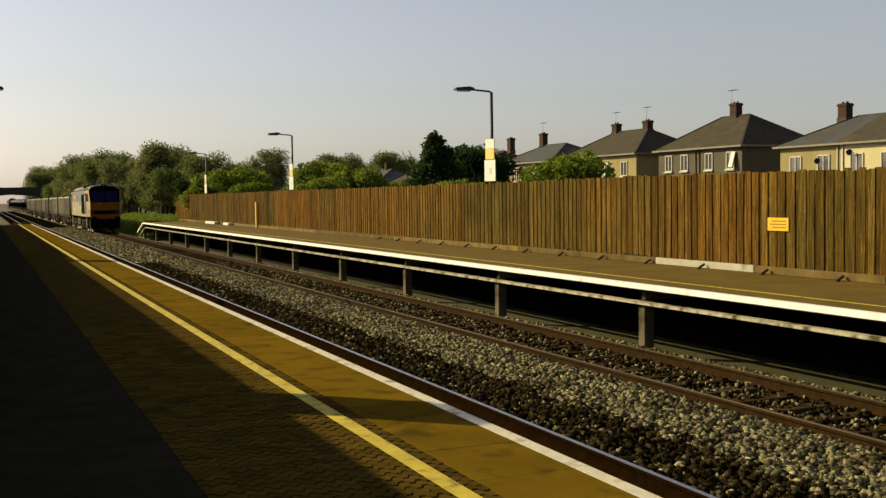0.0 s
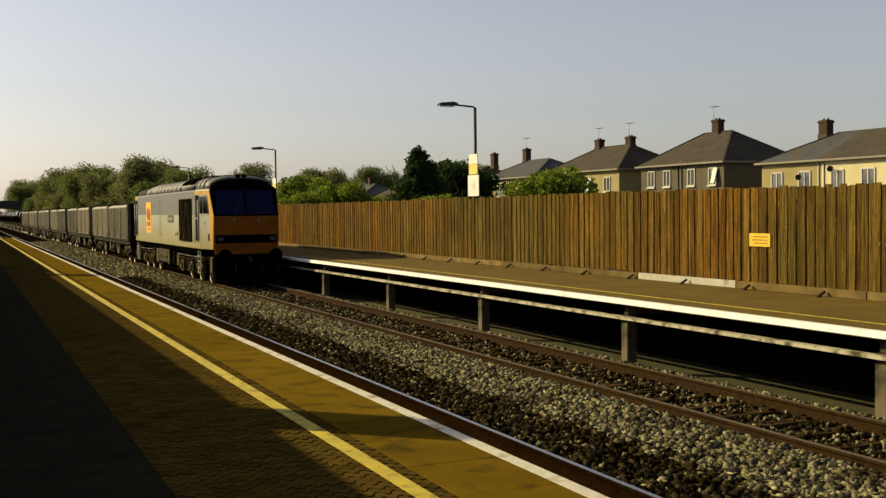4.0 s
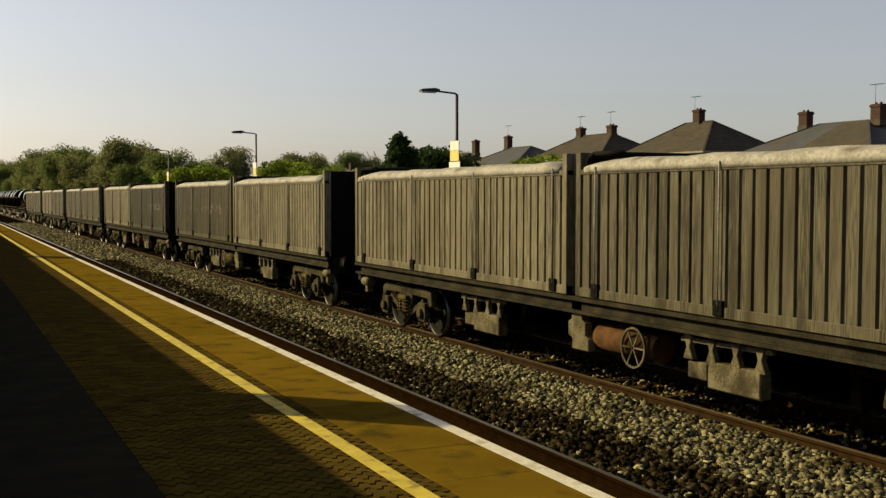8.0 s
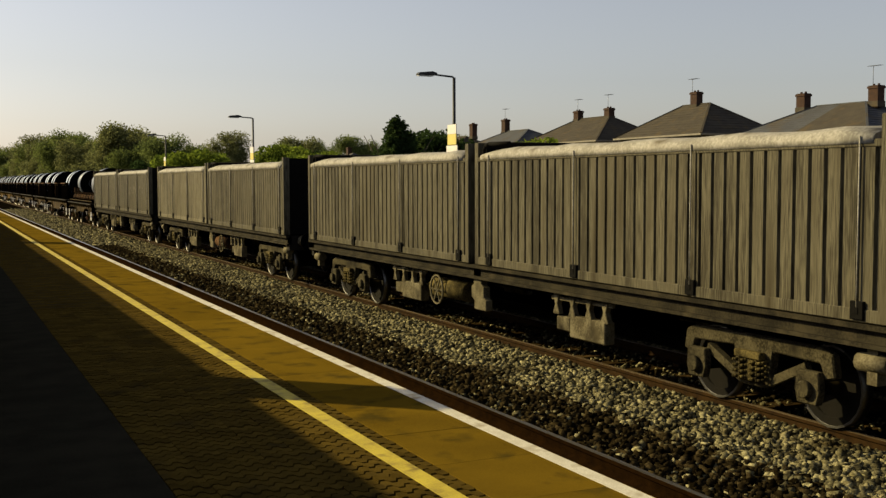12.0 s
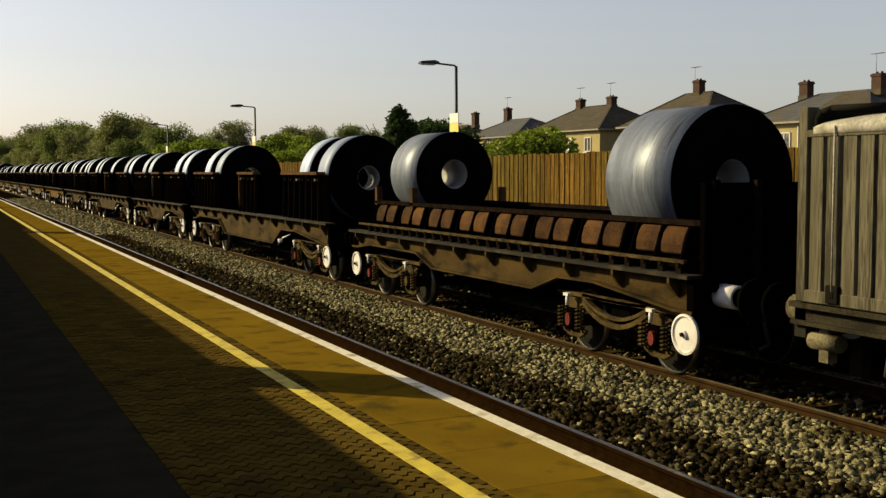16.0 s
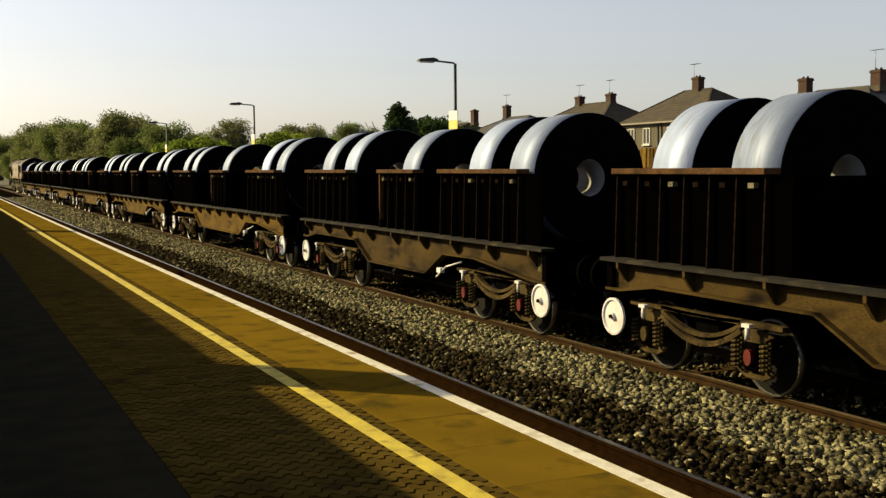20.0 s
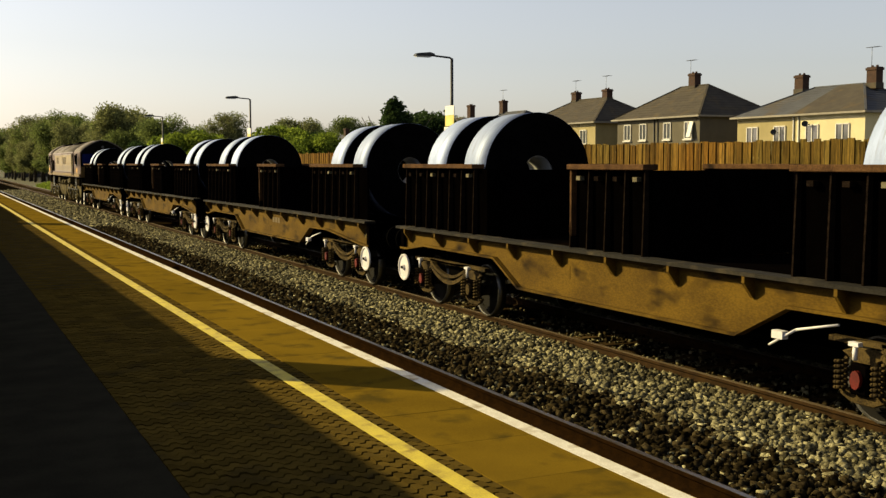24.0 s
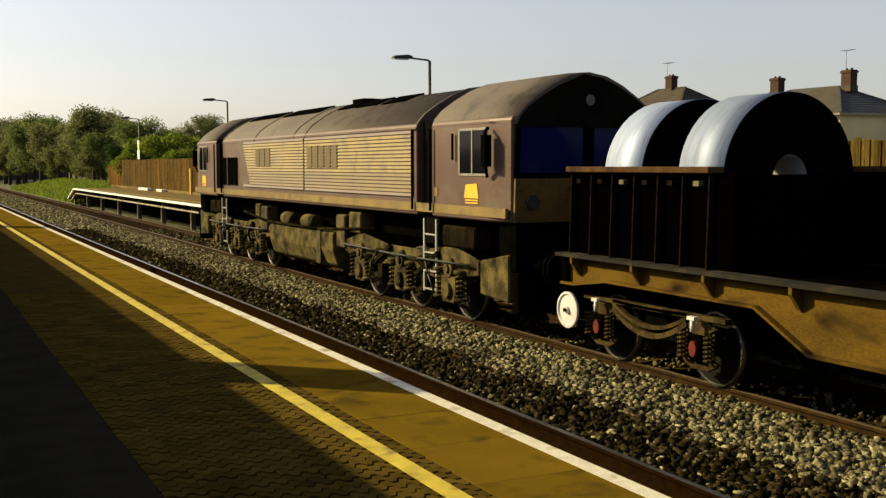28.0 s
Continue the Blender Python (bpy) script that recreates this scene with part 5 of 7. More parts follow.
            lamp = part("headlight", bm, M["frame_grey"], t, "pale framed headlight")
            bm = bmesh.new()
            box(bm, s * 0.42 - 0.028, s * 0.42 + 0.028, min(Y(0.14), Y(0.149)), max(Y(0.14), Y(0.149)), 2.20, 2.27)
            part("lens", bm, M["dim_lens"], lamp)
            bm = bmesh.new()
            box(bm, s * 0.9 - 0.1, s * 0.9 + 0.1, min(Y(0.16), Y(0.22)), max(Y(0.16), Y(0.22)), 1.53, 1.66)
            part("marker_light", bm, M["dim_lens"], t, bevel=0.01)
        for x in (-0.11, 0.11):
            bm = bmesh.new()
            tube(bm, P(x, 0.82, top - 0.05), P(x, 1.15, top - 0.03), 0.07, 0.045, seg=12)
            part("horn", bm, M["black"], t)
        quad_part("lower_valance", [P(-1.09, 0.27, 1.08), P(1.09, 0.27, 1.08), P(1.09, 0.27, 1.29), P(-1.09, 0.27, 1.29)], (0, e, 0), 0.03, M["loco_yellow_shaded"], t, "orange-yellow lower valance, shade put into its colour")
        bm = bmesh.new()
        box(bm, -1.08, 1.08, min(Y(0.22), Y(0.6)), max(Y(0.22), Y(0.6)), 0.72, 1.07)
        prism_x(bm, [(Y(0.22), 0.72), (Y(0.6), 0.72), (Y(0.4), 0.3), (Y(0.17), 0.3)], -1.05, 1.05)
        part("buffer_beam", bm, M["black"], t, bevel=0.02)
        buffers(t, Y(0.22), e)
        for s in (-1, 1):
            bm = bmesh.new()
            box(bm, min(s * 0.85, s * 1.14), max(s * 0.85, s * 1.14), min(Y(0.45), Y(0.85)), max(Y(0.45), Y(0.85)), 0.42, 0.98)
            part("sand_box", bm, M["oily"], t, bevel=0.03)

            def S(y, z, off=0.004):
                return (s * (half(y) + off), Y(y), z)
            if end == 0:
                quad_part("corner_strip", [S(0.31, 1.26), S(0.50, 1.26), S(0.58, 2.42), S(0.78, 3.12), S(0.95, 3.12), S(0.95, 3.27), S(0.62, 3.27), S(0.23, 2.42)], (s, 0, 0), 0.006, M["strip_yellow"], t, "yellow edge to the cab front")
            quad_part("cantrail_strip", [S(0.955 if end == 0 else 0.7, 3.12), S(1.6, 3.12), S(1.6, 3.27), S(0.955 if end == 0 else 0.66, 3.27)], (s, 0, 0), 0.006, M["cab_cream"], t, "pale yellow strip over the cab window")
            quad_part("cantrail_strip", [S(1.602, 3.14), S(2.3, 3.14), S(2.3, 3.27), S(1.602, 3.27)], (s, 0, 0), 0.006, M["cab_cream"], t, "pale yellow strip over the cab door")
            # side window with divider
            pts = [S(0.66, 2.46), S(1.55, 2.46), S(1.55, 3.08), S(0.84, 3.08)]
            win = quad_part("cab_window", pts, (s, 0, 0), 0.012, M["cab_glass"], t, "dark cab side window")
            bm = bmesh.new()
            loop = pts + pts[:1]
            for a, b in zip(loop[:-1], loop[1:]):
                bar(bm, a, b, 0.028, 0.03)
            bar(bm, S(1.18, 2.46, 0.012), S(1.18, 3.08, 0.012), 0.022, 0.02)
            part("window_frame", bm, M["frame_grey"], win)
            # recessed door
            x = s * (h + 0.004)
            door = quad_part("cab_door", [(x, Y(1.66), 1.52), (x, Y(2.24), 1.52), (x, Y(2.24), 3.12), (x, Y(1.66), 3.12)], (s, 0, 0), 0.008, M["grille"], t, "dark recessed cab door")
            quad_part("door_window", [(x, Y(1.76), 2.5), (x, Y(2.14), 2.5), (x, Y(2.14), 3.05), (x, Y(1.76), 3.05)], (s, 0, 0), 0.018, M["cab_glass"], door)
            for yy in (1.62, 2.28):
                bm = bmesh.new()
                tube(bm, (x + s * 0.05, Y(yy), 1.45), (x + s * 0.05, Y(yy), 2.95), 0.014, seg=8)
                part("handrail", bm, M["white_metal"], door, "pale handrail")
            bm = bmesh.new()
            box(bm, min(x + s * 0.02, x + s * 0.05), max(x + s * 0.02, x + s * 0.05), min(Y(1.75), Y(1.95)), max(Y(1.75), Y(1.95)), 2.28, 2.34)
            part("door_handle", bm, M["silver"], door)
            ladder(t, s * (h - 0.05), min(Y(1.76), Y(2.14)), max(Y(1.76), Y(2.14)), 0.36, 1.16, 4)
            quad_part("number_panel", [S(0.98, 2.1), S(1.22, 2.1), S(1.22, 2.2), S(0.98, 2.2)], (s, 0, 0), 0.006, M["frame_grey"], t)
            for q in (0.65, 0.73):
                quad_part("dark_bar", [S(q, 1.54), S(q + 0.035, 1.54), S(q + 0.035, 1.78), S(q, 1.78)], (s, 0, 0), 0.006, M["black"], t)
    # side radiator grille with diagonal braces
    for s in (-1, 1):
        x = s * (h - 0.02)
        g = quad_part("radiator_grille", [(x, 2.95, 1.52), (x, 5.2, 1.52), (x, 5.2, 2.98), (x, 2.95, 2.98)], (s, 0, 0), 0.03, M["grille"], t, "large dark radiator grille")
        bm = bmesh.new()
        xo = s * (h + 0.02)
        c = [(xo, 2.95, 1.5), (xo, 5.2, 1.5), (xo, 5.2, 3.0), (xo, 2.95, 3.0)]
        for a, b in zip(c, c[1:] + c[:1]):
            bar(bm, a, b, 0.06, 0.05)
        part("grille_frame", bm, M["under"], g)
        for a, b in ((3.15, 3.75), (4.35, 3.9), (4.45, 4.85), (5.05, 5.0)):
            bm = bmesh.new()
            bar(bm, (xo, a, 1.55), (xo, b, 2.95), 0.035, 0.03)
            part("grille_brace", bm, M["under_pale"], g)
        for i in range(12):
            bm = bmesh.new()
            z = 1.6 + i * 0.11
            box(bm, min(xo - s * 0.012, xo - s * 0.03), max(xo - s * 0.012, xo - s * 0.03), 3.0, 5.15, z, z + 0.02)
            part("grille_slat", bm, M["grille"], g)
        xo = s * (h + 0.003)
        lab = quad_part("logo_panel", [(xo, 12.1, 1.66), (xo, 13.42, 1.66), (xo, 13.42, 3.0), (xo, 12.1, 3.0)], (s, 0, 0), 0.006, M["orange_panel"], t, "yellow-orange square operator panel")
        for i, yb in enumerate((12.30, 12.60, 12.90)):
            prof = [(0.00, 2.30), (0.10, 2.24), (0.26, 2.26), (0.24, 2.40), (0.33, 2.50), (0.30, 2.62), (0.20, 2.72), (0.10, 2.80), (0.06, 2.70), (-0.02, 2.62), (-0.05, 2.45)]
            pts = [(xo, 25.52 - (yb + a), z - 0.03 * i) for a, z in prof]
            quad_part("logo_shape", pts, (s, 0, 0), 0.010 + 0.002 * i, M["red_mark"], lab, "red-brown emblem shape")
            for k in (0, 1):
                a = pts[2 + k * 2]
                b = pts[9 - k]
                bm = bmesh.new()
                xx = xo + s * (0.0145 + 0.002 * i)
                bar(bm, (xx, a[1] * 0.7 + b[1] * 0.3, a[2] * 0.8 + b[2] * 0.2), (xx, a[1] * 0.25 + b[1] * 0.75, a[2] * 0.2 + b[2] * 0.8), 0.006, 0.02)
                part("emblem_line", bm, M["orange_panel"], lab)
        for y0 in (12.33, 12.64, 12.97):
            quad_part("lettering_bar", [(xo, y0, 1.94), (xo, y0 + 0.24, 1.94), (xo, y0 + 0.24, 2.14), (xo, y0, 2.14)], (s, 0, 0), 0.010, M["red_mark"], lab)
        quad_part("underline_bar", [(xo, 12.3, 1.80), (xo, 13.2, 1.80), (xo, 13.2, 1.84), (xo, 12.3, 1.84)], (s, 0, 0), 0.010, M["red_mark"], lab)
        np_ = quad_part("nameplate", [(xo, 6.65, 2.15), (xo, 7.80, 2.15), (xo, 7.80, 2.42), (xo, 6.65, 2.42)], (s, 0, 0), 0.012, M["plate_grey"], t, "dull metal nameplate", 0.004)
        for y0, y1 in ((6.78, 7.16), (7.24, 7.70)):
            quad_part("lettering_bar", [(xo, y0, 2.23), (xo, y1, 2.23), (xo, y1, 2.34), (xo, y0, 2.34)], (s, 0, 0), 0.016, M["frame_grey"], np_)
        for y0, y1, z0, z1 in ((6.65, 7.80, 2.15, 2.165), (6.65, 7.80, 2.405, 2.42), (6.65, 6.665, 2.166, 2.404), (7.785, 7.80, 2.166, 2.404)):
            quad_part("plate_rim", [(xo, y0, z0), (xo, y1, z0), (xo, y1, z1), (xo, y0, z1)], (s, 0, 0), 0.018, M["under"], np_)
        for y0, z0 in ((6.1, 1.62), (5.75, 1.66)):
            quad_part("filler_cap", [(xo, y0, z0), (xo, y0 + 0.1, z0), (xo, y0 + 0.1, z0 + 0.12), (xo, y0, z0 + 0.12)], (s, 0, 0), 0.012, M["under"], t)
        for y0, y1, z0, z1 in ((9.745, 9.757, 1.62, 2.99), (9.36, 10.12, 2.985, 2.997), (9.36, 10.12, 1.608, 1.62), (9.36, 9.366, 1.63, 2.43), (10.114, 10.12, 1.63, 2.43)):
            quad_part("access_door_seam", [(xo, y0, z0), (xo, y1, z0), (xo, y1, z1), (xo, y0, z1)], (s, 0, 0), 0.003, M["under"] if z1 > 2.5 or z1 < 1.7 else M["loco_grey"], t)
    # underframe
    bm = bmesh.new()
    box(bm, -1.25, 1.25, 1.7, L - 1.7, 1.06, 1.238)
    part("underframe", bm, M["black"], t)
    bm = bmesh.new()
    box(bm, -1.02, 1.02, 7.2, 11.2, 0.42, 1.06)
    part("fuel_tank", bm, M["under"], t, bevel=0.06, seg=2)
    for s in (-1, 1):
        for y0, y1, z0, z1, m in ((6.2, 6.65, 0.45, 0.9, "under_pale"), (7.15, 7.4, 0.5, 1.0, "under"), (8.3, 8.65, 0.42, 1.02, "oily"), (8.7, 10.9, 0.48, 1.02, "tank_olive"), (11.0, 11.5, 0.4, 1.0, "oily"), (12.0, 12.3, 0.6, 1.0, "under_pale")):
            bm = bmesh.new()
            box(bm, min(s * 1.0, s * 1.22), max(s * 1.0, s * 1.22), y0, y1, z0, z1)
            part("equipment_box", bm, M[m], t, bevel=0.025)
        bm = bmesh.new()
        box(bm, min(s * 1.21, s * 1.26), max(s * 1.21, s * 1.26), 8.7, 10.9, 0.70, 0.76)
        part("tank_rail", bm, M["under_pale"], t)
    loco_bogie(t, 3.75, 1.75, "oily")
    loco_bogie(t, L - 3.75, 1.75, "oily")
    TRAIN.append((t, 87.8))


def cab_shell(Y, half):
    """Cab body: raked front, sides drawn in towards it."""
    bm = bmesh.new()
    rings = []
    for yf, z, inset in ((0.30, 1.24, 0), (0.22, 2.42, 0), (0.62, 3.28, 0), (0.68, 3.33, 0.06)):
        pts = ((-half(yf) + inset, yf), (half(yf) - inset, yf), (1.32 - inset, 1.6), (1.32 - inset, 2.34), (-1.32 + inset, 2.34), (-1.32 + inset, 1.6))
        rings.append([bm.verts.new((x, Y(y), z)) for x, y in pts])
    for a, b in zip(rings[:-1], rings[1:]):
        for i in range(6):
            j = (i + 1) % 6
            bm.faces.new((a[i], a[j], b[j], b[i]))
    bm.faces.new(rings[0][::-1])
    bm.faces.new(rings[-1])
    return bm


def maroon_locomotive():
    L, h = 18.1, 1.32
    u0 = 372.3
    t = thing("locomotive", (FAR_C, u0, RAIL), "maroon and gold diesel freight locomotive at the tail of the train", "locomotive")

    def outline(k=0.0):
        return [(-h + k, 1.66), (h - k, 1.66), (h - k, 3.12), (h - 0.1, 3.2), (-h + 0.1, 3.2), (-h + k, 3.12)]

    def hood(k=0.0, up=0.0):
        """Rounded roof line from cant rail to cant rail, closed underneath."""
        q = [(1.31, 3.04), (1.26, 3.17), (1.13, 3.31), (0.90, 3.47), (0.62, 3.63), (0.32, 3.75), (0.0, 3.80)]
        q = [(x + k, z + up) for x, z in q]
        return q + [(-x, z) for x, z in q[-2::-1]]
    bm = bmesh.new()
    loft_y(bm, [(3.02, outline(0.02)), (L - 3.02, outline(0.02))])
    part("engine_body", bm, M["maroon"], t, "dusty maroon engine body", bevel=0.02)
    bm = bmesh.new()
    loft_y(bm, [(3.0, hood()), (L - 3.0, hood())])
    rf = part("roof", bm, M["maroon_roof"], t, "faded maroon roof with sooty patches")
    for y in (3.05, 8.55, 9.3, 12.2, L - 3.05):
        bm = bmesh.new()
        loft_y(bm, [(y - 0.03, hood(0.008, 0.012)), (y + 0.03, hood(0.008, 0.012))])
        part("roof_rib", bm, M["maroon_roof"], rf)
    for y0, y1, s0 in ((5.0, 6.0, -1), (6.3, 7.3, -1), (7.4, 8.3, -1), (9.6, 12.0, -1), (12.5, 14.8, -1), (5.0, 8.3, 1), (9.6, 14.8, 1)):
        quad_part("roof_hatch", [(s0 * 0.60, y0, 3.632), (s0 * 0.64, y1, 3.61), (s0 * 0.24, y1, 3.765), (s0 * 0.20, y0, 3.775)], (s0 * 0.4, 0, 0.9), 0.035, M["black"], rf, "sooty black roof hatch")
    bm = bmesh.new()
    box(bm, -0.35, 0.35, 7.6, 8.2, 3.77, 3.85)
    part("exhaust_hatch", bm, M["black"], rf)
    for s in (-1, 1):
        x = s * (h - 0.012)
        # louvred side panels: gold above, maroon-gold below, in two runs
        for y0, y1 in ((3.15, 8.52), (8.60, 13.1)):
            for i in range(17):
                z = 1.95 + i * 0.065
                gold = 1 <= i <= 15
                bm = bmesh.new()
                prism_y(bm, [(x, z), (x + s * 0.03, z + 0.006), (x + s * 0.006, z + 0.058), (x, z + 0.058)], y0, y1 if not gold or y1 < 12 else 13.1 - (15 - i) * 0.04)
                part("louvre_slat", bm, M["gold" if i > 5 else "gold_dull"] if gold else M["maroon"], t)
        for y0, dy in ((11.7, 0.3), (11.3, 0.3), (10.9, 0.3)):
            quad_part("lettering_bar", [(x, y0, 2.45), (x, y0 + dy, 2.45), (x, y0 + dy, 2.85), (x, y0, 2.85)], (s, 0, 0), 0.034, M["gold_shade"], t)
        for k in range(5):
            y0 = 6.6 + k * 0.36
            quad_part("number_bar", [(x, y0, 2.42), (x, y0 + 0.27, 2.42), (x, y0 + 0.27, 2.86), (x, y0, 2.86)], (s, 0, 0), 0.034, M["gold_shade"], t)
        side_box("yellow_stripe", t, 0.05, L - 0.05, 1.72, 1.86, "gold", 0.014, label="yellow lining stripe", sides=(s,))
        quad_part("engine_room_grille", [(x, 13.7, 1.98), (x, 15.2, 1.98), (x, 15.2, 2.68), (x, 13.7, 2.68)], (s, 0, 0), 0.03, M["black"], t, "dark louvred window")
        bm = bmesh.new()
        bar(bm, (x + s * 0.04, 14.45, 1.98), (x + s * 0.04, 14.45, 2.68), 0.04, 0.03)
        part("grille_bar", bm, M["maroon"], t)
    for end in (0, 1):
        def Y(y):
            return y if end == 0 else L - y
        e = -1 if end == 0 else 1
        def P(x, y, z):
            return (x, Y(y), z)
        bm = bmesh.new()
        loft_y(bm, [(Y(0.02), [(x * 0.945, z) for x, z in outline()]), (Y(0.55), outline()), (Y(2.42), outline())])
        part("cab_body", bm, M["maroon"], t, "maroon cab", bevel=0.02)
        bm = bmesh.new()
        loft_y(bm, [(Y(-0.05), [(x * 0.93, z - 0.02) for x, z in hood(0.0, 0.02)]), (Y(0.5), hood(0.012, 0.03)), (Y(2.42), hood(0.012, 0.03))])
        part("cab_roof", bm, M["maroon_roof"], t)
        # thin dark plate added over the roof end, standing for its shade
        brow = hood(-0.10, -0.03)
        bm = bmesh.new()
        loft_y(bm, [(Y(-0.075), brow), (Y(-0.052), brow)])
        part("front_brow", bm, M["grille"], t, "dark plate added for the shade on the cab brow")
        quad_part("front_panel", [P(-1.23, 0.01, 1.66), P(1.23, 0.01, 1.66), P(1.23, -0.02, 2.28), P(-1.23, -0.02, 2.28)], (0, e, 0), 0.04, M["panel_shaded"], t, "brownish yellow warning panel, shade put into its colour")
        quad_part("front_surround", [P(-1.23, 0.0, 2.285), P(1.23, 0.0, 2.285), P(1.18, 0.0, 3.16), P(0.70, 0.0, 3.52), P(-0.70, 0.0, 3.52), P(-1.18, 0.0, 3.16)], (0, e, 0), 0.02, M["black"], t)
        for s in (-1, 1):
            quad_part("windscreen", [P(s * 0.1, -0.02, 2.36), P(s * 1.14, -0.02, 2.36), P(s * 1.12, -0.02, 3.08), P(s * 0.1, -0.02, 3.08)], (0, e, 0), 0.02, M["screen_blue"], t, "dark blue tinted windscreen")
            bm = bmesh.new()
            tube(bm, P(s * 0.95, -0.03, 1.95), P(s * 0.95, -0.09, 1.95), 0.10, seg=14)
            part("headlight", bm, M["dim_lens"], t)
        bm = bmesh.new()
        tube(bm, P(0, -0.02, 3.40), P(0, -0.08, 3.40), 0.08, seg=12)
        part("top_light", bm, M["dim_lens"], t)
        bm = bmesh.new()
        box(bm, -1.18, 1.18, min(Y(0), Y(0.5)), max(Y(0), Y(0.5)), 0.95, 1.655)
        box(bm, -1.2, 1.2, min(Y(-0.1), Y(0.1)), max(Y(-0.1), Y(0.1)), 0.35, 0.95)
        part("buffer_beam", bm, M["black"], t, bevel=0.02)
        buffers(t, Y(0.0), e)
        for s in (-1, 1):
            x = s * (h + 0.002)
            # deep door recess between cab and engine body
            door = quad_part("cab_door", [(s * 1.16, Y(2.43), 1.2), (s * 1.16, Y(3.0), 1.2), (s * 1.16, Y(3.0), 3.2), (s * 1.16, Y(2.43), 3.2)], (s, 0, 0), 0.03, M["grille"], t, "dark recessed cab door")
            bm = bmesh.new()
            for yy in (2.38, 3.06):
                tube(bm, (x + s * 0.05, Y(yy), 1.75), (x + s * 0.05, Y(yy), 3.05), 0.022, seg=8)
            part("handrail", bm, M["black"], door)
            ladder(t, s * (h - 0.12), min(Y(2.5), Y(2.95)), max(Y(2.5), Y(2.95)), 0.4, 1.6, 4)
            pts = [(x, Y(0.62), 2.33), (x, Y(1.45), 2.33), (x, Y(1.45), 3.0), (x, Y(0.62), 3.0)]
            win = quad_part("cab_window", pts, (s, 0, 0), 0.012, M["cab_glass"], t, "dark cab side window")
            bm = bmesh.new()
            for a, b in zip(pts, pts[1:] + pts[:1]):
                bar(bm, a, b, 0.03, 0.035)
            bar(bm, (x + s * 0.01, Y(1.03), 2.33), (x + s * 0.01, Y(1.03), 3.0), 0.025, 0.03)
            part("window_frame", bm, M["frame_grey"], win)
            bm = bmesh.new()
            pipe(bm, [(x + s * 0.04, Y(0.52), 2.3), (x + s * 0.12, Y(0.45), 2.5), (x + s * 0.12, Y(0.45), 2.95), (x + s * 0.04, Y(0.5), 3.0)], 0.025, 6)
            box(bm, min(x + s * 0.05, x + s * 0.16), max(x + s * 0.05, x + s * 0.16), min(Y(0.38), Y(0.5)), max(Y(0.38), Y(0.5)), 2.45, 2.9)
            part("mirror", bm, M["black"], t)
            bm = bmesh.new()
            tube(bm, (x + s * 0.04, Y(1.62), 2.55), (x + s * 0.04, Y(1.62), 2.95), 0.02, seg=8)
            part("grab_handle", bm, M["black"], t)
            lab = quad_part("badge", [(x, Y(0.85), 1.98), (x, Y(1.3), 1.98), (x, Y(1.25), 2.18), (x, Y(0.9), 2.2)], (s, 0, 0), 0.008, M["orange_panel"], t, "small yellow-orange badge")
            for k in (1.90, 1.94):
                quad_part("lettering_bar", [(x, Y(0.86), k), (x, Y(1.26), k), (x, Y(1.26), k + 0.02), (x, Y(0.86), k + 0.02)], (s, 0, 0), 0.008, M["orange_panel"], lab)
            quad_part("data_panel", [(x, Y(2.2), 1.98), (x, Y(2.34), 1.98), (x, Y(2.34), 2.12), (x, Y(2.2), 2.12)], (s, 0, 0), 0.008, M["gold"], t)
            bm = bmesh.new()
            prism_x(bm, [(Y(0.15), 0.5), (Y(1.0), 0.55), (Y(1.0), 1.05), (Y(0.15), 1.2)], min(s * 0.95, s * 1.22), max(s * 0.95, s * 1.22))
            part("sand_box", bm, M["under_pale"], t, bevel=0.02)
    bm = bmesh.new()
    box(bm, -0.85, 0.85, 0.3, L - 0.3, 1.22, 1.655)
    part("underframe", bm, M["black"], t)
    bm = bmesh.new()
    prof = [(-1.2, 0.75), (-1.1, 0.45), (-0.8, 0.32), (0.8, 0.32), (1.1, 0.45), (1.2, 0.75), (1.2, 1.12), (-1.2, 1.12)]
    prism_y(bm, prof, 7.2, 11.4)
    tank = part("fuel_tank", bm, M["under_pale"], t, "dusty grey fuel tank", bevel=0.03)
    bm = bmesh.new()
    box(bm, -1.22, 1.22, 7.9, 8.15, 0.45, 1.13)
    part("tank_strap", bm, M["oily"], tank)
    for s in (-1, 1):
        for y in (8.9, 10.3):
            bm = bmesh.new()
            tube(bm, (s * 1.05, y - 0.4, 1.27), (s * 1.05, y + 0.3, 1.27), 0.15, seg=14)
            part("air_reservoir", bm, M["under_pale"], t)
        bm = bmesh.new()
        pipe(bm, [(s * 1.2, 5.0, 1.32), (s * 1.22, 8.0, 1.16), (s * 1.22, 11.5, 1.16), (s * 1.2, 13.5, 1.32)], 0.03, 6)
        part("air_pipe", bm, M["under"], t)
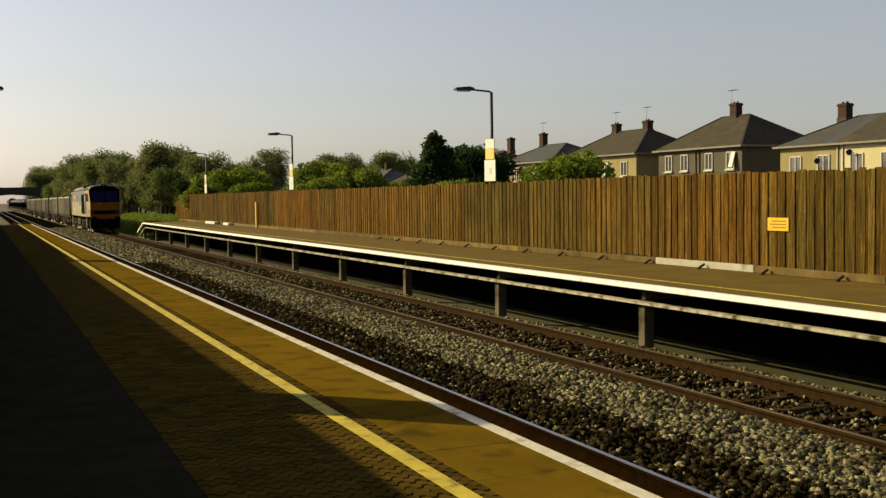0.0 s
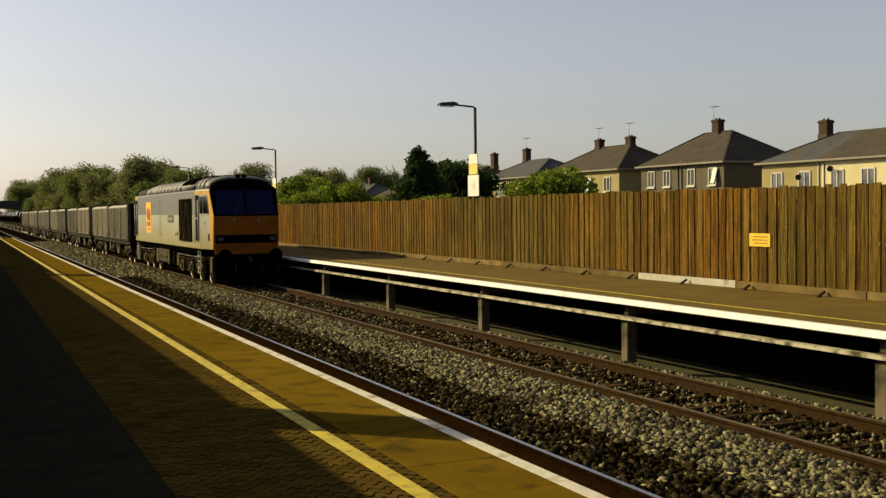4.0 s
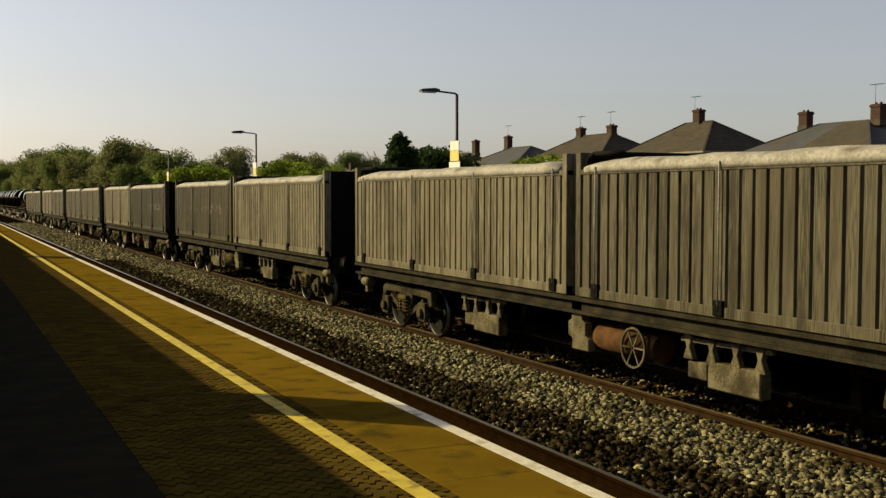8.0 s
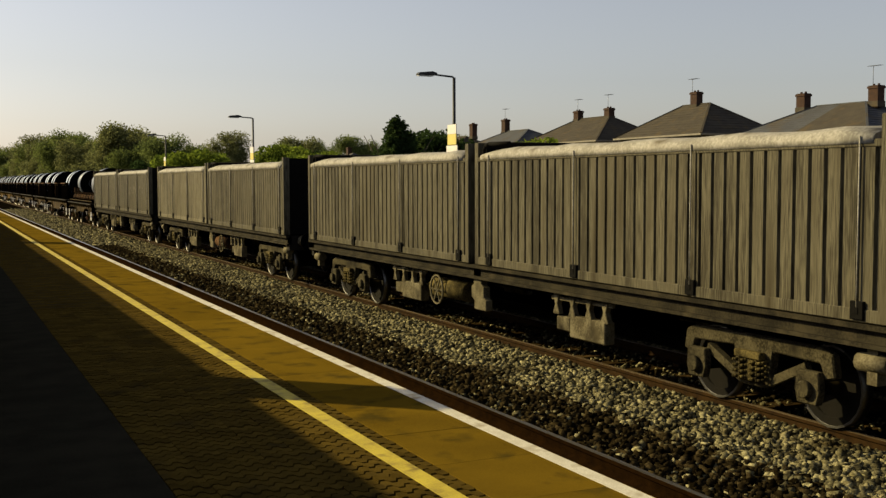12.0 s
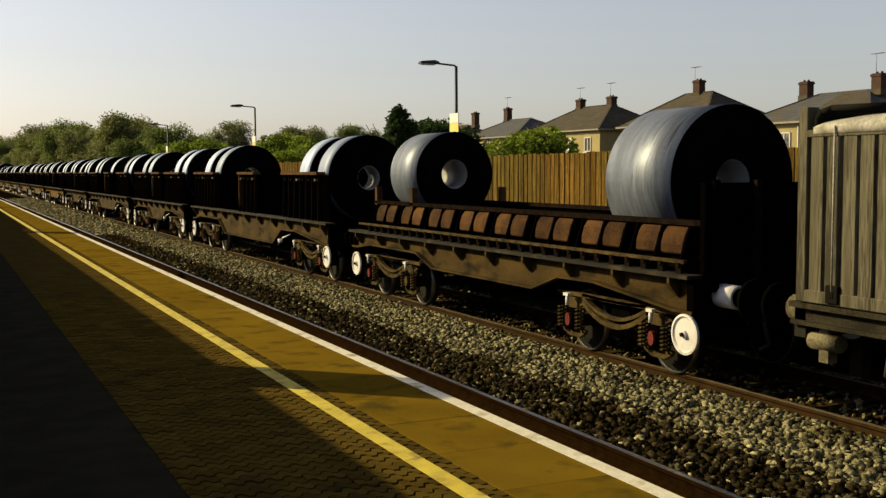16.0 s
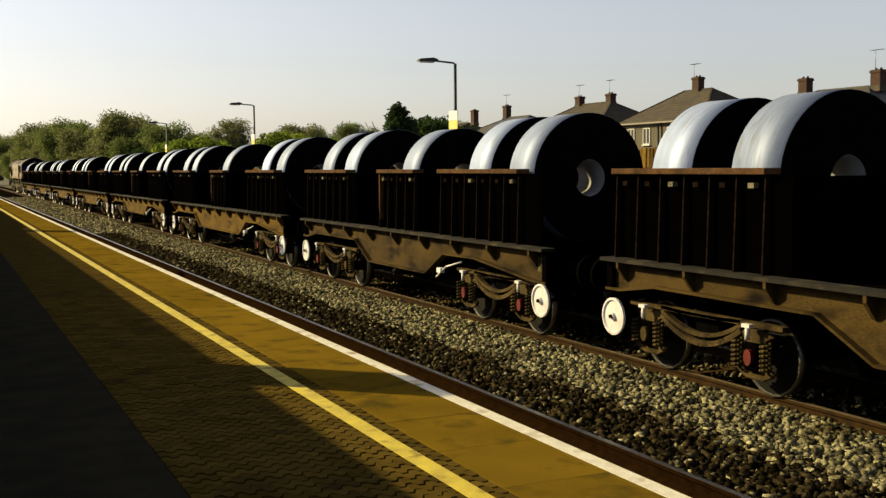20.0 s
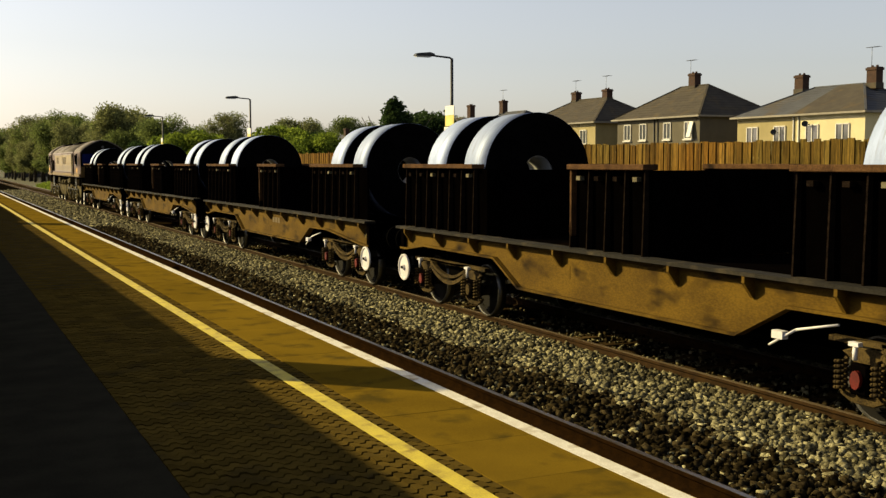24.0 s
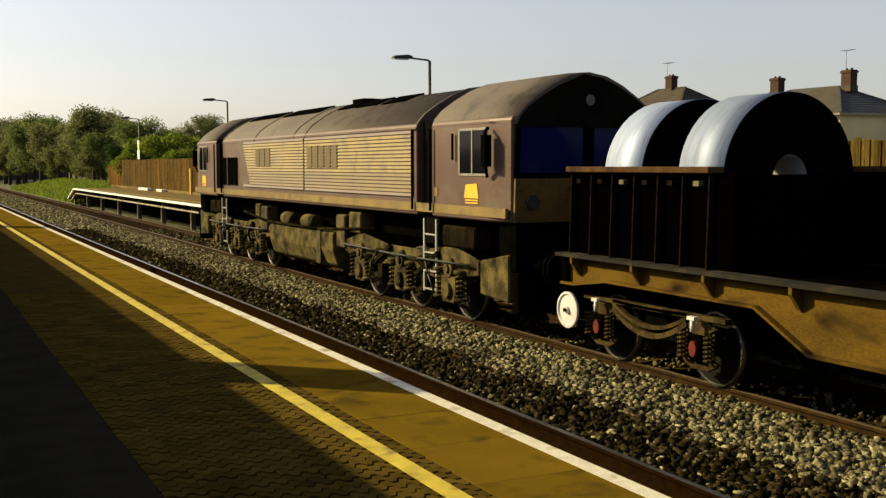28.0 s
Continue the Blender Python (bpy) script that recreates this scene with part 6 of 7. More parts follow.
    for s in (-1, 1):
        # dusty plate side frames, brake gear and boxes hung along the solebar
        for yc in (3.9, L - 3.9):
            bm = bmesh.new()
            e = 2.75
            prism_x(bm, [(yc - e, 1.02), (yc - e, 0.80), (yc - 2.2, 0.72), (yc - 1.45, 0.60), (yc - 0.5, 0.74), (yc + 0.5, 0.74), (yc + 1.45, 0.60), (yc + 2.2, 0.72), (yc + e, 0.80), (yc + e, 1.02), (yc + 1.9, 1.20), (yc + 0.7, 1.06), (yc - 0.7, 1.06), (yc - 1.9, 1.20)], *side_span(s, 1.10, 1.16))
            plate = part("frame_plate", bm, M["under_pale"], t, "dusty olive bogie side plate", bevel=0.015)
            for d in (-1.85, 0.0, 1.85):
                bm = bmesh.new()
                tube(bm, (s * 1.16, yc + d, 0.84), (s * 1.24, yc + d, 0.84), 0.17, 0.14, seg=14)
                tube(bm, (s * 1.24, yc + d, 0.84), (s * 1.27, yc + d, 0.84), 0.07, seg=10)
                part("damper_boss", bm, M["oily"], plate)
            for d in (-1.0, 0.9):
                bm = bmesh.new()
                bar(bm, (s * 1.20, yc + d - 0.45, 1.05), (s * 1.20, yc + d + 0.35, 0.66), 0.06, 0.08)
                part("brake_lever", bm, M["under"], plate)
        for y0, y1, z0, z1, m in ((5.75, 6.35, 1.18, 1.58, "under_pale"), (6.55, 7.05, 0.85, 1.5, "oily"), (11.6, 12.1, 0.9, 1.5, "oily"), (12.2, 12.55, 1.2, 1.55, "under_pale"), (1.2, 2.3, 1.18, 1.52, "under"), (L - 2.3, L - 1.2, 1.18, 1.52, "under")):
            bm = bmesh.new()
            box(bm, *side_span(s, 0.9, 1.2), y0, y1, z0, z1)
            part("equipment_box", bm, M[m], t, bevel=0.03)
    loco_bogie(t, 3.9, 1.85, "under_pale", 0.53)
    loco_bogie(t, L - 3.9, 1.85, "under_pale", 0.53)
    TRAIN.append((t, u0))


grey_locomotive()
maroon_locomotive()

M["container"] = mat("container", (0.1176, 0.10605, 0.0714), (0.0315, 0.02678, 0.01628), 0.75, spec=0.1, scale=1.6, fine=25, mix=0.36, bump=0.15, dirt=(0.0378, 0.03045, 0.0168), dirt_amount=0.36, stretch=(1, 2.6, 0.16), dirt_scale=1.6)
M["container_silver"] = mat("container_silver", (0.196, 0.17675, 0.119), (0.0525, 0.04462, 0.02712), 0.75, spec=0.1, scale=1.6, fine=25, mix=0.36, bump=0.15, dirt=(0.063, 0.05075, 0.028), dirt_amount=0.36, stretch=(1, 2.6, 0.16), dirt_scale=1.6)
M["container_dark"] = mat("container_dark", (0.056, 0.0505, 0.034), (0.015, 0.01275, 0.00775), 0.75, spec=0.1, scale=1.6, fine=25, mix=0.36, bump=0.15, dirt=(0.018, 0.0145, 0.008), dirt_amount=0.36, stretch=(1, 2.6, 0.16), dirt_scale=1.6)
M["container_brown"] = mat("container_brown", (0.078, 0.067, 0.041), (0.0205, 0.0168, 0.0095), 0.75, spec=0.1, scale=1.6, fine=25, mix=0.36, bump=0.15, dirt=(0.025, 0.0195, 0.0105), dirt_amount=0.36, stretch=(1, 2.6, 0.16), dirt_scale=1.6)
# near-black of hoops and pockets; on the end walls it holds their shade
M["black_end_shade"] = mat("black_end_shade", (0.00715, 0.00665, 0.00565), (0.00408, 0.00383, 0.00332), 0.9, scale=2, bump=0.2, spec=0.05)
M["tarpaulin"] = mat("tarpaulin", (0.32, 0.305, 0.27), (0.18, 0.168, 0.14), 0.75, scale=2.5, fine=30, mix=0.35, bump=0.3, dirt=(0.10, 0.084, 0.056), dirt_amount=0.25)
M["wagon_steel"] = mat("wagon_steel", (0.0179, 0.0158, 0.0128), (0.0092, 0.00816, 0.00665), 0.85, spec=0.1, scale=3, fine=40, bump=0.2, dirt=(0.0461, 0.0358, 0.0205), dirt_amount=0.25)
M["sill_steel"] = mat("sill_steel", (0.034, 0.029, 0.0185), (0.0125, 0.0108, 0.0075), 0.85, spec=0.05, scale=3, fine=40, mix=0.4, bump=0.2, dirt=(0.055, 0.045, 0.027), dirt_amount=0.2)
M["bogie_cast"] = mat("bogie_cast", (0.075, 0.064, 0.037), (0.019, 0.016, 0.009), 0.9, spec=0.05, scale=5, fine=40, mix=0.4, bump=0.3, dirt=(0.0072, 0.006, 0.0042), dirt_amount=0.4)
M["graffiti"] = mat("graffiti", (0.21, 0.195, 0.155), (0.12, 0.11, 0.085), 0.8, scale=7, fine=60, mix=0.4, bump=0.02)
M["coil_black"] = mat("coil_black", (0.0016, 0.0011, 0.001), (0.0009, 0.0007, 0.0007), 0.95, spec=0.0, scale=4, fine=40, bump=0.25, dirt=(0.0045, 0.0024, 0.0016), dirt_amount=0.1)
# paler than the wall: the lit look of thin edges is put into the colour
M["stake_edge"] = mat("stake_edge", (0.013, 0.0085, 0.006), (0.005, 0.0036, 0.003), 0.9, spec=0.0, scale=9, fine=60, mix=0.4, bump=0.2)
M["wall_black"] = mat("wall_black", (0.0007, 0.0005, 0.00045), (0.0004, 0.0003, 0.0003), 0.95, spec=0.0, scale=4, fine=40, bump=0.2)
M["solebar"] = mat("solebar", (0.105, 0.061, 0.0075), (0.055, 0.031, 0.0045), 0.8, spec=0.05, scale=1.6, fine=40, mix=0.5, bump=0.2, dirt=(0.0085, 0.0046, 0.0015), dirt_amount=0.3, stretch=(1, 0.6, 1.4))
M["solebar_dark"] = mat("solebar_dark", (0.058, 0.036, 0.0095), (0.026, 0.016, 0.005), 0.8, spec=0.05, scale=1.6, fine=40, mix=0.45, bump=0.2, dirt=(0.005, 0.003, 0.0013), dirt_amount=0.4, stretch=(1, 0.6, 1.4))
M["bogie_brown"] = mat("bogie_brown", (0.078, 0.053, 0.019), (0.017, 0.012, 0.006), 0.85, spec=0.05, scale=5, fine=50, mix=0.4, bump=0.3, dirt=(0.006, 0.0045, 0.003), dirt_amount=0.3)
M["pale_gear"] = mat("pale_gear", (0.15, 0.132, 0.085), (0.06, 0.05, 0.029), 0.85, spec=0.05, scale=4, fine=40, mix=0.4, bump=0.25, dirt=(0.016, 0.013, 0.008), dirt_amount=0.4)
M["rust"] = mat("rust", (0.088, 0.045, 0.018), (0.038, 0.019, 0.009), 0.9, spec=0.05, scale=5, fine=60, mix=0.4, bump=0.4, dirt=(0.012, 0.007, 0.004), dirt_amount=0.3)
M["rust_bright"] = mat("rust_bright", (0.07, 0.033, 0.0115), (0.024, 0.012, 0.0055), 0.9, spec=0.05, scale=4, fine=50, mix=0.4, bump=0.4, per_piece=0.4)
M["coil_steel"] = mat("coil_steel", (0.218, 0.268, 0.405), (0.165, 0.205, 0.308), 0.6, metal=0.45, scale=2, fine=30, stretch=(1, 9, 1), bump=0.05, bump_dist=0.004, dirt=(0.145, 0.16, 0.21), dirt_amount=0.3, per_piece=0.28)
M["coil_dark_steel"] = mat("coil_dark_steel", (0.125, 0.147, 0.20), (0.075, 0.087, 0.118), 0.5, metal=0.55, scale=1.5, fine=25, mix=0.4, stretch=(1, 7, 1), bump=0.06, bump_dist=0.004, dirt=(0.055, 0.053, 0.06), dirt_amount=0.3)
# steel strip edges made near-black: shade of the coil ends is in the colour
M["coil_edge_shade"] = mat("coil_edge_shade", (0.003, 0.0028, 0.0028), (0.0016, 0.0015, 0.0015), 0.9, spec=0.0, scale=5, fine=90, bump=0.2)
M["coil_bore"] = mat("coil_bore", (0.2312, 0.2312, 0.2312), (0.1632, 0.1632, 0.1632), 0.6, scale=3, bump=0.05)
M["red_paint"] = mat("red_paint", (0.115, 0.0085, 0.005), (0.06, 0.006, 0.004), 0.5, scale=6, bump=0.05, dirt=(0.02, 0.008, 0.005), dirt_amount=0.35)


def wagon_bogie(t, yc, half_base, r, style):
    """A two-axle freight bogie; style 'cast' for container wagons, 'plate' for coil wagons."""
    for k in (-1, 1):
        wheelset(t, yc + k * half_base, r)
    b = half_base
    for s in (-1, 1):
        x = s * 1.0
        bm = bmesh.new()
        if style == "cast":
            # open frame: top beam with dropped ends, centre pillar, struts down to the boxes
            lo, hi = side_span(s, 0.96, 1.07)
            prism_x(bm, [(yc - b - 0.30, 0.56), (yc - b - 0.16, 0.52), (yc - b - 0.1, 0.68), (yc - 0.3, 0.70), (yc - 0.24, 0.34), (yc - 0.15, 0.30), (yc + 0.15, 0.30), (yc + 0.24, 0.34), (yc + 0.3, 0.70), (yc + b + 0.1, 0.68), (yc + b + 0.16, 0.52), (yc + b + 0.30, 0.56), (yc + b + 0.26, 0.78), (yc + b + 0.12, 0.84), (yc - b - 0.12, 0.84), (yc - b - 0.26, 0.78)], lo, hi)
            f = part("bogie_frame", bm, M["bogie_cast"], t, "cast steel bogie side frame", bevel=0.015)
            for k in (-1, 1):
                bm = bmesh.new()
                bar(bm, (s * 1.02, yc + k * 0.2, 0.36), (s * 1.02, yc + k * (b - 0.1), 0.62), 0.08, 0.09)
                part("frame_strut", bm, M["bogie_cast"], f)
            bm = bmesh.new()
            box(bm, *side_span(s, 1.07, 1.16), yc - 0.2, yc + 0.2, 0.60, 0.68)
            box(bm, *side_span(s, 1.07, 1.13), yc - 0.06, yc + 0.06, 0.36, 0.60)
            part("bolster_end", bm, M["under_pale"], f, bevel=0.012)
        else:
            # bowed side bars between the axle guards
            n = 10
            for z0, sag, w in ((0.76, 0.20, 0.045), (0.70, 0.24, 0.06), (0.80, 0.02, 0.04)):
                pts = [(s * 1.04, yc + (b - 0.22) * (2 * i / n - 1), z0 - sag * (1 - (2 * i / n - 1) ** 2) ** 1.0) for i in range(n + 1)]
                for p, q in zip(pts[:-1], pts[1:]):
                    bar(bm, p, q, 0.07, w)
            bar(bm, (s * 1.03, yc - b - 0.42, 0.79), (s * 1.03, yc + b + 0.42, 0.79), 0.09, 0.05)
            f = part("bogie_frame", bm, M["bogie_brown"], t, "rusty brown bowed bogie side frame")
        for k in (-1, 1):
            y = yc + k * b
            bm = bmesh.new()
            if style == "cast":
                prism_x(bm, [(y - 0.13, 0.27), (y + 0.13, 0.27), (y + 0.17, 0.40), (y + 0.15, 0.60), (y - 0.15, 0.60), (y - 0.17, 0.40)], *side_span(s, 1.05, 1.14))
                tube(bm, (s * 1.14, y, 0.42), (s * 1.20, y, 0.42), 0.09, seg=12)
                part("axle_box", bm, M["bogie_cast"], f, bevel=0.012)
            else:
                prism_x(bm, [(y - 0.13, 0.20), (y + 0.13, 0.20), (y + 0.27, 0.26), (y + 0.31, 0.32), (y + 0.17, 0.34), (y + 0.15, 0.62), (y + 0.27, 0.68), (y + 0.12, 0.74), (y - 0.12, 0.74), (y - 0.27, 0.68), (y - 0.15, 0.62), (y - 0.17, 0.34), (y - 0.31, 0.32), (y - 0.27, 0.26)], *side_span(s, 1.02, 1.06))
                g = part("axle_guard", bm, M["bogie_brown"], f, bevel=0.01)
                bm = bmesh.new()
                box(bm, *side_span(s, 1.05, 1.13), y - 0.11, y + 0.11, 0.30, 0.60)
                part("axle_box", bm, M["coil_black"], f, bevel=0.02)
                bm = bmesh.new()
                prism_x(bm, [(y + 0.06 * math.cos(q * math.pi / 6), 0.45 + 0.09 * math.sin(q * math.pi / 6)) for q in range(12)], *side_span(s, 1.12, 1.17))
                part("axle_cap", bm, M["red_paint"] if random.random() < 0.7 else M["bogie_brown"], f, "round axle cap")
            if style == "cast":
                for d in (-0.05, 0.05):
                    bm = bmesh.new()
                    spring(bm, s * 1.11, yc + d + k * 0.13, 0.36, 0.60, 0.05, 4)
                    part("coil_spring", bm, M["under_pale"], f)
            else:
                for d in (-0.22, 0.22):
                    bm = bmesh.new()
                    spring(bm, s * 1.11, y + d, 0.32, 0.62, 0.055, 6)
                    part("coil_spring", bm, M["bogie_brown"], f)
                bm = bmesh.new()
                tube(bm, (s * 1.17, y, 0.64), (s * 1.17, y, 0.77), 0.025, seg=8)
                box(bm, s * 1.17 - 0.03, s * 1.17 + 0.03, y - 0.06, y + 0.06, 0.77, 0.81)
                part("grease_cap", bm, M["white_metal"], f, "white painted cap")
    bm = bmesh.new()
    box(bm, -0.95, 0.95, yc - 0.2, yc + 0.2, 0.5, 0.85)
    part("bolster", bm, M["black"], t)


def hand_wheel(t, x, y, z, r, tilt=0.0):
    """A white dished hand-brake wheel facing the platform."""
    s = -1 if x < 0 else 1
    bm = bmesh.new()
    n = 24
    rows = []
    for rr, d in ((r, 0.0), (r, 0.03), (r * 0.88, 0.035), (r * 0.80, 0.015), (r * 0.22, 0.02), (r * 0.18, 0.05), (0.012, 0.05)):
        rows.append([bm.verts.new((s * d, rr * math.cos(2 * math.pi * i / n), rr * math.sin(2 * math.pi * i / n))) for i in range(n)])
    for a, b in zip(rows[:-1], rows[1:]):
        for i in range(n):
            j = (i + 1) % n
            bm.faces.new((a[i], a[j], b[j], b[i]))
    bm.faces.new(rows[0][::-1])
    bm.faces.new(rows[-1])
    w = part("hand_brake_wheel", bm, M["white_metal"], t, "white painted hand-brake wheel", at=(x, y, z))
    bm = bmesh.new()
    tube(bm, (s * 0.03, 0, 0), (s * 0.075, 0, 0), 0.025, seg=8)
    box(bm, *side_span(s, 0.035, 0.058), 0.0, 0.05, -0.01, 0.012)
    part("hub", bm, M["under"], w)
    bm = bmesh.new()
    tube(bm, (0, 0, 0), (-s * 0.35, 0, 0), 0.03, seg=8)
    part("spindle", bm, M["black"], w)


def container_mesh():
    """Sheeted steel container 7.85 long: its parts as (name, mesh, label)."""
    out = []
    L, h, z0, z1 = 7.98, 1.30, 1.19, 2.84
    bm = bmesh.new()
    n = 38
    p = (L - 0.3) / n
    for s in (-1, 1):
        prof = [(s * (h - 0.10), 0.15)]
        for i in range(n):
            y = 0.15 + i * p
            prof += [(s * (h - 0.03), y + 0.005), (s * (h - 0.03), y + p * 0.12), (s * h, y + p * 0.19), (s * h, y + p * 0.94)]
        prof += [(s * (h - 0.034), L - 0.15), (s * (h - 0.10), L - 0.15)]
        prism_z(bm, prof, z0 + 0.10, z1 - 0.06)
    out.append(("corrugated_side", mesh_of("corrugated_side", bm, M["container"]), "dusty grey-brown corrugated steel sides"))
    bm = bmesh.new()
    for s in (-1, 1):
        box(bm, min(s * (h - 0.1), s * (h + 0.01)), max(s * (h - 0.1), s * (h + 0.01)), 0, L, z0, z0 + 0.12)
        box(bm, min(s * (h - 0.1), s * (h + 0.01)), max(s * (h - 0.1), s * (h + 0.01)), 0, L, z1 - 0.07, z1)
        for y in (0.0, L - 0.12):
            box(bm, min(s * (h - 0.14), s * (h + 0.012)), max(s * (h - 0.14), s * (h + 0.012)), y, y + 0.12, z0, z1 + 0.22)
        for y in (2.68, 5.18):
            box(bm, min(s * (h - 0.02), s * (h + 0.015)), max(s * (h - 0.02), s * (h + 0.015)), y - 0.03, y + 0.03, z0, z1)
    out.append(("frame", mesh_of("frame", bm, M["container"], 0.008), "dusty steel frame"))
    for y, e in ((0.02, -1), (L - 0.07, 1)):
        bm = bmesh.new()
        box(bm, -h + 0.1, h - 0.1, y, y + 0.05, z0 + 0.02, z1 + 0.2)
        out.append(("end_wall", mesh_of("end_wall", bm, M["black_end_shade"]), "dark end wall"))
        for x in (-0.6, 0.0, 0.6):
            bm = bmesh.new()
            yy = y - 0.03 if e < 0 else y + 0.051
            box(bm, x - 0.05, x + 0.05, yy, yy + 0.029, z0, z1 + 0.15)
            out.append(("end_rib", mesh_of("end_rib", bm, M["black_end_shade"]), "dark end rib"))
    bm = bmesh.new()
    rows = []
    for k in range(17):
        y = 0.2 + (L - 0.4) * k / 16
        sag = 0.015 * math.sin(k * 1.9) - (0.03 if k in (0, 16) else 0)
        rows.append([(y, x * h, z1 - 0.02 + q + (sag if q > 0.05 else 0)) for x, q in ((-1.012, -0.02), (-1.015, 0.04), (-0.99, 0.10), (-0.90, 0.14), (-0.4, 0.16), (0.4, 0.16), (0.90, 0.14), (0.99, 0.10), (1.015, 0.04), (1.012, -0.02), (0.9, -0.02), (-0.9, -0.02))])
    vs = [[bm.verts.new((x, y, z)) for y, x, z in r] for r in rows]
    for a, b in zip(vs[:-1], vs[1:]):
        for i in range(12):
            j = (i + 1) % 12
            f = bm.faces.new((a[i], a[j], b[j], b[i]))
            f.smooth = True
    bm.faces.new(vs[0][::-1])
    bm.faces.new(vs[-1])
    out.append(("roof_sheet", mesh_of("roof_sheet", bm, M["tarpaulin"]), "pale roll-over roof sheet"))
    for s in (-1, 1):
        bm = bmesh.new()
        x = s * (h - 0.06)
        pipe(bm, [(x, L - 0.16, z1 - 0.05), (x, L - 0.17, z1 + 0.10), (x, L - 0.24, z1 + 0.175), (x, L - 0.36, z1 + 0.20), (x - s * 0.02, L - 0.95, z1 + 0.19)], 0.03, 7)
        out.append(("sheet_hoop", mesh_of("sheet_hoop", bm, M["black_end_shade"]), "black bent hoop at the end of the roof sheet"))
    bm = bmesh.new()
    tube(bm, (-h + 0.08, L - 0.36, z1 + 0.19), (h - 0.08, L - 0.36, z1 + 0.19), 0.04, seg=8)
    out.append(("sheet_roller", mesh_of("sheet_roller", bm, M["black_end_shade"]), "black roller bar"))
    bm = bmesh.new()
    tube(bm, (0, 0, z0 + 0.1), (0, 0, z1 + 0.03), 0.009, seg=6)
    pole_mesh = mesh_of("sheeting_pole", bm, M["tarpaulin"])
    bm = bmesh.new()
    box(bm, -0.03, 0.03, -0.08, 0.08, 0.0, 0.17)
    box(bm, -0.036, 0.036, -0.03, 0.03, 0.05, 0.12)
    pocket = mesh_of("lashing_pocket", bm, M["black_end_shade"], 0.008)
    for s in (-1, 1):
        for y in (0.34, 2.72, 5.12, 7.50):
            out.append(("lashing_pocket", pocket, "black lashing pocket", (s * (h + 0.005), y, z0 + 0.02)))
            out.append(("sheeting_pole", pole_mesh, "pale sheeting pole", (s * (h + 0.03), y, 0)))
    return out


CONTAINER = container_mesh()


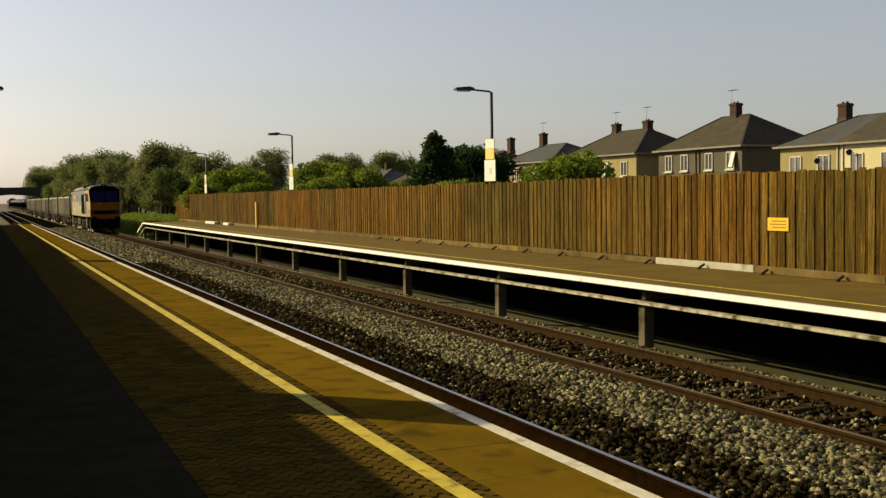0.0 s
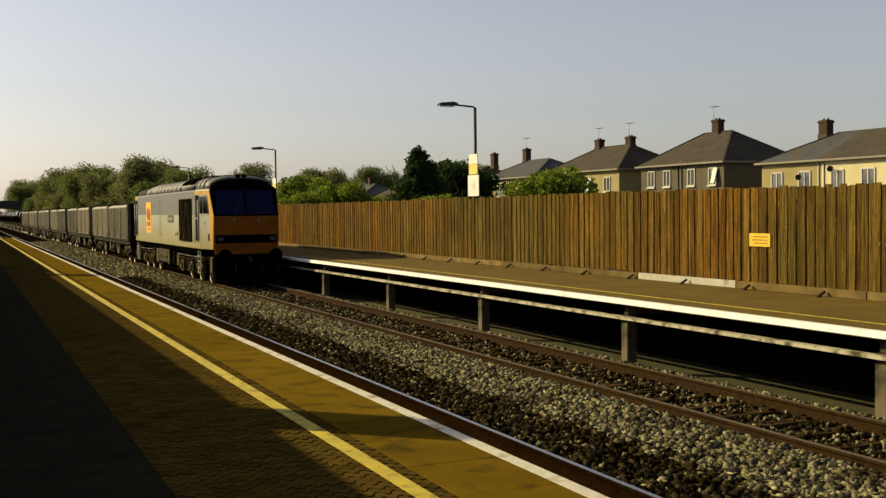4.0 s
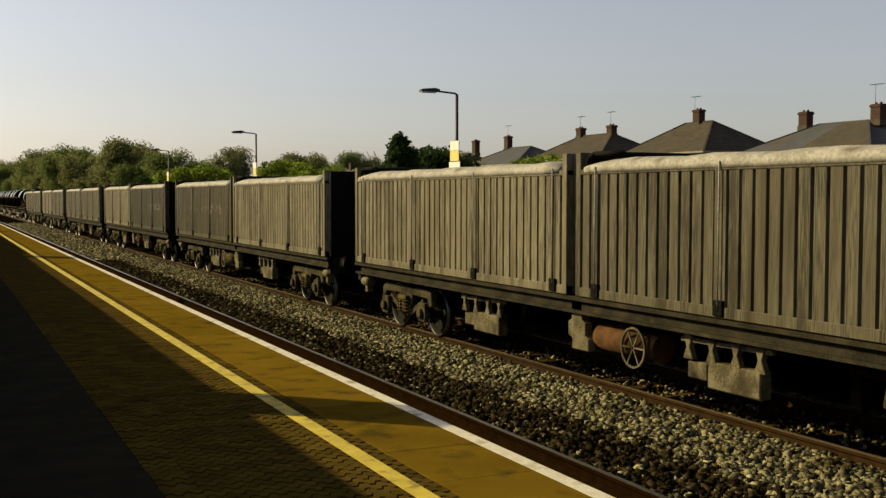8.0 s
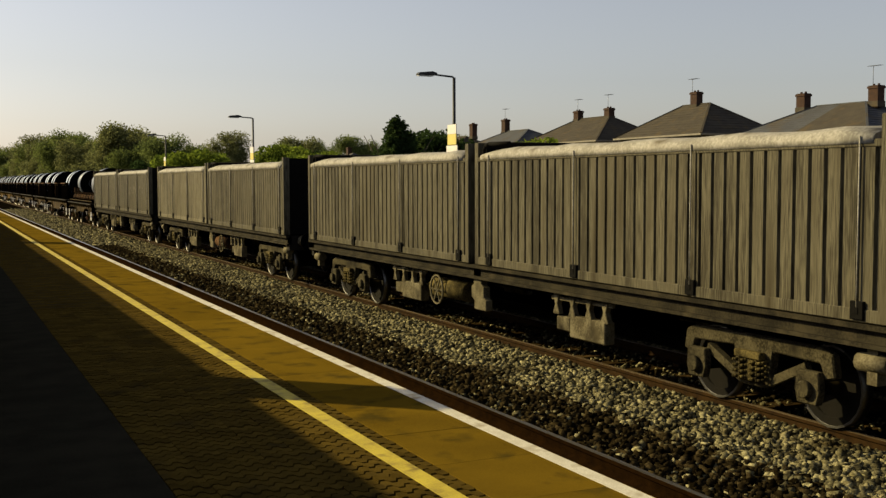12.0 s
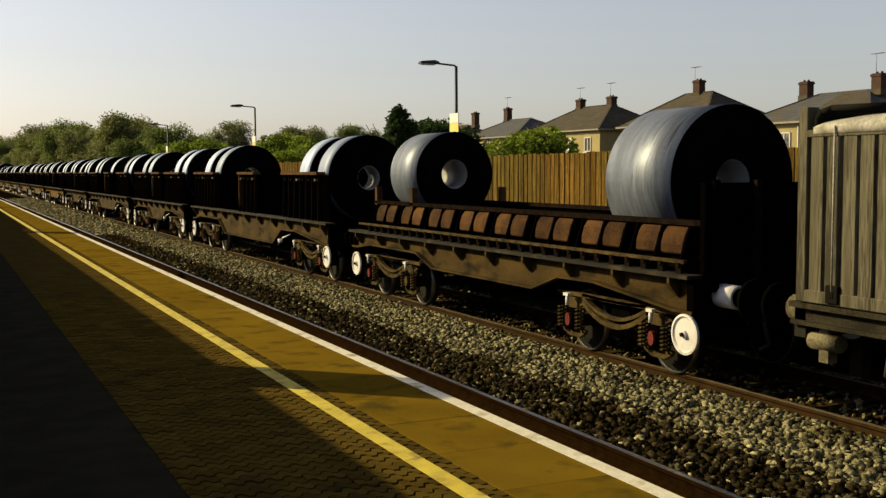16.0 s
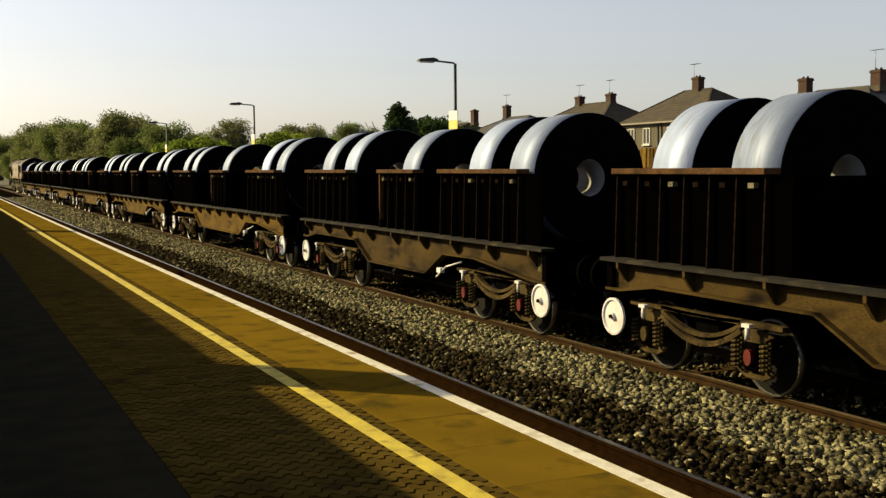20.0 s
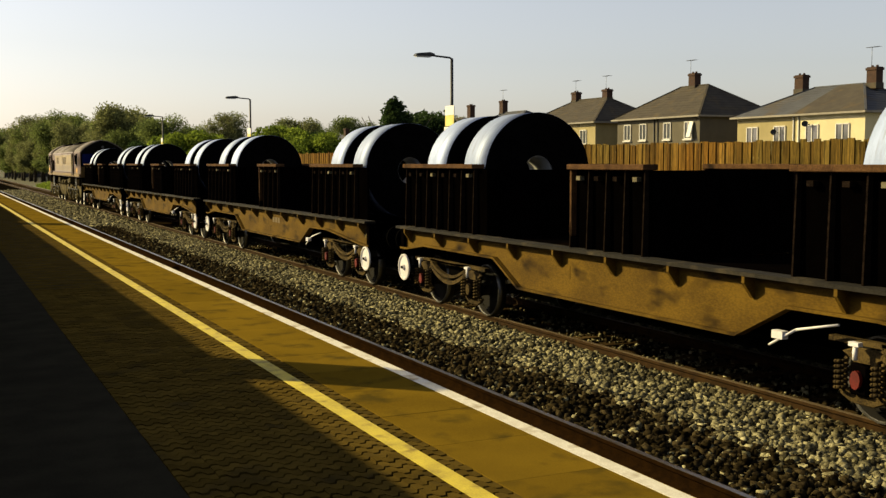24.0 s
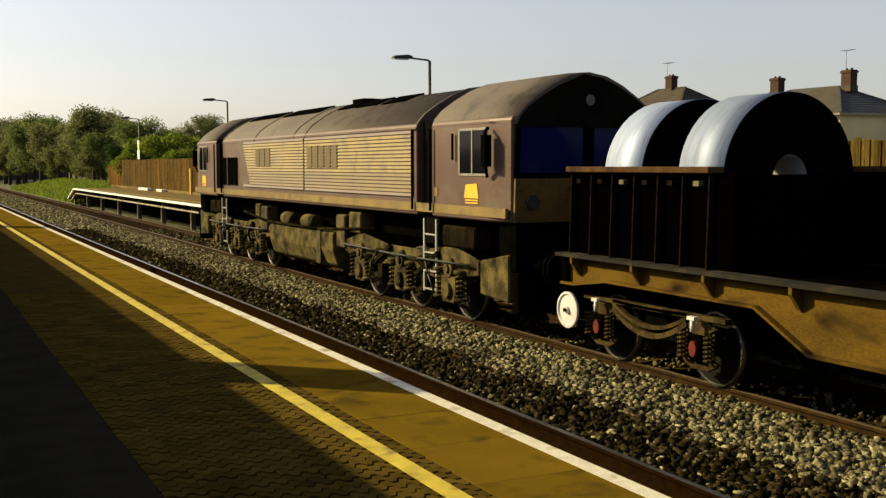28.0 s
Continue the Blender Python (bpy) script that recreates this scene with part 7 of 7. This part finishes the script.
def container_wagon(u, k):
    L = 16.25
    t = thing("container_wagon", (FAR_C, u, RAIL), "flat bogie wagon carrying two dusty sheeted steel containers", "wagon", "container wagons in the train")
    for j, y0 in enumerate((0.0, 8.20)):
        c = new("container")
        c.parent = t
        c.matrix_basis = Matrix.Translation((0, y0, 0))
        c["label"] = "dusty grey corrugated container"
        for name, me, lab, *at in CONTAINER:
            o = piece(name, me, c, at[0] if at else (0, 0, 0))
            o["label"] = lab
            coat = {(0, 1): "container_silver", (1, 0): "container_silver", (2, 1): "container_silver", (4, 1): "container_silver", (2, 0): "container_dark", (1, 1): "container_brown"}.get((k, j))
            if coat and name in ("corrugated_side", "frame"):
                o.material_slots[0].link = "OBJECT"
                o.material_slots[0].material = M[coat]
        if (k, j) in ((1, 1), (2, 0), (5, 0)):
            rng = random.Random(k * 7 + j)
            for _ in range(26):
                y, z = y0 + 1.2 + rng.random() ** 1.3 * 4.6, 2.06 + rng.uniform(-0.14, 0.14)
                bm = bmesh.new()
                box(bm, -1.304, -1.301, y, y + rng.uniform(0.02, 0.06), z, z + rng.uniform(0.03, 0.15))
                part("chalk_mark", bm, M["graffiti"], t, "faded pale chalk mark")
    for s in (-1, 1):
        bm = bmesh.new()
        prism_y(bm, [(s * 1.14, 0.95), (s * 1.26, 0.95), (s * 1.26, 0.99), (s * 1.2, 0.99), (s * 1.2, 1.12), (s * 1.28, 1.12), (s * 1.28, 1.175), (s * 1.14, 1.175)], -0.05, L + 0.05)
        part("solebar", bm, M["sill_steel"], t, "dusty channel solebar")
    bm = bmesh.new()
    box(bm, -0.3, 0.3, 0, L, 0.72, 1.1)
    for y in (0.0, 2.3, 5.5, 8.1, 10.8, 13.9, L - 0.2):
        box(bm, -1.15, 1.15, y, y + 0.2, 0.9, 1.12)
    part("centre_sill", bm, M["black"], t)
    for y in (1.98, L - 2.08):
        wagon_bogie(t, y, 0.85, 0.42, "cast")
    for s in (-1, 1):
        for y0 in (4.65, 10.4):
            bm = bmesh.new()
            box(bm, min(s * 0.98, s * 1.14), max(s * 0.98, s * 1.14), y0, y0 + 0.85, 0.36, 0.66)
            box(bm, min(s * 1.0, s * 1.1), max(s * 1.0, s * 1.1), y0 + 0.9, y0 + 1.25, 0.42, 0.62)
            part("equipment_box", bm, M["pale_gear"], t, "pale dusty brake cabinet", bevel=0.015)
            for d in (0.02, 0.4, 0.8, 1.2):
                bm = bmesh.new()
                prism_x(bm, [(y0 + d - 0.09, 0.64), (y0 + d + 0.09, 0.64), (y0 + d + 0.03, 0.78), (y0 + d + 0.08, 0.92), (y0 + d - 0.08, 0.92), (y0 + d - 0.03, 0.78)], *side_span(s, 1.06, 1.14))
                part("equipment_bracket", bm, M["pale_gear"], t, bevel=0.008)
            bm = bmesh.new()
            bar(bm, (s * 1.1, y0 - 0.15, 0.88), (s * 1.1, y0 + 1.35, 0.86), 0.04, 0.05)
            part("brake_rod", bm, M["pale_gear"], t)
        bm = bmesh.new()
        prism_x(bm, [(7.98, 1.175), (7.98, 0.86), (7.90, 0.82), (7.90, 0.66), (7.82, 0.62), (7.82, 0.46), (8.22, 0.46), (8.22, 0.60), (8.32, 0.64), (8.32, 0.82), (8.24, 0.86), (8.24, 1.175)], *side_span(s, 1.08, 1.2))
        part("middle_bracket", bm, M["pale_gear"], t, bevel=0.01)
        bm = bmesh.new()
        ya = 6.5 if k % 2 == 0 else 8.75
        tube(bm, (s * 0.98, ya, 0.66), (s * 0.98, ya + 1.3, 0.66), 0.17, seg=16)
        part("air_reservoir", bm, M["rust"] if k % 2 == 0 else M["under_pale"], t)
        bm = bmesh.new()
        yw = 6.85 if k % 2 == 0 else 9.66
        ring(bm, (s * 1.18, yw, 0.64), "x", 0.23, 0.255, 0.03, 22)
        for a in range(3):
            bar(bm, (s * 1.18, yw - 0.24 * math.cos(a * 1.047), 0.64 - 0.24 * math.sin(a * 1.047)), (s * 1.18, yw + 0.24 * math.cos(a * 1.047), 0.64 + 0.24 * math.sin(a * 1.047)), 0.015, 0.02)
        part("brake_ring_wheel", bm, M["pale_gear"], t)
        for y in (0.3, L - 0.3):
            bm = bmesh.new()
            tube(bm, (s * 1.12, y - 0.18, 0.8), (s * 1.12, y + 0.18, 0.8), 0.09, seg=10)
            bar(bm, (s * 1.1, y, 0.6), (s * 1.1, y, 0.98), 0.12, 0.12)
            part("end_bracket", bm, M["pale_gear"], t)
    for y, e in ((-0.05, -1), (L + 0.05, 1)):
        bm = bmesh.new()
        box(bm, -1.2, 1.2, min(y, y - e * 0.15), max(y, y - e * 0.15), 0.82, 1.17)
        part("headstock", bm, M["wagon_steel"], t)
        buffers(t, y, e, casing="pale_gear")
    TRAIN.append((t, u))


def coil_ring(t, y, w, r, zc, dark=False):
    bm = bmesh.new()
    n = 48
    steps = [r, r - 0.02, r * 0.9, r * 0.8, r * 0.66, r * 0.54, r * 0.42, 0.27]
    ring(bm, (0, 0, 0), "y", r - 0.003, r, w - 0.05, n)
    c = part("steel_coil", bm, M["coil_dark_steel"] if dark else M["coil_steel"], t, "wound coil of bright sheet steel" if not dark else "large wound coil of dark sheet steel", at=(0, y + w / 2, zc))
    bm = bmesh.new()
    rows, wide = [], []
    for i in range(12):
        q = 0.28 + (r - 0.284) * i / 11
        wide.append((q, w / 2 - 0.010 - 0.006 * (i % 2)))
    for q, d in wide + [(q, -d) for q, d in reversed(wide)]:
        rows.append([bm.verts.new((q * math.cos(2 * math.pi * j / n), d, q * math.sin(2 * math.pi * j / n))) for j in range(n)])
    for p, q in zip(rows, rows[1:] + rows[:1]):
        for j in range(n):
            bm.faces.new((p[j], p[(j + 1) % n], q[(j + 1) % n], q[j]))
    part("wound_edge", bm, M["coil_edge_shade"], c, "edges of the wound strip, end shade put into the dark colour")
    bm = bmesh.new()
    ring(bm, (0, 0, 0), "y", 0.262, 0.279, w - 0.10, 28)
    part("bore", bm, M["coil_bore"], c, "bright inner bore")


def coil_wagon(u, L, coils, mark=False):
    """Bogie wagon with fish-bellied solebars and high stanchioned side walls."""
    t = thing("coil_wagon", (FAR_C, u, RAIL), "black and rusty brown bogie wagon loaded with steel coils", "wagon", "coil wagons in the train")
    long = L > 12
    sole = M["solebar_dark" if u < 275 else "solebar"]
    seg = ((0.86, 3.58), (L / 2 - 0.63, L / 2 + 1.04), (L - 2.80, L - 0.1)) if long else ((0.86, 3.58), (4.62, 6.32), (L - 2.80, L - 0.1))
    b0, b1 = (4.32, L - 4.3) if long else (4.1, L - 4.1)
    for s in (-1, 1):
        bm = bmesh.new()
        low = [(0, 0.86), (0.35, 0.86), (b0 - 1.9, 1.05), (b0 - 0.75, 1.04), (b0, 0.66), (b1, 0.66), (b1 + 0.75, 1.04), (L - 1.0, 1.05), (L - 0.3, 0.95), (L, 0.95)]
        prism_x(bm, [(0, 1.30)] + low + [(L, 1.30)], *side_span(s, 1.15, 1.18))
        sb = part("solebar", bm, sole, t, "rusty brown fish-bellied solebar")
        bm = bmesh.new()
        box(bm, min(s * 1.1, s * 1.335), max(s * 1.1, s * 1.335), -0.02, L + 0.02, 1.302, 1.345)
        part("deck_flange", bm, M["wagon_steel"], t)
        bm = bmesh.new()
        for (ya, za), (yb, zb) in zip(low[:-1], low[1:]):
            bar(bm, (s * 1.20, ya, za), (s * 1.20, yb, zb), 0.13, 0.03)
        part("lower_flange", bm, sole, sb)
        bm = bmesh.new()
        prism_y(bm, [(s * 1.181, 1.30), (s * 1.33, 1.30), (s * 1.33, 1.23), (s * 1.21, 1.07), (s * 1.181, 1.07)], -0.022, 0.022)
        br = mesh_of("stake_bracket", bm, sole)
        n = 11 if long else 9
        for i in range(n):
            piece("stake_bracket", br, sb, (0, 0.35 + (L - 0.7) * i / (n - 1), 0))
        if mark:
            for i in range(3):
                quad_part("lettering_bar", [(s * 1.182, 6.1 + i * 0.22, 1.0), (s * 1.182, 6.26 + i * 0.22, 1.0), (s * 1.182, 6.26 + i * 0.22, 1.13), (s * 1.182, 6.1 + i * 0.22, 1.13)], (s, 0, 0), 0.004, M["gold_shade"], sb)
        quad_part("data_panel", [(s * 1.182, 0.12, 1.0), (s * 1.182, 0.32, 1.0), (s * 1.182, 0.32, 1.2), (s * 1.182, 0.12, 1.2)], (s, 0, 0), 0.004, M["under_pale"], sb)
        quad_part("data_panel", [(s * 1.182, b1 - 1.3, 0.92), (s * 1.182, b1 - 0.6, 0.92), (s * 1.182, b1 - 0.6, 1.1), (s * 1.182, b1 - 1.3, 1.1)], (s, 0, 0), 0.003, sole, sb)
        # stanchioned walls; end ones run on past the rails, standing for coil shade
        for q, (a, b) in enumerate(seg):
            if s > 0 and q == 2:
                a -= 0.4
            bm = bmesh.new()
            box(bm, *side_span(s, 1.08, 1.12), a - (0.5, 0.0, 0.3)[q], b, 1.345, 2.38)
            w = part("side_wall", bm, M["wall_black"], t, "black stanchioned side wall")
            bm = bmesh.new()
            box(bm, min(s * 1.02, s * 1.24), max(s * 1.02, s * 1.24), a - 0.02, b + 0.02, 2.38, 2.45)
            part("top_rail", bm, M["rust"], w, "rusty top rail", bevel=0.008)
            bm = bmesh.new()
            prism_y(bm, [(s * 1.121, 1.345), (s * 1.21, 1.345), (s * 1.18, 2.379), (s * 1.121, 2.379)], -0.011, 0.011)
            stn = mesh_of("stanchion", bm, M["stake_edge"])
            # tan strip added for the lit fence that shows between the wall segments
            if q == 1:
                bm = bmesh.new()
                box(bm, *side_span(s, 1.0, 1.2), b - 0.055, b - 0.004, 1.50, 2.379)
                part("end_post", bm, M["rust"], w, "added rusty tan strip standing for a lit slot", bevel=0.006)
            m = max(3, round((b - a) / 0.46))
            for i in range(m + 1):
                piece("stanchion", stn, w, (0, a + 0.03 + (b - a - 0.06) * i / m, 0))
            for i in range(m):
                y = a + (b - a) * (i + 0.5) / m
                bm = bmesh.new()
                box(bm, *side_span(s, 1.13, 1.2), y - 0.045, y + 0.045, 2.24, 2.295)
                part("lashing_ring", bm, M["stake_edge"] if i % 3 else M["pale_gear"], w)
        bm = bmesh.new()
        pipe(bm, [(s * 1.22, b0 - 1.4, 0.95), (s * 1.26, b0 - 0.9, 0.84), (s * 1.28, b0 - 0.55, 0.64)], 0.014, 6)
        box(bm, min(s * 1.22, s * 1.3), max(s * 1.22, s * 1.3), b0 - 0.75, b0 - 0.6, 0.72, 0.80)
        part("release_lever", bm, M["white_metal"], t, "white release lever")
        for y in (0.11, L - 0.19):
            hand_wheel(t, s * 1.25, y, 0.61, 0.235)
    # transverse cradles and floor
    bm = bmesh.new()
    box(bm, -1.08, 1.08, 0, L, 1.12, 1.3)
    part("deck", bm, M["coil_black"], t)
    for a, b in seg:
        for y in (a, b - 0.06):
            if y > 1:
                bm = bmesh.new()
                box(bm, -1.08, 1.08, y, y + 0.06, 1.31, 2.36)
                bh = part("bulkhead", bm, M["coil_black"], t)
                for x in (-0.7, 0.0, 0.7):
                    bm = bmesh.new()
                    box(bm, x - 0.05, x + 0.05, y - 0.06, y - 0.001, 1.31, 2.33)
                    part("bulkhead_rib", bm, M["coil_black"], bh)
    bm = bmesh.new()
    box(bm, -0.35, 0.35, 0.1, L - 0.1, 0.7, 1.12)
    part("centre_sill", bm, M["black"], t)
    for y in (1.84, L - 1.60):
        wagon_bogie(t, y, 0.92, 0.42, "plate")
    for y, e in ((0.0, -1), (L, 1)):
        bm = bmesh.new()
        box(bm, -1.24, 1.24, min(y, y - e * 0.12), max(y, y - e * 0.12), 0.8, 1.30)
        part("headstock", bm, M["coil_black"], t)
        buffers(t, y, e)
    for y, w, r in coils:
        coil_ring(t, y, w, r, 1.36 + r - 0.02)
    TRAIN.append((t, u))


def cradle_wagon(u):
    """Low cradle wagon with two large coils and a tall end plate."""
    L = 10.88
    t = thing("cradle_wagon", (FAR_C, u, RAIL), "rusty low cradle wagon with two large dark steel coils", "wagon")
    b0, b1 = 3.6, 7.0
    for s in (-1, 1):
        bm = bmesh.new()
        low = [(0, 0.86), (0.35, 0.86), (b0 - 1.6, 1.03), (b0 - 0.7, 1.02), (b0, 0.80), (b1, 0.80), (b1 + 0.7, 1.02), (L - 1.0, 1.03), (L - 0.3, 0.95), (L, 0.95)]
        prism_x(bm, [(0, 1.24)] + low + [(L, 1.24)], *side_span(s, 1.15, 1.18))
        sb = part("solebar", bm, M["solebar_dark"], t, "rusty brown solebar")
        bm = bmesh.new()
        for (ya, za), (yb, zb) in zip(low[:-1], low[1:]):
            bar(bm, (s * 1.20, ya, za), (s * 1.20, yb, zb), 0.13, 0.03)
        part("lower_flange", bm, M["solebar_dark"], sb)
        bm = bmesh.new()
        box(bm, min(s * 1.1, s * 1.335), max(s * 1.1, s * 1.335), 0, L, 1.242, 1.285)
        part("deck_flange", bm, M["wagon_steel"], t)
        bm = bmesh.new()
        prism_y(bm, [(s * 1.181, 1.24), (s * 1.33, 1.24), (s * 1.33, 1.17), (s * 1.21, 1.02), (s * 1.181, 1.02)], -0.022, 0.022)
        br = mesh_of("stake_bracket", bm, M["solebar_dark"])
        for i in range(10):
            piece("stake_bracket", br, sb, (0, 0.35 + 1.13 * i, 0))
        bm = bmesh.new()
        box(bm, -0.03, 0.03, -0.05, 0.05, 0.0, 0.10)
        box(bm, -0.045, 0.045, -0.03, 0.03, 0.07, 0.12)
        lug = mesh_of("lashing_lug", bm, M["stake_edge"])
        bm = bmesh.new()
        bar(bm, (s * 1.2, 0.2, 1.42), (s * 1.2, L - 0.3, 1.42), 0.05, 0.04)
        lr = part("lashing_rail", bm, M["bogie_brown"], t, "brown lashing rail along the deck edge")
        for i in range(30):
            piece("lashing_lug", lug, lr, (s * 1.2, 0.3 + i * 0.335, 1.287))
        # rusty bowed cradle pads in pairs between black ribs
        bm = bmesh.new()
        prism_y(bm, [(s * 0.98, 1.29), (s * 1.02, 1.29), (s * 0.90, 1.84), (s * 0.86, 1.84)], 0.3, 10.2)
        cb = part("cradle_board", bm, M["coil_black"], t, "black sloping cradle board")
        bm = bmesh.new()
        bar(bm, (s * 0.90, 0.2, 1.85), (s * 0.90, 10.35, 1.85), 0.16, 0.06)
        part("cradle_rail", bm, M["stake_edge"], cb)
        bm = bmesh.new()
        prism_y(bm, [(s * 0.995, 1.47), (s * 1.06, 1.49), (s * 1.055, 1.60), (s * 1.02, 1.72), (s * 0.96, 1.80), (s * 0.91, 1.80)], -0.215, 0.215)
        pad = mesh_of("cradle_pad", bm, M["rust_bright"], 0.012)
        bm = bmesh.new()
        prism_y(bm, [(s * 1.0, 1.29), (s * 1.16, 1.29), (s * 1.12, 1.46), (s * 1.0, 1.82), (s * 0.89, 1.82)], -0.022, 0.022)
        rib = mesh_of("cradle_rib", bm, M["coil_black"])
        for i in range(8):
            y = 0.95 + 1.24 * i
            for d in (-0.30, 0.20):
                piece("cradle_pad", pad, cb, (0, y + d, 0))
            for d in (-0.56, -0.05, 0.46):
                piece("cradle_rib", rib, cb, (0, y + d, 0))
        for y in (8.45, 10.2):
            bm = bmesh.new()
            box(bm, min(s * 0.86, s * 0.98), max(s * 0.86, s * 0.98), y, y + 0.1, 1.8, 2.15)
            part("chock_post", bm, M["rust"], t)
        for y in (0.11, L - 0.26):
            hand_wheel(t, s * 1.25, y, 0.61, 0.235)
    bm = bmesh.new()
    box(bm, -1.1, 1.1, 0, L, 1.08, 1.24)
    part("deck", bm, M["coil_black"], t)
    bm = bmesh.new()
    box(bm, -1.12, 1.12, -0.04, 0.06, 1.1, 2.32)
    ep = part("end_plate", bm, M["coil_black"], t, "tall black end plate", bevel=0.01)
    for x in (-1.0, -0.4, 0.4, 1.0):
        bm = bmesh.new()
        box(bm, x - 0.04, x + 0.04, -0.1, -0.041, 1.1, 2.35)
        part("plate_rib", bm, M["stake_edge"] if abs(x) < 0.5 else M["coil_black"], ep)
    bm = bmesh.new()
    box(bm, -0.35, 0.35, 0.1, L - 0.1, 0.7, 1.08)
    part("centre_sill", bm, M["black"], t)
    for y in (1.83, L - 1.60):
        wagon_bogie(t, y, 0.94, 0.42, "plate")
    for y, e in ((0.0, -1), (L, 1)):
        bm = bmesh.new()
        box(bm, -1.24, 1.24, min(y, y - e * 0.12), max(y, y - e * 0.12), 0.8, 1.24)
        part("headstock", bm, M["coil_black"], t)
        buffers(t, y, e, casing="white_metal" if e < 0 else "black")
    coil_ring(t, 0.80, 1.42, 0.95, 2.32, True)
    coil_ring(t, 8.65, 1.30, 0.80, 2.40, True)
    TRAIN.append((t, u))


for i in range(6):
    container_wagon(107.4 + 18.065 * i, i)
cradle_wagon(215.55)


def load(L, middle=False):
    """Coils (start, width, radius): a pair at each end, one between on some wagons."""
    pair = [(0.78, 0.80, 0.97), (2.15, 0.80, 0.97), (L - 2.77, 0.80, 0.97), (L - 1.33, 0.80, 0.97)]
    return pair + ([(L / 2 - 0.2, 0.82, 0.95) if L > 12 else (5.02, 0.82, 0.93)] if middle else [])


for u, L, middle in ((227.9, 13.63, False), (243.05, 10.38, False), (255.0, 13.66, True), (270.15, 10.86, True), (282.58, 13.65, True), (297.86, 13.27, True), (312.68, 13.27, False), (327.54, 13.66, False), (342.61, 13.69, False), (357.77, 13.27, False)):
    coil_wagon(u, L, load(L, middle), u == 327.54)

# ---- motion ----
def travelled(t):
    """Metres that the train has gone since the start."""
    surge = float(np.interp(t, (16.6, 17.0, 25.6, 26.0), (0.0, 0.42, 0.42, 0.80)))     # two slight surges
    return surge + 12.789 * t - 0.119 * ((t - 14) ** 2 - 196) / 20 + 0.0826 * (((t - 14) / 10) ** 3 + 2.744)


def motions():
    times = [0.5 * i for i in range(57)]
    for ob, u in TRAIN:
        walk(ob, [(t, pose(FAR_C, u - travelled(t), RAIL)) for t in times])
    # every wheelset rolls on the rail
    fine = [0.04 * i for i in range(701)]
    gone = [travelled(t) for t in fine]
    for ob, y, r in WHEELS:
        walk(ob, [(t, pose(0, y, r, math.degrees(g / r) % 360)) for t, g in zip(fine, gone)])


motions()
